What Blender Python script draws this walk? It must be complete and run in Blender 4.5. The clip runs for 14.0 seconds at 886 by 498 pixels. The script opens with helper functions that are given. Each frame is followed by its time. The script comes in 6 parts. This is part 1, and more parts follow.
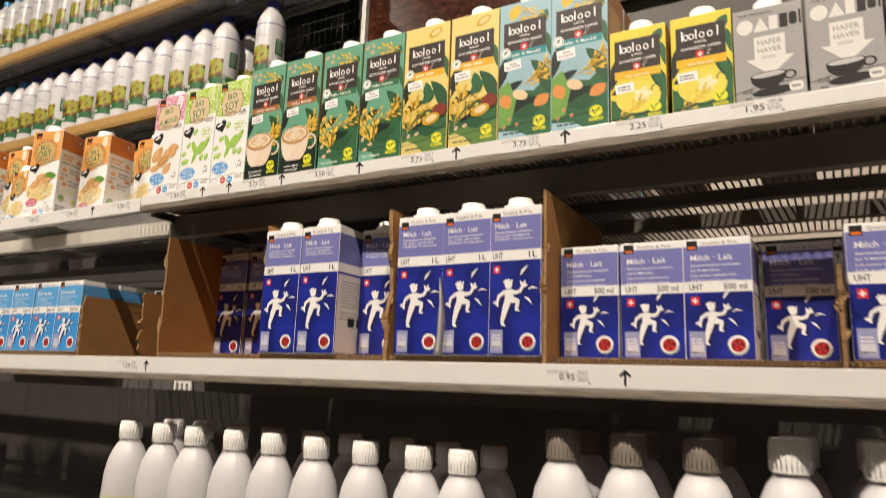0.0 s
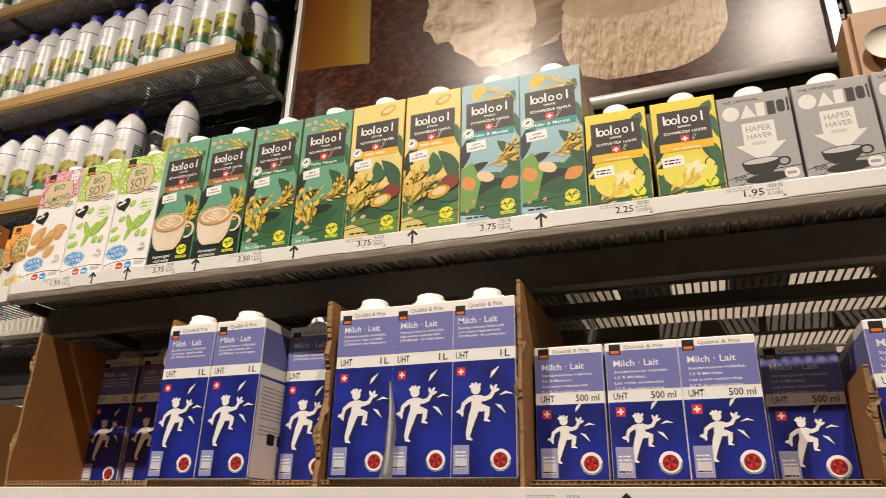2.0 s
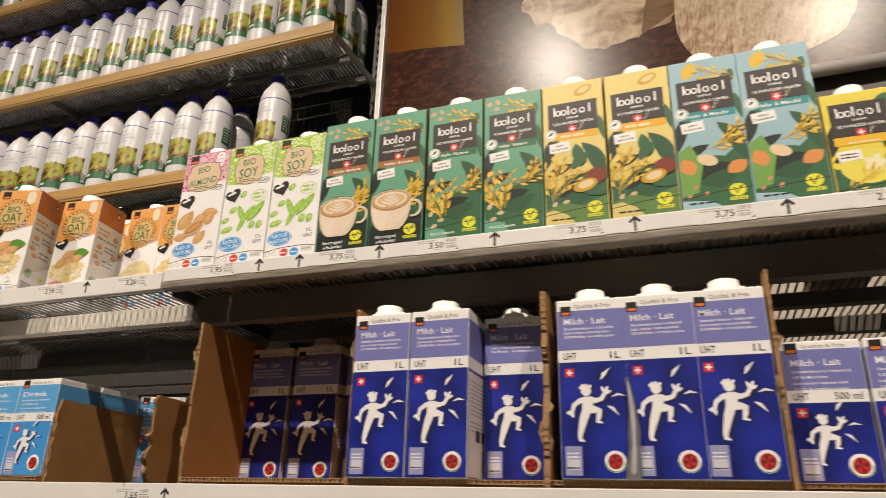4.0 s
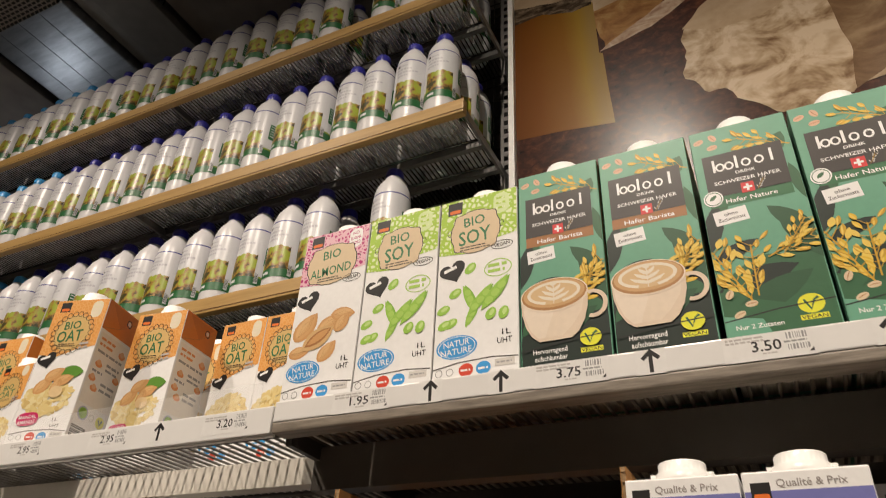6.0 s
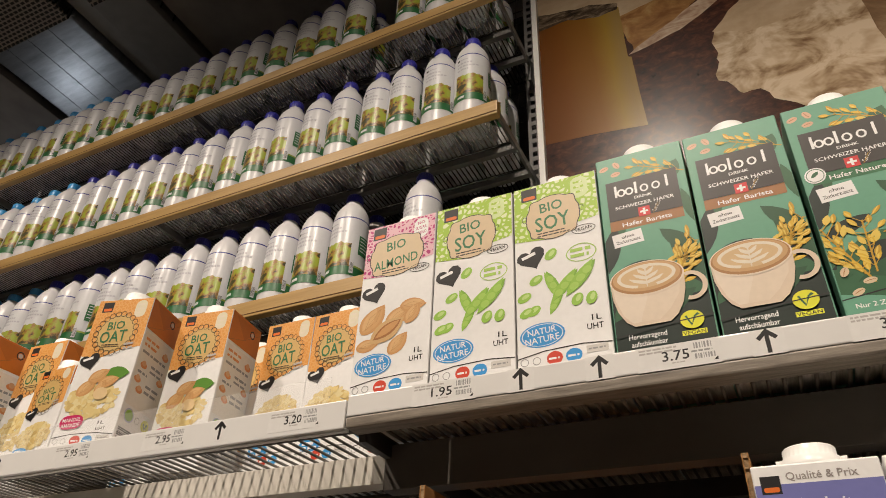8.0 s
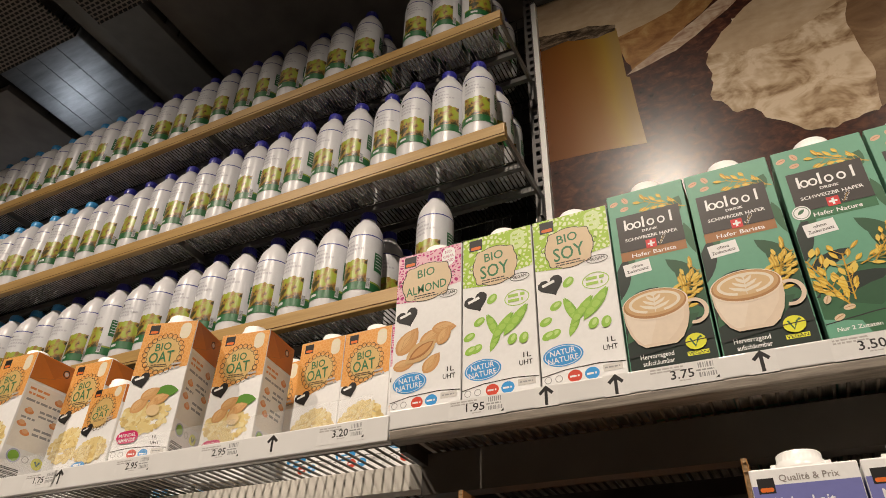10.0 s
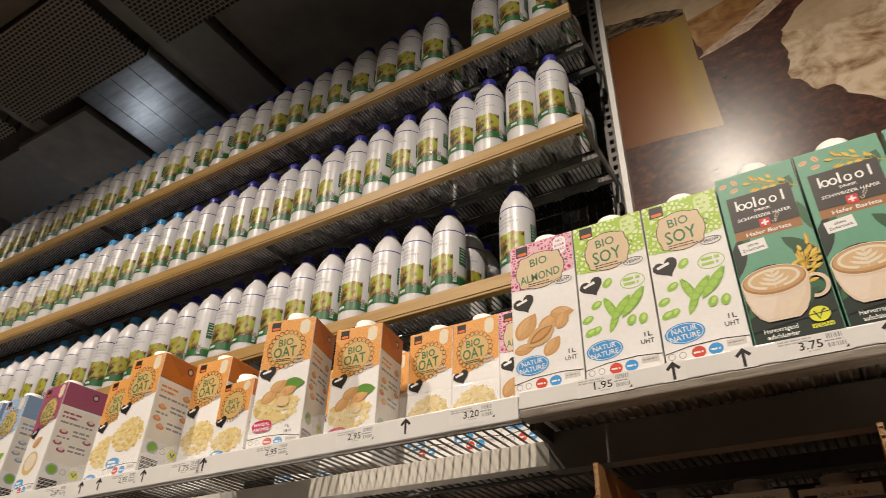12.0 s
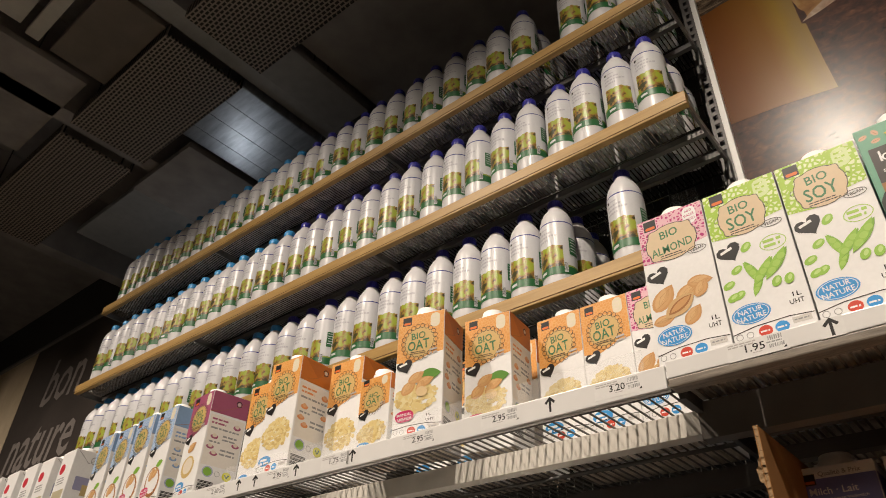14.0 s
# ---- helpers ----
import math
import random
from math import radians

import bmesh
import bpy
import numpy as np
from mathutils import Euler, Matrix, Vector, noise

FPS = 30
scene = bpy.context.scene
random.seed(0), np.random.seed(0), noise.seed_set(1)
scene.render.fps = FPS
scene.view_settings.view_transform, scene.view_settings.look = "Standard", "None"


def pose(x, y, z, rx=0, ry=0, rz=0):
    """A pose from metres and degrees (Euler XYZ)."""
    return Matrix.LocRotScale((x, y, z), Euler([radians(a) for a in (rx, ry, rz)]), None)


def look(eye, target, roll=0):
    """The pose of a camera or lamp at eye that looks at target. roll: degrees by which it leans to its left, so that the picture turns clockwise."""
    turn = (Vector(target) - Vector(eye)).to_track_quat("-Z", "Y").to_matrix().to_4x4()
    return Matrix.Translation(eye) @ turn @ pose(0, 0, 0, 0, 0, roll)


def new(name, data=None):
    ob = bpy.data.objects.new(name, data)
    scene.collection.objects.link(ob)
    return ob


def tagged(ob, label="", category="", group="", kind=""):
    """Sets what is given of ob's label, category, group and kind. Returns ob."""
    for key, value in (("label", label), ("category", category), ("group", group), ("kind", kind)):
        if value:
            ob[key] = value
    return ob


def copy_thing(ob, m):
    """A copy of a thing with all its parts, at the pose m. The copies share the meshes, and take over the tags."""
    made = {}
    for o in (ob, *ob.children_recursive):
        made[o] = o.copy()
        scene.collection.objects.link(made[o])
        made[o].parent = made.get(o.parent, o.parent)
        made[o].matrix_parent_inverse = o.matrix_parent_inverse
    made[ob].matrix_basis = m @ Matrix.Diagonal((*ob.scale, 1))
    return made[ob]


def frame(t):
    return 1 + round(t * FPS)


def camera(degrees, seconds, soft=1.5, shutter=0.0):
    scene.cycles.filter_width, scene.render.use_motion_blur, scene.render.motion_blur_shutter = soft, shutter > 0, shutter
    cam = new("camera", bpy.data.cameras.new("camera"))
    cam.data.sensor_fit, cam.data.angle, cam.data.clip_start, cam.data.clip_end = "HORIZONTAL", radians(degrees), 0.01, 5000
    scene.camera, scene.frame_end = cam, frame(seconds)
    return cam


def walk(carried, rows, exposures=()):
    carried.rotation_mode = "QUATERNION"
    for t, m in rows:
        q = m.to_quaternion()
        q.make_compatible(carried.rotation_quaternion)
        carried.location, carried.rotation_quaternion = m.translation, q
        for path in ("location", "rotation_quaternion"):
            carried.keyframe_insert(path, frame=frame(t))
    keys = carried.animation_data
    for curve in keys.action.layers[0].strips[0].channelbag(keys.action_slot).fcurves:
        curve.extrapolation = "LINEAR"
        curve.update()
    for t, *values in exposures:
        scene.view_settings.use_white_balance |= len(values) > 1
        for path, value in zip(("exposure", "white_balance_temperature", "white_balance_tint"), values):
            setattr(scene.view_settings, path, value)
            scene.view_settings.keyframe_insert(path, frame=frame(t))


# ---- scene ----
cam = camera(65.4, 14.0, soft=0.7, shutter=0.35)
PATH = [
    (0, (-0.009, 0.065, 1.435), (-0.988, 1.767, 1.818), 2.0),
    (0.5, (-0.095, 0.109, 1.445), (-1.022, 1.764, 2.078), 2.1),
    (1, (-0.149, 0.11, 1.435), (-0.939, 1.789, 2.181), 2.2),
    (1.5, (-0.148, 0.134, 1.428), (-0.878, 1.831, 2.194), 1.9),
    (2, (-0.13, 0.152, 1.42), (-0.79, 1.878, 2.183), 1.4),
    (2.2, (-0.128, 0.155, 1.419), (-0.766, 1.891, 2.182), 1.3),
    (4.3, (-0.432, 0.107, 1.435), (-1.1, 1.845, 2.164), 2.0),
    (4.5, (-0.48, 0.126, 1.445), (-1.188, 1.845, 2.185), 2.2),
    (5, (-0.553, 0.247, 1.444), (-1.32, 1.926, 2.214), 2.5),
    (5.5, (-0.595, 0.33, 1.512), (-1.408, 1.922, 2.409), 2.6),
    (6, (-0.621, 0.342, 1.528), (-1.405, 1.837, 2.6), 3.1),
    (6.5, (-0.648, 0.336, 1.531), (-1.42, 1.807, 2.645), 2.9),
    (7, (-0.667, 0.341, 1.521), (-1.435, 1.805, 2.647), 2.9),
    (7.5, (-0.684, 0.34, 1.517), (-1.448, 1.809, 2.639), 2.7),
    (8, (-0.696, 0.345, 1.515), (-1.46, 1.815, 2.635), 2.6),
    (8.2, (-0.702, 0.341, 1.518), (-1.471, 1.818, 2.626), 2.7),
    (10.3, (-0.685, 0.263, 1.485), (-1.434, 1.735, 2.612), 1.4),
    (10.5, (-0.663, 0.26, 1.474), (-1.408, 1.737, 2.597), 1.4),
    (11, (-0.675, 0.239, 1.473), (-1.422, 1.718, 2.594), 1.2),
    (11.5, (-0.714, 0.216, 1.468), (-1.497, 1.683, 2.579), 1.5),
    (12, (-0.734, 0.211, 1.47), (-1.618, 1.619, 2.581), 1.7),
    (12.5, (-0.739, 0.202, 1.481), (-1.675, 1.583, 2.585), 1.7),
    (13, (-0.738, 0.183, 1.494), (-1.691, 1.534, 2.618), 1.8),
    (13.5, (-0.756, 0.185, 1.459), (-1.79, 1.479, 2.579), 2.0),
    (14, (-0.77, 0.183, 1.437), (-1.851, 1.435, 2.562), 1.9),
]
walk(cam, [(t, look(eye, target, roll)) for t, eye, target, roll in PATH], [(0.0, 0.24), (2.0, 0.12), (4.5, 0.0), (6.5, -0.20), (8.0, -0.22), (10.5, -0.18), (14.0, -0.10)])

# ---- light ----
world = bpy.data.worlds.new("store_air")
world.use_nodes = True
world.node_tree.nodes["Background"].inputs[0].default_value = (0.9, 0.85, 0.78, 1)
world.node_tree.nodes["Background"].inputs[1].default_value = 0.02
scene.world = world

LAMP_Y, LAMP_Z = -0.42, 3.70


def spot_lamp(x, y, z, target, power, cone, blend=0.9, size=0.022):
    """A spot under the ceiling: on the track over the aisle, or unseen fill."""
    data = bpy.data.lights.new("track_or_fill_spot", "SPOT")
    data.energy, data.color = power, (1.0, 0.85, 0.705)
    data.spot_size, data.spot_blend, data.shadow_soft_size = radians(cone), blend, size
    ob = new("track_or_fill_spot", data)
    ob.matrix_world = look((x, y, z), target)
    return ob


# the track over this aisle, aimed at the shelf fronts
for lamp_x, watts in ((1.75, 150.0), (0.43, 165.0), (-0.90, 185.0), (-2.25, 180.0), (-3.60, 170.0), (-4.95, 120.0)):
    spot_lamp(lamp_x, LAMP_Y, LAMP_Z, (lamp_x - 0.02, 0.75, 1.65), 1.35 * watts, 84, 1.0)
# unseen spots over the aisle behind, added to fill the shade with bounced light
for lamp_x in (2.0, -1.0, -4.0, -7.0):
    spot_lamp(lamp_x, -2.2, 3.6, (lamp_x, -1.2, 0.0), 40.0, 110, 0.9, 0.12)

# a pendant bulb over the next aisle, hidden by the bottle shelves, that glints on the duct
bulb = bpy.data.lights.new("pendant_bulb", "POINT")
bulb.energy, bulb.color, bulb.shadow_soft_size = 1.5, (0.92, 0.95, 1.0), 0.05
new("pendant_bulb", bulb).matrix_world = pose(-4.15, 1.95, 3.32)

# ---- materials ----
MATS = {}


def node_mat(name, color, rough=0.45, metal=0.0, var=0.08, scale=60.0, bump=0.02, spec=0.5, coat=0.0, large=3.0, trans=0.0):
    """A surface with fine grain and broad unevenness in tone, and a fine relief."""
    key = (name, color, rough, metal)
    if key in MATS:
        return MATS[key]
    m = bpy.data.materials.new(name)
    m.use_nodes = True
    nt = m.node_tree
    b = nt.nodes["Principled BSDF"]
    b.inputs["Metallic"].default_value = metal
    b.inputs["Specular IOR Level"].default_value = spec
    b.inputs["Coat Weight"].default_value = coat
    b.inputs["Coat Roughness"].default_value = 0.15
    b.inputs["Transmission Weight"].default_value = trans
    tc = nt.nodes.new("ShaderNodeTexCoord")
    n1 = nt.nodes.new("ShaderNodeTexNoise")
    n1.inputs["Scale"].default_value, n1.inputs["Detail"].default_value = scale, 4
    n2 = nt.nodes.new("ShaderNodeTexNoise")
    n2.inputs["Scale"].default_value, n2.inputs["Detail"].default_value = large, 3
    nt.links.new(tc.outputs["Object"], n1.inputs["Vector"])
    nt.links.new(tc.outputs["Object"], n2.inputs["Vector"])
    add = nt.nodes.new("ShaderNodeMath")
    add.operation = "ADD"
    nt.links.new(n1.outputs["Fac"], add.inputs[0])
    nt.links.new(n2.outputs["Fac"], add.inputs[1])
    ramp = nt.nodes.new("ShaderNodeMapRange")
    ramp.inputs["From Min"].default_value, ramp.inputs["From Max"].default_value = 0.6, 1.4
    ramp.inputs["To Min"].default_value, ramp.inputs["To Max"].default_value = 1 - var, 1 + var
    nt.links.new(add.outputs[0], ramp.inputs["Value"])
    mix = nt.nodes.new("ShaderNodeVectorMath")
    mix.operation = "SCALE"
    mix.inputs[0].default_value = color
    nt.links.new(ramp.outputs["Result"], mix.inputs["Scale"])
    nt.links.new(mix.outputs["Vector"], b.inputs["Base Color"])
    rr = nt.nodes.new("ShaderNodeMapRange")
    rr.inputs["To Min"].default_value, rr.inputs["To Max"].default_value = max(0.02, rough - 0.07), min(1, rough + 0.07)
    nt.links.new(n2.outputs["Fac"], rr.inputs["Value"])
    nt.links.new(rr.outputs["Result"], b.inputs["Roughness"])
    if bump:
        bp = nt.nodes.new("ShaderNodeBump")
        bp.inputs["Strength"].default_value, bp.inputs["Distance"].default_value = min(1, bump * 5), 0.002
        nt.links.new(n1.outputs["Fac"], bp.inputs["Height"])
        nt.links.new(bp.outputs["Normal"], b.inputs["Normal"])
    MATS[key] = m
    return m


def ink(r, g, b, rough=0.42):
    """Printed carton paper of one colour."""
    return node_mat("printed_paper", (r, g, b), rough, var=0.05, scale=220, bump=0.008, large=14)


def pattern_ink(name, base, line, scale, width):
    """Printed paper with a small net pattern of lines."""
    m = bpy.data.materials.new(name)
    m.use_nodes = True
    nt = m.node_tree
    b = nt.nodes["Principled BSDF"]
    b.inputs["Roughness"].default_value = 0.42
    tc = nt.nodes.new("ShaderNodeTexCoord")
    v = nt.nodes.new("ShaderNodeTexVoronoi")
    v.feature = "DISTANCE_TO_EDGE"
    v.inputs["Scale"].default_value = scale
    nt.links.new(tc.outputs["Object"], v.inputs["Vector"])
    r = nt.nodes.new("ShaderNodeValToRGB")
    r.color_ramp.elements[0].position, r.color_ramp.elements[0].color = width, (*line, 1)
    r.color_ramp.elements[1].position, r.color_ramp.elements[1].color = width + 0.05, (*base, 1)
    nt.links.new(v.outputs["Distance"], r.inputs["Fac"])
    nt.links.new(r.outputs["Color"], b.inputs["Base Color"])
    return m


def streak_mat(name, c0, c1, stretch, scale=8.0, rough=0.5, bump=0.1):
    """Grain drawn out along one axis: wood and brushed or scuffed metal."""
    m = bpy.data.materials.new(name)
    m.use_nodes = True
    nt = m.node_tree
    b = nt.nodes["Principled BSDF"]
    b.inputs["Roughness"].default_value = rough
    tc = nt.nodes.new("ShaderNodeTexCoord")
    mp = nt.nodes.new("ShaderNodeMapping")
    mp.inputs["Scale"].default_value = stretch
    n = nt.nodes.new("ShaderNodeTexNoise")
    n.inputs["Scale"].default_value, n.inputs["Detail"].default_value, n.inputs["Roughness"].default_value = scale, 6, 0.65
    nt.links.new(tc.outputs["Object"], mp.inputs["Vector"])
    nt.links.new(mp.outputs["Vector"], n.inputs["Vector"])
    r = nt.nodes.new("ShaderNodeValToRGB")
    r.color_ramp.elements[0].position, r.color_ramp.elements[0].color = 0.3, (*c0, 1)
    r.color_ramp.elements[1].position, r.color_ramp.elements[1].color = 0.7, (*c1, 1)
    nt.links.new(n.outputs["Fac"], r.inputs["Fac"])
    nt.links.new(r.outputs["Color"], b.inputs["Base Color"])
    bp = nt.nodes.new("ShaderNodeBump")
    bp.inputs["Strength"].default_value, bp.inputs["Distance"].default_value = bump, 0.002
    nt.links.new(n.outputs["Fac"], bp.inputs["Height"])
    nt.links.new(bp.outputs["Normal"], b.inputs["Normal"])
    return m


WHITE = ink(0.83, 0.83, 0.825)
BLACK = ink(0.015, 0.014, 0.014)
RED = ink(0.62, 0.03, 0.03)
GREYINK = ink(0.3, 0.3, 0.3)
PLASTIC_WHITE = node_mat("white_plastic", (0.82, 0.82, 0.80), 0.32, var=0.03, scale=90, bump=0.004, spec=0.5)
BOTTLE_WHITE = node_mat("white_bottle_plastic", (0.60, 0.60, 0.62), 0.36, var=0.06, scale=25, bump=0.01)
CAP_BLUE = node_mat("dark_blue_plastic", (0.035, 0.035, 0.32), 0.35, var=0.06, bump=0.004)
CAP_SKY = node_mat("sky_blue_plastic", (0.06, 0.36, 0.76), 0.35, var=0.06, bump=0.004)
STEEL = node_mat("grey_painted_steel", (0.13, 0.125, 0.12), 0.42, var=0.12, scale=40, bump=0.01)
DARK_STEEL = node_mat("dark_painted_steel", (0.055, 0.05, 0.046), 0.5, var=0.15, scale=30, bump=0.01)
CHROME = node_mat("galvanised_wire", (0.55, 0.54, 0.52), 0.28, metal=1.0, var=0.1, scale=50, bump=0.01)
STRIP = node_mat("price_strip_plastic", (0.74, 0.735, 0.72), 0.3, var=0.05, scale=30, bump=0.006, large=5)
CARD = node_mat("corrugated_cardboard", (0.32, 0.152, 0.044), 0.85, var=0.16, scale=26, bump=0.03, large=5)
PALE_STEEL = node_mat("pale_painted_steel", (0.62, 0.59, 0.53), 0.45, var=0.08, scale=40, bump=0.01)
CARD_EDGE = node_mat("cut_cardboard_edge", (0.33, 0.215, 0.11), 0.9, var=0.3, scale=300, bump=0.12)
WOOD = streak_mat("oiled_oak_board", (0.31, 0.185, 0.055), (0.43, 0.275, 0.095), (0.6, 9, 9), 14, 0.45, 0.08)


# ---- mesh helpers ----
def mesh_ob(name, bm, mats, parent=None, label=""):
    me = bpy.data.meshes.new(name)
    bm.to_mesh(me)
    bm.free()
    for m in mats if isinstance(mats, (list, tuple)) else [mats]:
        me.materials.append(m)
    ob = new(name, me)
    if parent is not None:
        ob.parent = parent
    if label:
        tagged(ob, label)
    return ob


def part(name, bm, material, parent, label=""):
    return mesh_ob(name, bm, material, parent, label)


def add_box(bm, x0, x1, y0, y1, z0, z1, bevel=0.0, mat=0):
    vs = [bm.verts.new(p) for p in ((x0, y0, z0), (x1, y0, z0), (x1, y1, z0), (x0, y1, z0), (x0, y0, z1), (x1, y0, z1), (x1, y1, z1), (x0, y1, z1))]
    fs = [bm.faces.new([vs[i] for i in q]) for q in ((0, 3, 2, 1), (4, 5, 6, 7), (0, 1, 5, 4), (1, 2, 6, 5), (2, 3, 7, 6), (3, 0, 4, 7))]
    for f in fs:
        f.material_index = mat
    if bevel:
        es = list({e for f in fs for e in f.edges})
        bmesh.ops.bevel(bm, geom=es, offset=bevel, segments=2, affect="EDGES", profile=0.6)
    return fs


def box_bm(x0, x1, y0, y1, z0, z1, bevel=0.0):
    bm = bmesh.new()
    add_box(bm, x0, x1, y0, y1, z0, z1, bevel)
    return bm


def lathe(bm, profile, seg=20, mats=None, sx=1.0, sy=1.0, a0=0.0, a1=360.0, cx=0.0, cy=0.0):
    """Turn a profile of (radius, height) round the upright axis."""
    full = abs(a1 - a0) >= 359.9
    n = seg if full else seg + 1
    rings = []
    for r, z in profile:
        rings.append([bm.verts.new((cx + sx * r * math.cos(radians(a0 + (a1 - a0) * i / seg)), cy + sy * r * math.sin(radians(a0 + (a1 - a0) * i / seg)), z)) for i in range(n)])
    for k in range(len(rings) - 1):
        for i in range(seg):
            j = (i + 1) % n if full else i + 1
            f = bm.faces.new((rings[k][i], rings[k][j], rings[k + 1][j], rings[k + 1][i]))
            f.smooth = True
            if mats:
                f.material_index = mats[k]
    return rings


def rod(bm, a, b, r, seg=6):
    """A round bar from a to b."""
    a, b = Vector(a), Vector(b)
    d = (b - a).normalized()
    u = d.orthogonal().normalized()
    v = d.cross(u)
    ra = [bm.verts.new(a + r * (math.cos(2 * math.pi * i / seg) * u + math.sin(2 * math.pi * i / seg) * v)) for i in range(seg)]
    rb = [bm.verts.new(p.co + (b - a)) for p in ra]
    for i in range(seg):
        f = bm.faces.new((ra[i], ra[(i + 1) % seg], rb[(i + 1) % seg], rb[i]))
        f.smooth = True
    bm.faces.new(ra[::-1])
    bm.faces.new(rb)


def thing(name, label, category, group="", at=(0, 0, 0), rz=0.0, kind=""):
    ob = new(name)
    ob.empty_display_size = 0.05
    tagged(ob, label, category, group, kind)
    ob.matrix_basis = pose(*at, 0, 0, rz)
    return ob


# ---- printing ----
TEXTS = {}


def text_shape(body):
    """The outlines of a line of writing, as points and faces, one unit of capital height."""
    if body not in TEXTS:
        cu = bpy.data.curves.new("writing", "FONT")
        cu.body, cu.resolution_u, cu.fill_mode, cu.offset = body, 2, "FRONT", 0.010
        ob = bpy.data.objects.new("writing", cu)
        scene.collection.objects.link(ob)
        dg = bpy.context.evaluated_depsgraph_get()
        me = ob.evaluated_get(dg).to_mesh()
        pts = [(v.co.x / 0.73, v.co.y / 0.73) for v in me.vertices]
        fcs = [tuple(p.vertices) for p in me.polygons]
        ob.evaluated_get(dg).to_mesh_clear()
        bpy.data.objects.remove(ob)
        bpy.data.curves.remove(cu)
        x0, x1 = min(p[0] for p in pts), max(p[0] for p in pts)
        TEXTS[body] = ([(p[0] - x0, p[1]) for p in pts], fcs, x1 - x0)
    return TEXTS[body]


class Print:
    """Artwork laid in thin layers on the faces of a box w wide, d deep and h high."""

    def __init__(self, w, d, h, lift=0.0, trim=False):
        self.w, self.d, self.h, self.lift, self.trim = w, d, h, lift, trim
        self.v, self.f, self.m, self.mats = [], [], [], []
        self.side, self.laid = "f", []

    def put(self, u, v, off):
        if self.trim:
            edge = self.w if self.side == "f" else self.d
            u, v = min(max(u, 0.0005), edge - 0.0005), min(v, self.h - 0.0005)
        v = v + max(0.0, 0.6 * self.h - v) * self.lift
        if self.side == "f":
            return (u - self.w / 2, -self.d / 2 - off, v)
        if self.side == "r":
            return (self.w / 2 + off, u - self.d / 2, v)
        return (-self.w / 2 - off, self.d / 2 - u, v)

    def mesh(self, pts, faces, mat):
        """Lay a shape just above whatever it overlaps."""
        if mat not in self.mats:
            self.mats.append(mat)
        x0, x1 = min(p[0] for p in pts), max(p[0] for p in pts)
        y0, y1 = min(p[1] for p in pts), max(p[1] for p in pts)
        n = 1 + max((q[5] for q in self.laid if q[0] == self.side and q[1] < x1 and q[2] > x0 and q[3] < y1 and q[4] > y0), default=0)
        self.laid.append((self.side, x0, x1, y0, y1, n))
        k, off = len(self.v), 0.00012 + 0.00002 * n
        self.v += [self.put(u, v, off) for u, v in pts]
        self.f += [tuple(k + i for i in q) for q in faces]
        self.m += [self.mats.index(mat)] * len(faces)

    def poly(self, pts, mat):
        self.mesh(pts, [tuple(range(len(pts)))], mat)

    def rect(self, u0, u1, v0, v1, mat, rot=0.0):
        self.poly(turn([(u0, v0), (u1, v0), (u1, v1), (u0, v1)], rot), mat)

    def round_rect(self, u0, u1, v0, v1, r, mat, rot=0.0):
        pts = []
        for cu, cv, a in ((u1 - r, v0 + r, -90), (u1 - r, v1 - r, 0), (u0 + r, v1 - r, 90), (u0 + r, v0 + r, 180)):
            pts += [(cu + r * math.cos(radians(a + 30 * i)), cv + r * math.sin(radians(a + 30 * i))) for i in range(4)]
        self.poly(turn(pts, rot), mat)

    def ell(self, u, v, a, b, mat, rot=0.0, n=18):
        self.poly(turn([(u + a * math.cos(2 * math.pi * i / n), v + b * math.sin(2 * math.pi * i / n)) for i in range(n)], rot), mat)

    def ring(self, u, v, a, b, w, mat, a0=0, a1=360, n=22, rot=0.0):
        pts, fcs = [], []
        for i in range(n + 1):
            q = radians(a0 + (a1 - a0) * i / n)
            pts += [(u + a * math.cos(q), v + b * math.sin(q)), (u + (a - w) * math.cos(q), v + (b - w) * math.sin(q))]
        fcs = [(2 * i, 2 * i + 2, 2 * i + 3, 2 * i + 1) for i in range(n)]
        self.mesh(turn(pts, rot, (u, v)), fcs, mat)

    def leaf(self, u, v, length, width, rot, mat):
        """A pointed leaf or seed from (u, v) outwards."""
        q, up, dn = radians(rot), [], []
        for i in range(7):
            s = i / 6
            w = width * math.sin(math.pi * s) ** 0.8 / 2
            up.append((s * length, w))
            dn.append((s * length, -w))
        pts = dn + up[-2:0:-1]
        self.poly([(u + a * math.cos(q) - b * math.sin(q), v + a * math.sin(q) + b * math.cos(q)) for a, b in pts], mat)

    def stroke(self, pts, ws, mat):
        """A ribbon through pts with half widths ws."""
        left, right = [], []
        for i, (u, v) in enumerate(pts):
            a, b = pts[max(0, i - 1)], pts[min(len(pts) - 1, i + 1)]
            l = math.hypot(b[0] - a[0], b[1] - a[1]) or 1
            nx, ny = -(b[1] - a[1]) / l, (b[0] - a[0]) / l
            left.append((u + nx * ws[i], v + ny * ws[i]))
            right.append((u - nx * ws[i], v - ny * ws[i]))
        n = len(pts)
        self.mesh(left + right, [(i, i + 1, n + i + 1, n + i) for i in range(n - 1)], mat)

    def text(self, u, v, size, body, mat, width=None, rot=0.0, center=True, condense=1.0):
        pts, fcs, w = text_shape(body)
        sx = width / w if width else size * condense
        du = -w * sx / 2 if center else 0
        self.mesh(turn([(u + du + p[0] * sx, v + p[1] * size) for p in pts], rot, (u, v)), fcs, mat)

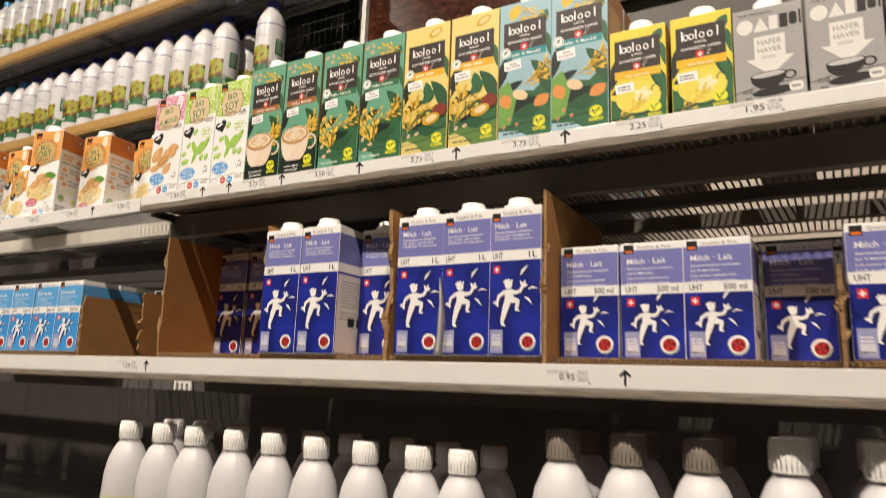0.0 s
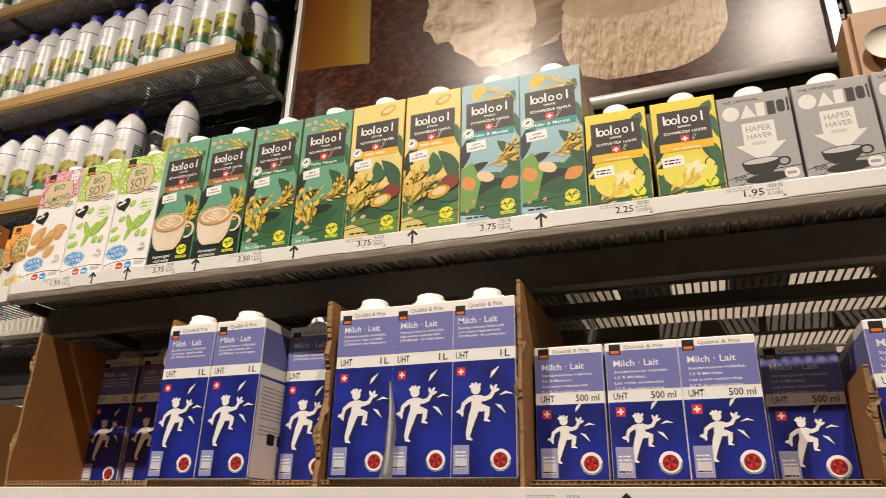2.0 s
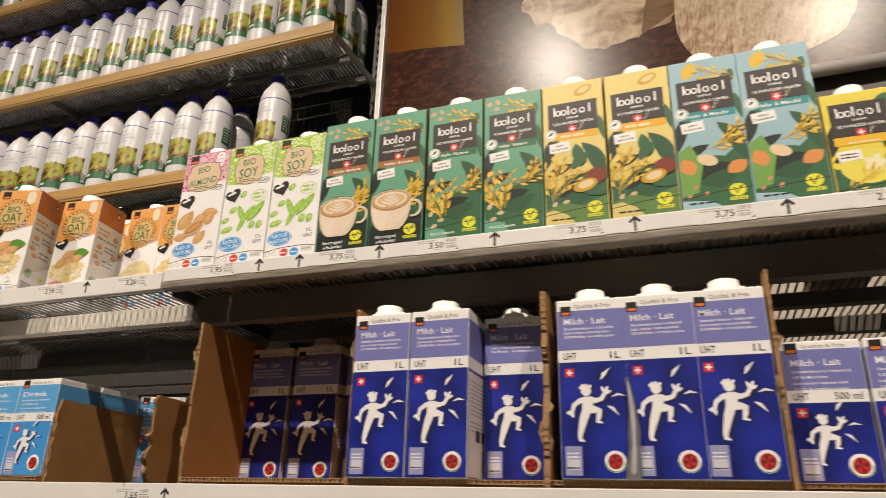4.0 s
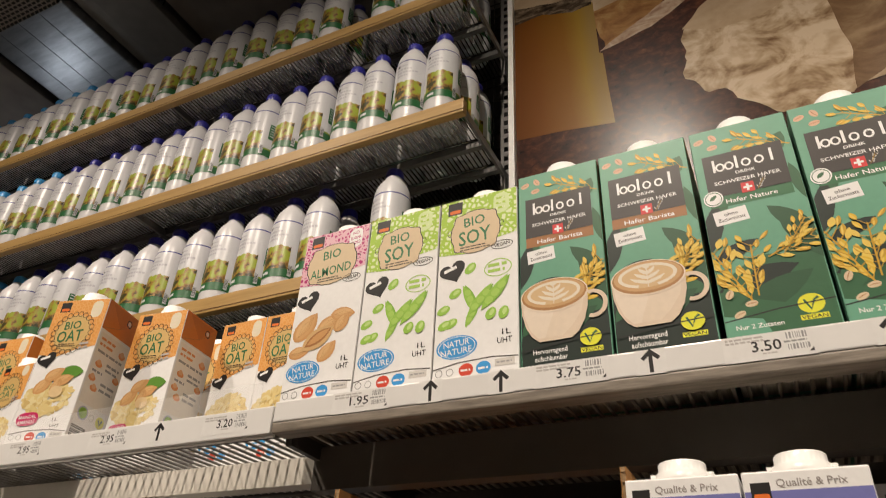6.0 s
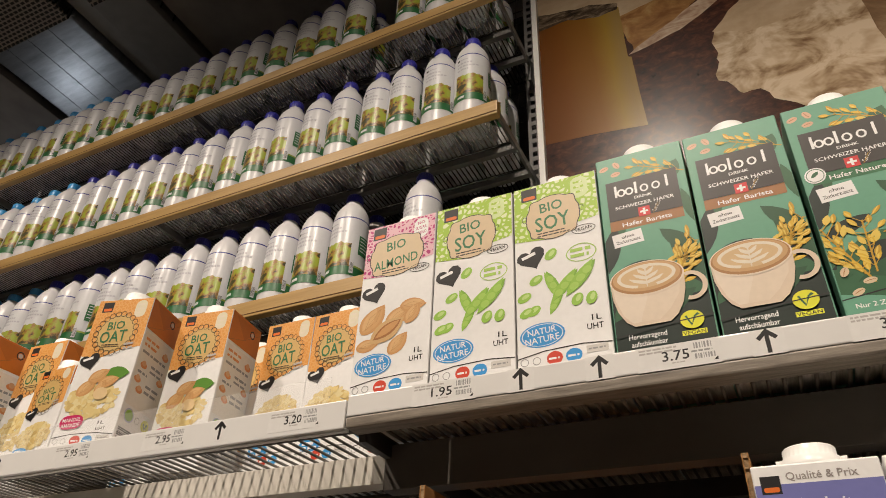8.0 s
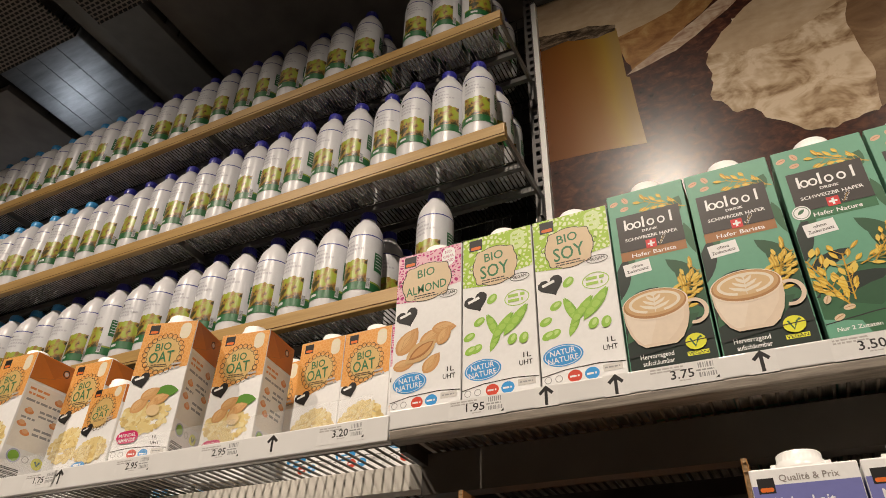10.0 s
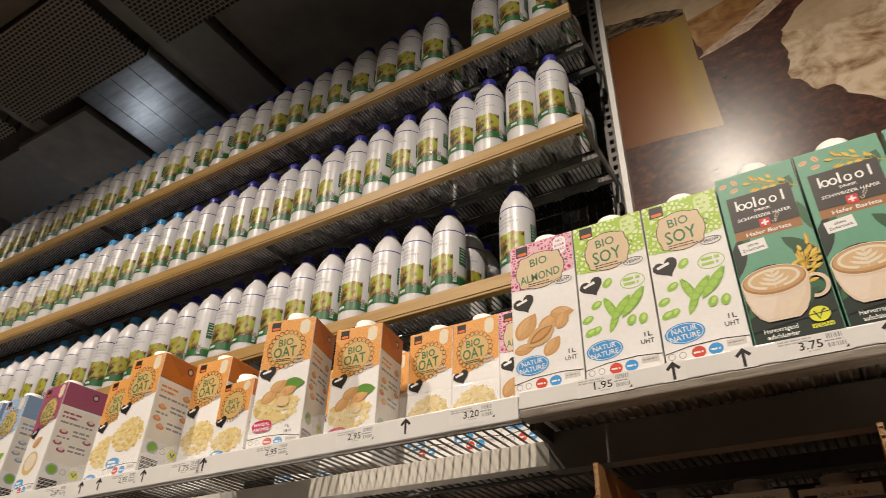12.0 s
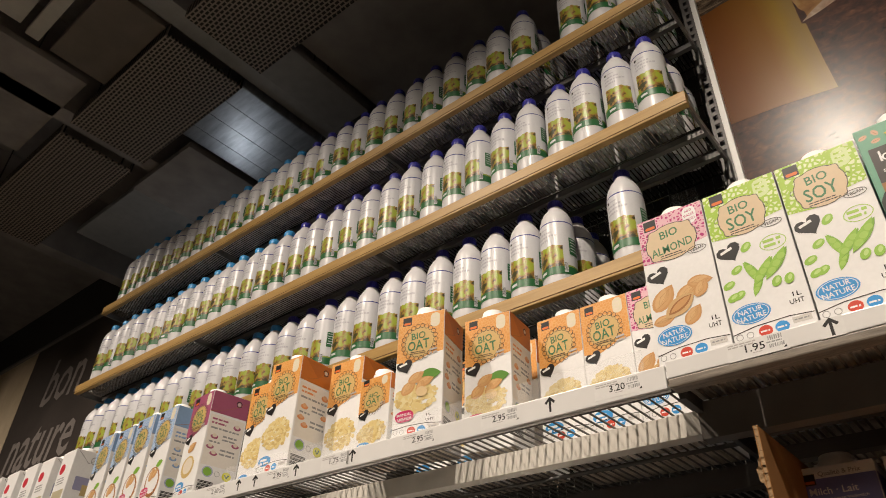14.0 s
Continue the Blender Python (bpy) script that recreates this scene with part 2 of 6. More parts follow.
    def bars(self, u0, u1, v, size, rows, gap, mat, seed=1, rot=0.0):
        """Lines of writing too small to read, as runs of short bars."""
        rnd = random.Random(seed)
        pts, fcs = [], []
        for k in range(rows):
            u = u0
            end = u1 - rnd.random() * 0.25 * (u1 - u0)
            while u < end:
                l = min(end - u, size * rnd.uniform(1.2, 4.5))
                i = len(pts)
                y = v - k * gap
                pts += [(u, y), (u + l, y), (u + l, y + size), (u, y + size)]
                fcs.append((i, i + 1, i + 2, i + 3))
                u += l + size * 0.6
        self.mesh(turn(pts, rot, (u0, v)), fcs, mat)

    def barcode(self, u0, u1, v0, v1, mat, seed=3):
        rnd = random.Random(seed)
        u, pts, fcs = u0, [], []
        while u < u1 - 0.0006:
            l = rnd.choice((0.0005, 0.0008, 0.0012))
            i = len(pts)
            pts += [(u, v0), (u + l, v0), (u + l, v1), (u, v1)]
            fcs.append((i, i + 1, i + 2, i + 3))
            u += l + rnd.choice((0.0006, 0.0009))
        self.mesh(pts, fcs, mat)

    def wrap(self, v0, v1, mat):
        """A band of colour round front and both sides."""
        keep = self.side
        for side, w in (("f", self.w), ("r", self.d), ("l", self.d)):
            self.side = side
            self.rect(0.0006, w - 0.0006, v0, v1, mat)
        self.side = keep

    def flag(self, u, v, s):
        self.rect(u, u + s, v, v + s, RED)
        self.mesh([(u + s * a, v + s * b) for a, b in ((0.4, 0.16), (0.6, 0.16), (0.6, 0.84), (0.4, 0.84), (0.16, 0.4), (0.4, 0.4), (0.4, 0.6), (0.16, 0.6), (0.6, 0.4), (0.84, 0.4), (0.84, 0.6), (0.6, 0.6))], [(0, 1, 2, 3), (4, 5, 6, 7), (8, 9, 10, 11)], WHITE)

    def logo(self, u, v, s):
        """A small black square with an orange bar."""
        self.rect(u, u + s, v, v + s * 0.95, BLACK)
        self.round_rect(u + s * 0.12, u + s * 0.9, v + s * 0.1, v + s * 0.36, s * 0.1, ink(0.72, 0.16, 0.02))

    def object(self, name, parent, label=""):
        me = bpy.data.meshes.new(name)
        me.from_pydata(self.v, [], self.f)
        for m in self.mats:
            me.materials.append(m)
        me.polygons.foreach_set("material_index", self.m)
        ob = new(name, me)
        ob.parent = parent
        if label:
            tagged(ob, label)
        return ob


def turn(pts, deg, at=None):
    if not deg:
        return pts
    cu = at[0] if at else sum(p[0] for p in pts) / len(pts)
    cv = at[1] if at else sum(p[1] for p in pts) / len(pts)
    c, s = math.cos(radians(deg)), math.sin(radians(deg))
    return [(cu + (u - cu) * c - (v - cv) * s, cv + (u - cu) * s + (v - cv) * c) for u, v in pts]


# ---- the shell of the store ----
def setting(name, bm, mat, label, category):
    ob = mesh_ob(name, bm, mat)
    return tagged(ob, label, category, kind="structure")


FLOOR = node_mat("polished_floor_tile", (0.40, 0.37, 0.33), 0.35, var=0.12, scale=12, bump=0.005)
WALL = node_mat("dark_store_wall", (0.07, 0.065, 0.06), 0.8, var=0.15, scale=18, bump=0.02)
PALE_WALL = node_mat("pale_store_wall", (0.42, 0.38, 0.33), 0.75, var=0.1, scale=14, bump=0.02)
CEIL = node_mat("black_painted_ceiling", (0.33, 0.305, 0.285), 0.7, var=0.25, scale=9, bump=0.03)
setting("floor", box_bm(-9.0, 4.0, -3.5, 2.2, -0.1, 0.0), FLOOR, "polished grey floor of the aisle", "floor")
setting("ceiling", box_bm(-9.0, 4.0, -3.5, 2.2, 4.6, 4.75), CEIL, "black painted ceiling slab", "ceiling")
setting("wall_north", box_bm(-9.0, 4.0, 2.2, 2.35, 0.0, 4.6), WALL, "dark wall behind the shelving", "wall")
setting("wall_south", box_bm(-9.0, 4.0, -3.65, -3.5, 0.0, 4.6), PALE_WALL, "pale wall across the aisle", "wall")
setting("wall_west", box_bm(-9.15, -9.0, -3.5, 2.2, 0.0, 4.6), WALL, "dark wall at the end of the aisle", "wall")
setting("wall_east", box_bm(4.0, 4.15, -3.5, 2.2, 0.0, 4.6), WALL, "dark wall at the end of the aisle", "wall")

# ---- ceiling services ----
PERF = bpy.data.materials.new("perforated_metal")
PERF.use_nodes = True
_nt = PERF.node_tree
_tc, _br = _nt.nodes.new("ShaderNodeTexCoord"), _nt.nodes.new("ShaderNodeTexBrick")
_br.inputs["Color1"].default_value = _br.inputs["Color2"].default_value = (0.02, 0.018, 0.016, 1)
_br.inputs["Mortar"].default_value = (0.40, 0.34, 0.28, 1)
_br.inputs["Scale"].default_value, _br.inputs["Mortar Size"].default_value = 22.0, 0.085
_br.inputs["Brick Width"].default_value, _br.inputs["Row Height"].default_value = 0.62, 0.42
_nt.links.new(_tc.outputs["Object"], _br.inputs["Vector"])
_nt.links.new(_br.outputs["Color"], _nt.nodes["Principled BSDF"].inputs["Base Color"])
_nt.nodes["Principled BSDF"].inputs["Roughness"].default_value = 0.5
GALV = streak_mat("galvanised_sheet", (0.36, 0.39, 0.43), (0.60, 0.64, 0.68), (1, 5, 1), 5, 0.33, 0.3)
GALV.node_tree.nodes["Principled BSDF"].inputs["Metallic"].default_value = 0.9
DUCT_GREY = node_mat("grey_duct_paint", (0.36, 0.365, 0.36), 0.45, var=0.15, scale=20, bump=0.01)
BROWN_GREY = node_mat("brown_grey_panel", (0.19, 0.16, 0.13), 0.6, var=0.2, scale=10, bump=0.02)
PALE_TILE = node_mat("pale_ceiling_tile", (0.55, 0.53, 0.47), 0.7, var=0.08, scale=30, bump=0.03)


def tray(name, x0, x1, y0, y1, z, mat, label, category, depth=0.07):
    """A shallow metal channel with turned-down rims, hung from the slab by rods."""
    ob = tagged(mesh_ob(name, box_bm(x0, x1, y0, y1, z, z + 0.012), mat), label, category)
    for ya, yb in ((y0 - 0.008, y0), (y1, y1 + 0.008)):
        part("rim", box_bm(x0, x1, ya, yb, z - 0.004, z + depth), mat, ob)
    for x in (x0 + 0.1, x1 - 0.1):
        for y in (y0 + 0.03, y1 - 0.03):
            bm = bmesh.new()
            rod(bm, (x, y, z + 0.01), (x, y, 4.6), 0.005)
            part("hanger_rod", bm, DARK_STEEL, ob)
    return ob


for a, b in ((-4.04, -3.12), (-5.4, -4.16), (-2.97, -1.9)):
    tray("ceiling_duct", a, b, 0.92, 1.325, 4.0, PERF, "dark perforated metal ceiling channel", "duct")
for x in (-3.05, -4.1, -5.5):
    bm = box_bm(x - 0.06, x + 0.06, -1.2, 2.2, 4.06, 4.6, 0.004)
    tagged(mesh_ob("ceiling_beam", bm, DUCT_GREY if x > -3.5 else CEIL), "dark grey beam across the ceiling", "beam")
bm = bmesh.new()
add_box(bm, -3.67, -3.12, 1.335, 1.86, 4.02, 4.35, 0.01)
duct = tagged(mesh_ob("ventilation_duct", bm, GALV), "shiny galvanised ventilation duct under the ceiling", "duct")
for x in (-3.56, -3.42, -3.28):
    part("seam", box_bm(x - 0.004, x + 0.004, 1.333, 1.862, 4.018, 4.352, 0.001), GALV, duct)
part("hanger_rod", box_bm(-3.41, -3.39, 1.58, 1.6, 4.35, 4.6), DARK_STEEL, duct)
for n, (x0, x1, y0, y1, z, m, lab) in enumerate((
    (-2.98, -2.74, 1.335, 1.84, 4.01, DUCT_GREY, "grey metal ceiling panel"),
    (-2.72, -0.6, 1.3, 2.19, 4.06, CEIL, "black acoustic ceiling slab"),
    (-4.28, -3.69, 1.41, 1.9, 3.99, CEIL, "black acoustic ceiling slab"),
    (-5.1, -4.34, 1.45, 1.95, 4.05, DUCT_GREY, "grey metal ceiling panel"),
    (-3.68, -3.12, 0.62, 0.90, 4.03, BROWN_GREY, "brown-grey ceiling panel"),
    (-3.68, -3.12, 0.50, 0.565, 4.04, PALE_TILE, "pale ceiling tile strip"),
    (-3.64, -3.12, 0.30, 0.465, 4.04, PALE_TILE, "pale ceiling tile strip"),
    (-4.6, -3.78, 0.35, 0.85, 4.06, CEIL, "black acoustic ceiling slab"),
)):
    bm = box_bm(x0, x1, y0, y1, z, z + 0.04, 0.004)
    ob = tagged(mesh_ob("ceiling_panel", bm, m), lab, "ceiling panel")
    bm = bmesh.new()
    for x in (x0 + 0.05, x1 - 0.05):
        rod(bm, (x, (y0 + y1) / 2, z + 0.04), (x, (y0 + y1) / 2, 4.6), 0.004)
    part("hanger_rod", bm, DARK_STEEL, ob)

# ---- shelving ----
RX0, RX1 = -1.0, 1.3
LX0, LX1 = -3.6, -1.0015


def uprights(x, y, z1, name="shelf_upright"):
    """A slotted steel post."""
    bm = bmesh.new()
    add_box(bm, x - 0.013, x - 0.009, y, y + 0.05, 0.0, z1)
    add_box(bm, x + 0.009, x + 0.013, y, y + 0.05, 0.0, z1)
    add_box(bm, x - 0.009, x + 0.009, y + 0.046, y + 0.05, 0.0, z1)
    add_box(bm, x - 0.009, x - 0.005, y, y + 0.003, 0.0, z1)
    add_box(bm, x + 0.005, x + 0.009, y, y + 0.003, 0.0, z1)
    z = 1.6
    while z < z1:
        add_box(bm, x - 0.005, x + 0.005, y, y + 0.003, z, z + 0.012)
        z += 0.025
    ob = mesh_ob(name, bm, STEEL)
    return tagged(ob, "grey slotted steel shelf upright", "upright")


for x in (-3.5, -2.27, -1.03):
    uprights(x, 1.385, 3.15)
for x in (0.2, 1.2):
    uprights(x, 1.40, 3.1)


def wire_deck(bm, x0, x1, y0, y1, z, pitch, r=0.0016):
    x = x0
    while x < x1:
        rod(bm, (x, y0, z), (x, y1, z), r, 5)
        x += pitch
    for k in range(4):
        y = y0 + (y1 - y0) * (0.02 + 0.96 * k / 3)
        rod(bm, (x0, y, z - 0.004), (x1, y, z - 0.004), 0.0026, 6)


def front_shelf(x0, x1, top, bars, label, pitch=0.011, ends=(), bar_mat=STEEL, h=0.027, wire=0.0016, lip=0.0070, wire_mat=None, rise=0.0):
    """A wire shelf with a price rail in front, steel cross bars below and brackets at the ends."""
    sh = thing("wire_shelf", label, "shelf", "goods shelves")
    bm = bmesh.new()
    wire_deck(bm, x0, x1, 0.785, 1.36, top - 0.012, pitch, wire)
    tagged(part("wire_deck", bm, wire_mat or STEEL, sh, "thin metal wires"), kind="stuff")
    bm = bmesh.new()
    add_box(bm, x0, x1, 0.778, 0.7815, (top + rise) - h + 0.002, (top + rise), 0.001)
    add_box(bm, x0, x1, 0.7815, 0.786, (top + rise) - h + 0.001, (top + rise) - h + 0.006)
    add_box(bm, x0, x1, 0.7815, 0.786, (top + rise) - 0.004, (top + rise) - 0.0005)
    part("price_rail", bm, STRIP, sh, "white plastic price rail")
    if lip:
        bm = box_bm(x0, x1, 0.7782, 0.797, (top + rise) - h - lip, (top + rise) - h + 0.0018, 0.0015)
        part("rail_lip", bm, SCUFF, sh, "scuffed grey metal lip")
    for y, low in bars:
        # bars behind a paler first one get darker steel, standing in for shade under cartons
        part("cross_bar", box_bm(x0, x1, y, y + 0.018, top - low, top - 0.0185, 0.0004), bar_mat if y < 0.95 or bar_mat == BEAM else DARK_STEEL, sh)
    for x in ends:
        bm = bmesh.new()
        v = [bm.verts.new((x + s, y, z)) for s in (0, 0.006) for y, z in ((0.797, top - 0.016), (1.37, top - 0.016), (1.37, top - 0.036), (0.96, top - 0.033), (0.80, top - 0.029))]
        for q in ((4, 3, 2, 1, 0), (5, 6, 7, 8, 9)):
            bm.faces.new([v[i] for i in q])
        for i in range(5):
            j = (i + 1) % 5
            bm.faces.new((v[i], v[j], v[5 + j], v[5 + i]))
        part("bracket", bm, DARK_STEEL, sh, "dark steel bracket")
    return sh


BEAM = node_mat("dull_grey_painted_steel", (0.13, 0.115, 0.10), 0.5, var=0.15, scale=30, bump=0.01)
DARK_WIRE = node_mat("worn_dark_wire", (0.17, 0.135, 0.105), 0.5, metal=0.0, var=0.3, scale=80, bump=0.02)
SCUFF = streak_mat("scuffed_grey_metal", (0.13, 0.108, 0.085), (0.30, 0.26, 0.21), (3, 30, 30), 9, 0.5, 0.2)
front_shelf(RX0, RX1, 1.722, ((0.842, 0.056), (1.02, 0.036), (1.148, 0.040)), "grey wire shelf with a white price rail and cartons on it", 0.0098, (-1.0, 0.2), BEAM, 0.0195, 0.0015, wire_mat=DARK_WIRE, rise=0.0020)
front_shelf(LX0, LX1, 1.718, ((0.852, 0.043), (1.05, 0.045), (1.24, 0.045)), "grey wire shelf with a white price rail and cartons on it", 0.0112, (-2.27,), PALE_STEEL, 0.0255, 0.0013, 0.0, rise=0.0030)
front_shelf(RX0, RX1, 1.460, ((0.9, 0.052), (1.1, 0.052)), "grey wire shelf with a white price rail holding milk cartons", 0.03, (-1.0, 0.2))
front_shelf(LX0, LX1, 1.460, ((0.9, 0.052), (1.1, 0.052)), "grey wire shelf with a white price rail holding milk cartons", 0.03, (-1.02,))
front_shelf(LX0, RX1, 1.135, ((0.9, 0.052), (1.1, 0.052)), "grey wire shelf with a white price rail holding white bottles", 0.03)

GREY_WIRE = node_mat("grey_zinc_wire", (0.17, 0.165, 0.16), 0.24, metal=1.0, var=0.25, scale=120, bump=0.02)
GRID_WIRE = node_mat("bright_zinc_wire", (0.50, 0.49, 0.47), 0.14, metal=1.0, var=0.2, scale=120, bump=0.03)
# back panels of the shelving, kept below the bottle shelves
tagged(mesh_ob("shelf_back_panel", box_bm(RX0, RX1, 1.372, 1.384, 0.1, 1.695), DARK_STEEL), "dark steel back panel of the shelving", "panel")
tagged(mesh_ob("shelf_back_panel", box_bm(RX0, RX1, 1.372, 1.384, 1.70, 1.95), PALE_WALL), "pale back panel above the top shelf", "panel")
tagged(mesh_ob("shelf_back_panel", box_bm(RX0, RX1, 1.372, 1.384, 1.955, 2.215), DARK_STEEL), "black back panel below the poster", "panel")
tagged(mesh_ob("shelf_back_panel", box_bm(LX0, LX1, 1.372, 1.384, 0.1, 1.70), DARK_STEEL), "dark steel back panel of the shelving", "panel")
bm = bmesh.new()
x = LX0
while x < -1.04:
    rod(bm, (x, 1.435, 1.7), (x, 1.435, 3.1), 0.0016, 4)
    x += 0.02
for k in range(29):
    rod(bm, (LX0, 1.44, 1.7 + 0.05 * k), (-1.04, 1.44, 1.7 + 0.05 * k), 0.0016, 4)
tagged(mesh_ob("wire_back_grid", bm, GRID_WIRE), "dark wire grid at the back of the bottle shelves", "grid", kind="stuff")
for x in (-3.55, -2.2, -1.045):
    tagged(mesh_ob("grid_post", box_bm(x - 0.008, x + 0.008, 1.442, 1.46, 0.0, 3.12), DARK_STEEL), "dark steel post holding the wire grid", "post")


def bottle_shelf(top):
    """A deep wire shelf with an oak front board."""
    sh = thing("bottle_shelf", "wire shelf with an oak front board full of white bottles", "shelf", "bottle shelves")
    bm = bmesh.new()
    wire_deck(bm, -3.40, -1.025, 1.172, 1.425, top - 0.004, 0.0095, 0.0014)
    tagged(part("wire_deck", bm, GREY_WIRE, sh, "fine grey metal wires"), kind="stuff")
    bm = box_bm(-3.405, -1.022, 1.155, 1.171, top - 0.030, top + 0.003, 0.002)
    part("front_board", bm, WOOD, sh, "honey-coloured oak board")
    bm = bmesh.new()
    rod(bm, (-3.405, 1.1545, top - 0.024), (-1.022, 1.1545, top - 0.024), 0.0007, 5)
    part("board_groove", bm, BOARD_LINE, sh, "dark groove line along the board")
    for x in (-1.026, -1.85, -2.65, -3.40):
        bm = bmesh.new()
        add_box(bm, x - 0.003, x + 0.003, 1.171, 1.43, top - 0.03, top - 0.012, 0.001)
        add_box(bm, x - 0.003, x + 0.003, 1.36, 1.43, top - 0.075, top - 0.03)
        part("bracket", bm, STEEL, sh)
    for y in (1.26, 1.34):
        part("cross_bar", box_bm(-3.40, -1.026, y, y + 0.012, top - 0.024, top - 0.008), STEEL, sh)
    return sh


BOARD_LINE = node_mat("dark_board_groove", (0.16, 0.075, 0.025), 0.6, var=0.1)
TIERS = (2.118, 2.428, 2.765)
for z in TIERS:
    bottle_shelf(z)

# ---- poster wall ----


def photo(name, stops, scale, stretch, slope=(0, 0, 0), rough=0.27, relief=0.5, detail=8.0, shift=0.0, emboss=0.0, step=(-0.12, 0, 0.16), swirl=0.6):
    """A printed photograph of a surface: grain, raking light over its bumps, and a slow turn of tone across the picture."""
    m = bpy.data.materials.new(name)
    m.use_nodes = True
    nt = m.node_tree
    b = nt.nodes["Principled BSDF"]
    b.inputs["Roughness"].default_value = rough
    b.inputs["Specular IOR Level"].default_value = 0.22
    tc = nt.nodes.new("ShaderNodeTexCoord")

    def math_node(op, x, y, z=None):
        n = nt.nodes.new("ShaderNodeMath")
        n.operation = op
        for i, v in enumerate((x, y, z)):
            if v is None:
                continue
            if isinstance(v, (int, float)):
                n.inputs[i].default_value = v
            else:
                nt.links.new(v, n.inputs[i])
        return n.outputs[0]

    def grain(offset):
        mp = nt.nodes.new("ShaderNodeMapping")
        mp.inputs["Scale"].default_value = stretch
        mp.inputs["Location"].default_value = [v / scale for v in offset]
        n = nt.nodes.new("ShaderNodeTexNoise")
        n.inputs["Scale"].default_value, n.inputs["Detail"].default_value, n.inputs["Roughness"].default_value = scale, detail, 0.62
        n.inputs["Distortion"].default_value = swirl
        nt.links.new(tc.outputs["Object"], mp.inputs["Vector"])
        nt.links.new(mp.outputs["Vector"], n.inputs["Vector"])
        return n.outputs["Fac"]

    tilt = nt.nodes.new("ShaderNodeVectorMath")
    tilt.operation = "DOT_PRODUCT"
    tilt.inputs[1].default_value = slope
    nt.links.new(tc.outputs["Object"], tilt.inputs[0])
    n0 = grain((0, 0, 0))
    value = math_node("MULTIPLY_ADD", n0, relief, tilt.outputs["Value"])
    if emboss:
        value = math_node("MULTIPLY_ADD", math_node("SUBTRACT", n0, grain(step)), emboss, value)
    value = math_node("ADD", value, shift)
    r = nt.nodes.new("ShaderNodeValToRGB")
    while len(r.color_ramp.elements) < len(stops):
        r.color_ramp.elements.new(0.5)
    for e, (pos, col) in zip(r.color_ramp.elements, stops):
        e.position, e.color = pos, (col[0] * 0.93, col[1] * 0.84, col[2] * 0.77, 1)
    nt.links.new(value, r.inputs["Fac"])
    nt.links.new(r.outputs["Color"], b.inputs["Base Color"])
    return m


SIDE_BROWN = photo("printed_shaded_cheese", ((0.25, (0.10, 0.055, 0.025)), (0.5, (0.19, 0.125, 0.068)), (0.75, (0.31, 0.235, 0.145))), 9, (1, 1, 1.2), relief=0.9, shift=0.05, emboss=0.6)
# slopes are set so that the turn of tone runs over the printed shape itself
AMBER = photo("printed_hard_cheese", ((0.08, (0.12, 0.040, 0.004)), (0.40, (0.185, 0.070, 0.006)), (0.70, (0.24, 0.115, 0.011)), (0.88, (0.30, 0.20, 0.024)), (1.0, (0.28, 0.20, 0.055))), 5, (1, 1, 1), (4.6, 0, 0.25), relief=0.16, shift=4.02)
LEATHER = photo("printed_brown_leather", ((0.30, (0.014, 0.004, 0.002)), (0.5, (0.046, 0.0135, 0.006)), (0.66, (0.10, 0.034, 0.016)), (0.78, (0.21, 0.09, 0.045))), 46, (1, 1, 1.5), rough=0.27, relief=1.0)
RIND = photo("printed_cheese_rind", ((0.35, (0.016, 0.0112, 0.0064)), (0.5, (0.08, 0.06, 0.04)), (0.68, (0.272, 0.224, 0.16))), 60, (0.5, 1, 1.5), relief=1.0)
CREAM = photo("printed_soft_cheese", ((0.20, (0.17, 0.105, 0.055)), (0.38, (0.31, 0.235, 0.15)), (0.52, (0.45, 0.37, 0.26)), (0.72, (0.60, 0.53, 0.42))), 13, (1, 1, 1.15), relief=1.1, shift=-0.03, emboss=0.9, swirl=0.5, detail=4.0)
CREAM2 = photo("printed_white_rind", ((0.25, (0.34, 0.26, 0.17)), (0.5, (0.46, 0.38, 0.27)), (0.75, (0.56, 0.49, 0.38))), 13, (0.8, 1, 1.3), relief=0.5, shift=0.25, emboss=0.6, swirl=0.2)
WRINKLE = photo("printed_wrinkled_rind", ((0.15, (0.22, 0.135, 0.075)), (0.40, (0.43, 0.34, 0.24)), (0.58, (0.56, 0.485, 0.38)), (0.8, (0.66, 0.60, 0.50))), 34, (1.5, 1, 0.6), (0.5, 0, 0.9), relief=0.25, shift=-1.68, emboss=1.5, swirl=0.3, detail=4.0)
CRUST = photo("printed_golden_crust", ((0.25, (0.19, 0.085, 0.025)), (0.5, (0.31, 0.175, 0.06)), (0.75, (0.44, 0.30, 0.13))), 13, (1, 1, 1.4), relief=0.6, shift=0.2, emboss=1.0)
PALE_RIND = photo("printed_pale_rind", ((0.25, (0.27, 0.17, 0.12)), (0.5, (0.44, 0.345, 0.265)), (0.75, (0.56, 0.49, 0.40))), 18, (1, 1, 2), relief=0.5, shift=0.25, emboss=1.4)


def sheet(name, pts, y, mat, parent, label=""):
    """A printed shape, upright in the plane y, facing the aisle."""
    bm = bmesh.new()
    f = bm.faces.new([bm.verts.new((x, y, z)) for x, z in pts])
    r = bmesh.ops.extrude_face_region(bm, geom=[f])
    bmesh.ops.translate(bm, verts=[v for v in r["geom"] if isinstance(v, bmesh.types.BMVert)], vec=(0, 0.0001, 0))
    bmesh.ops.recalc_face_normals(bm, faces=bm.faces)
    return part(name, bm, mat, parent, label)


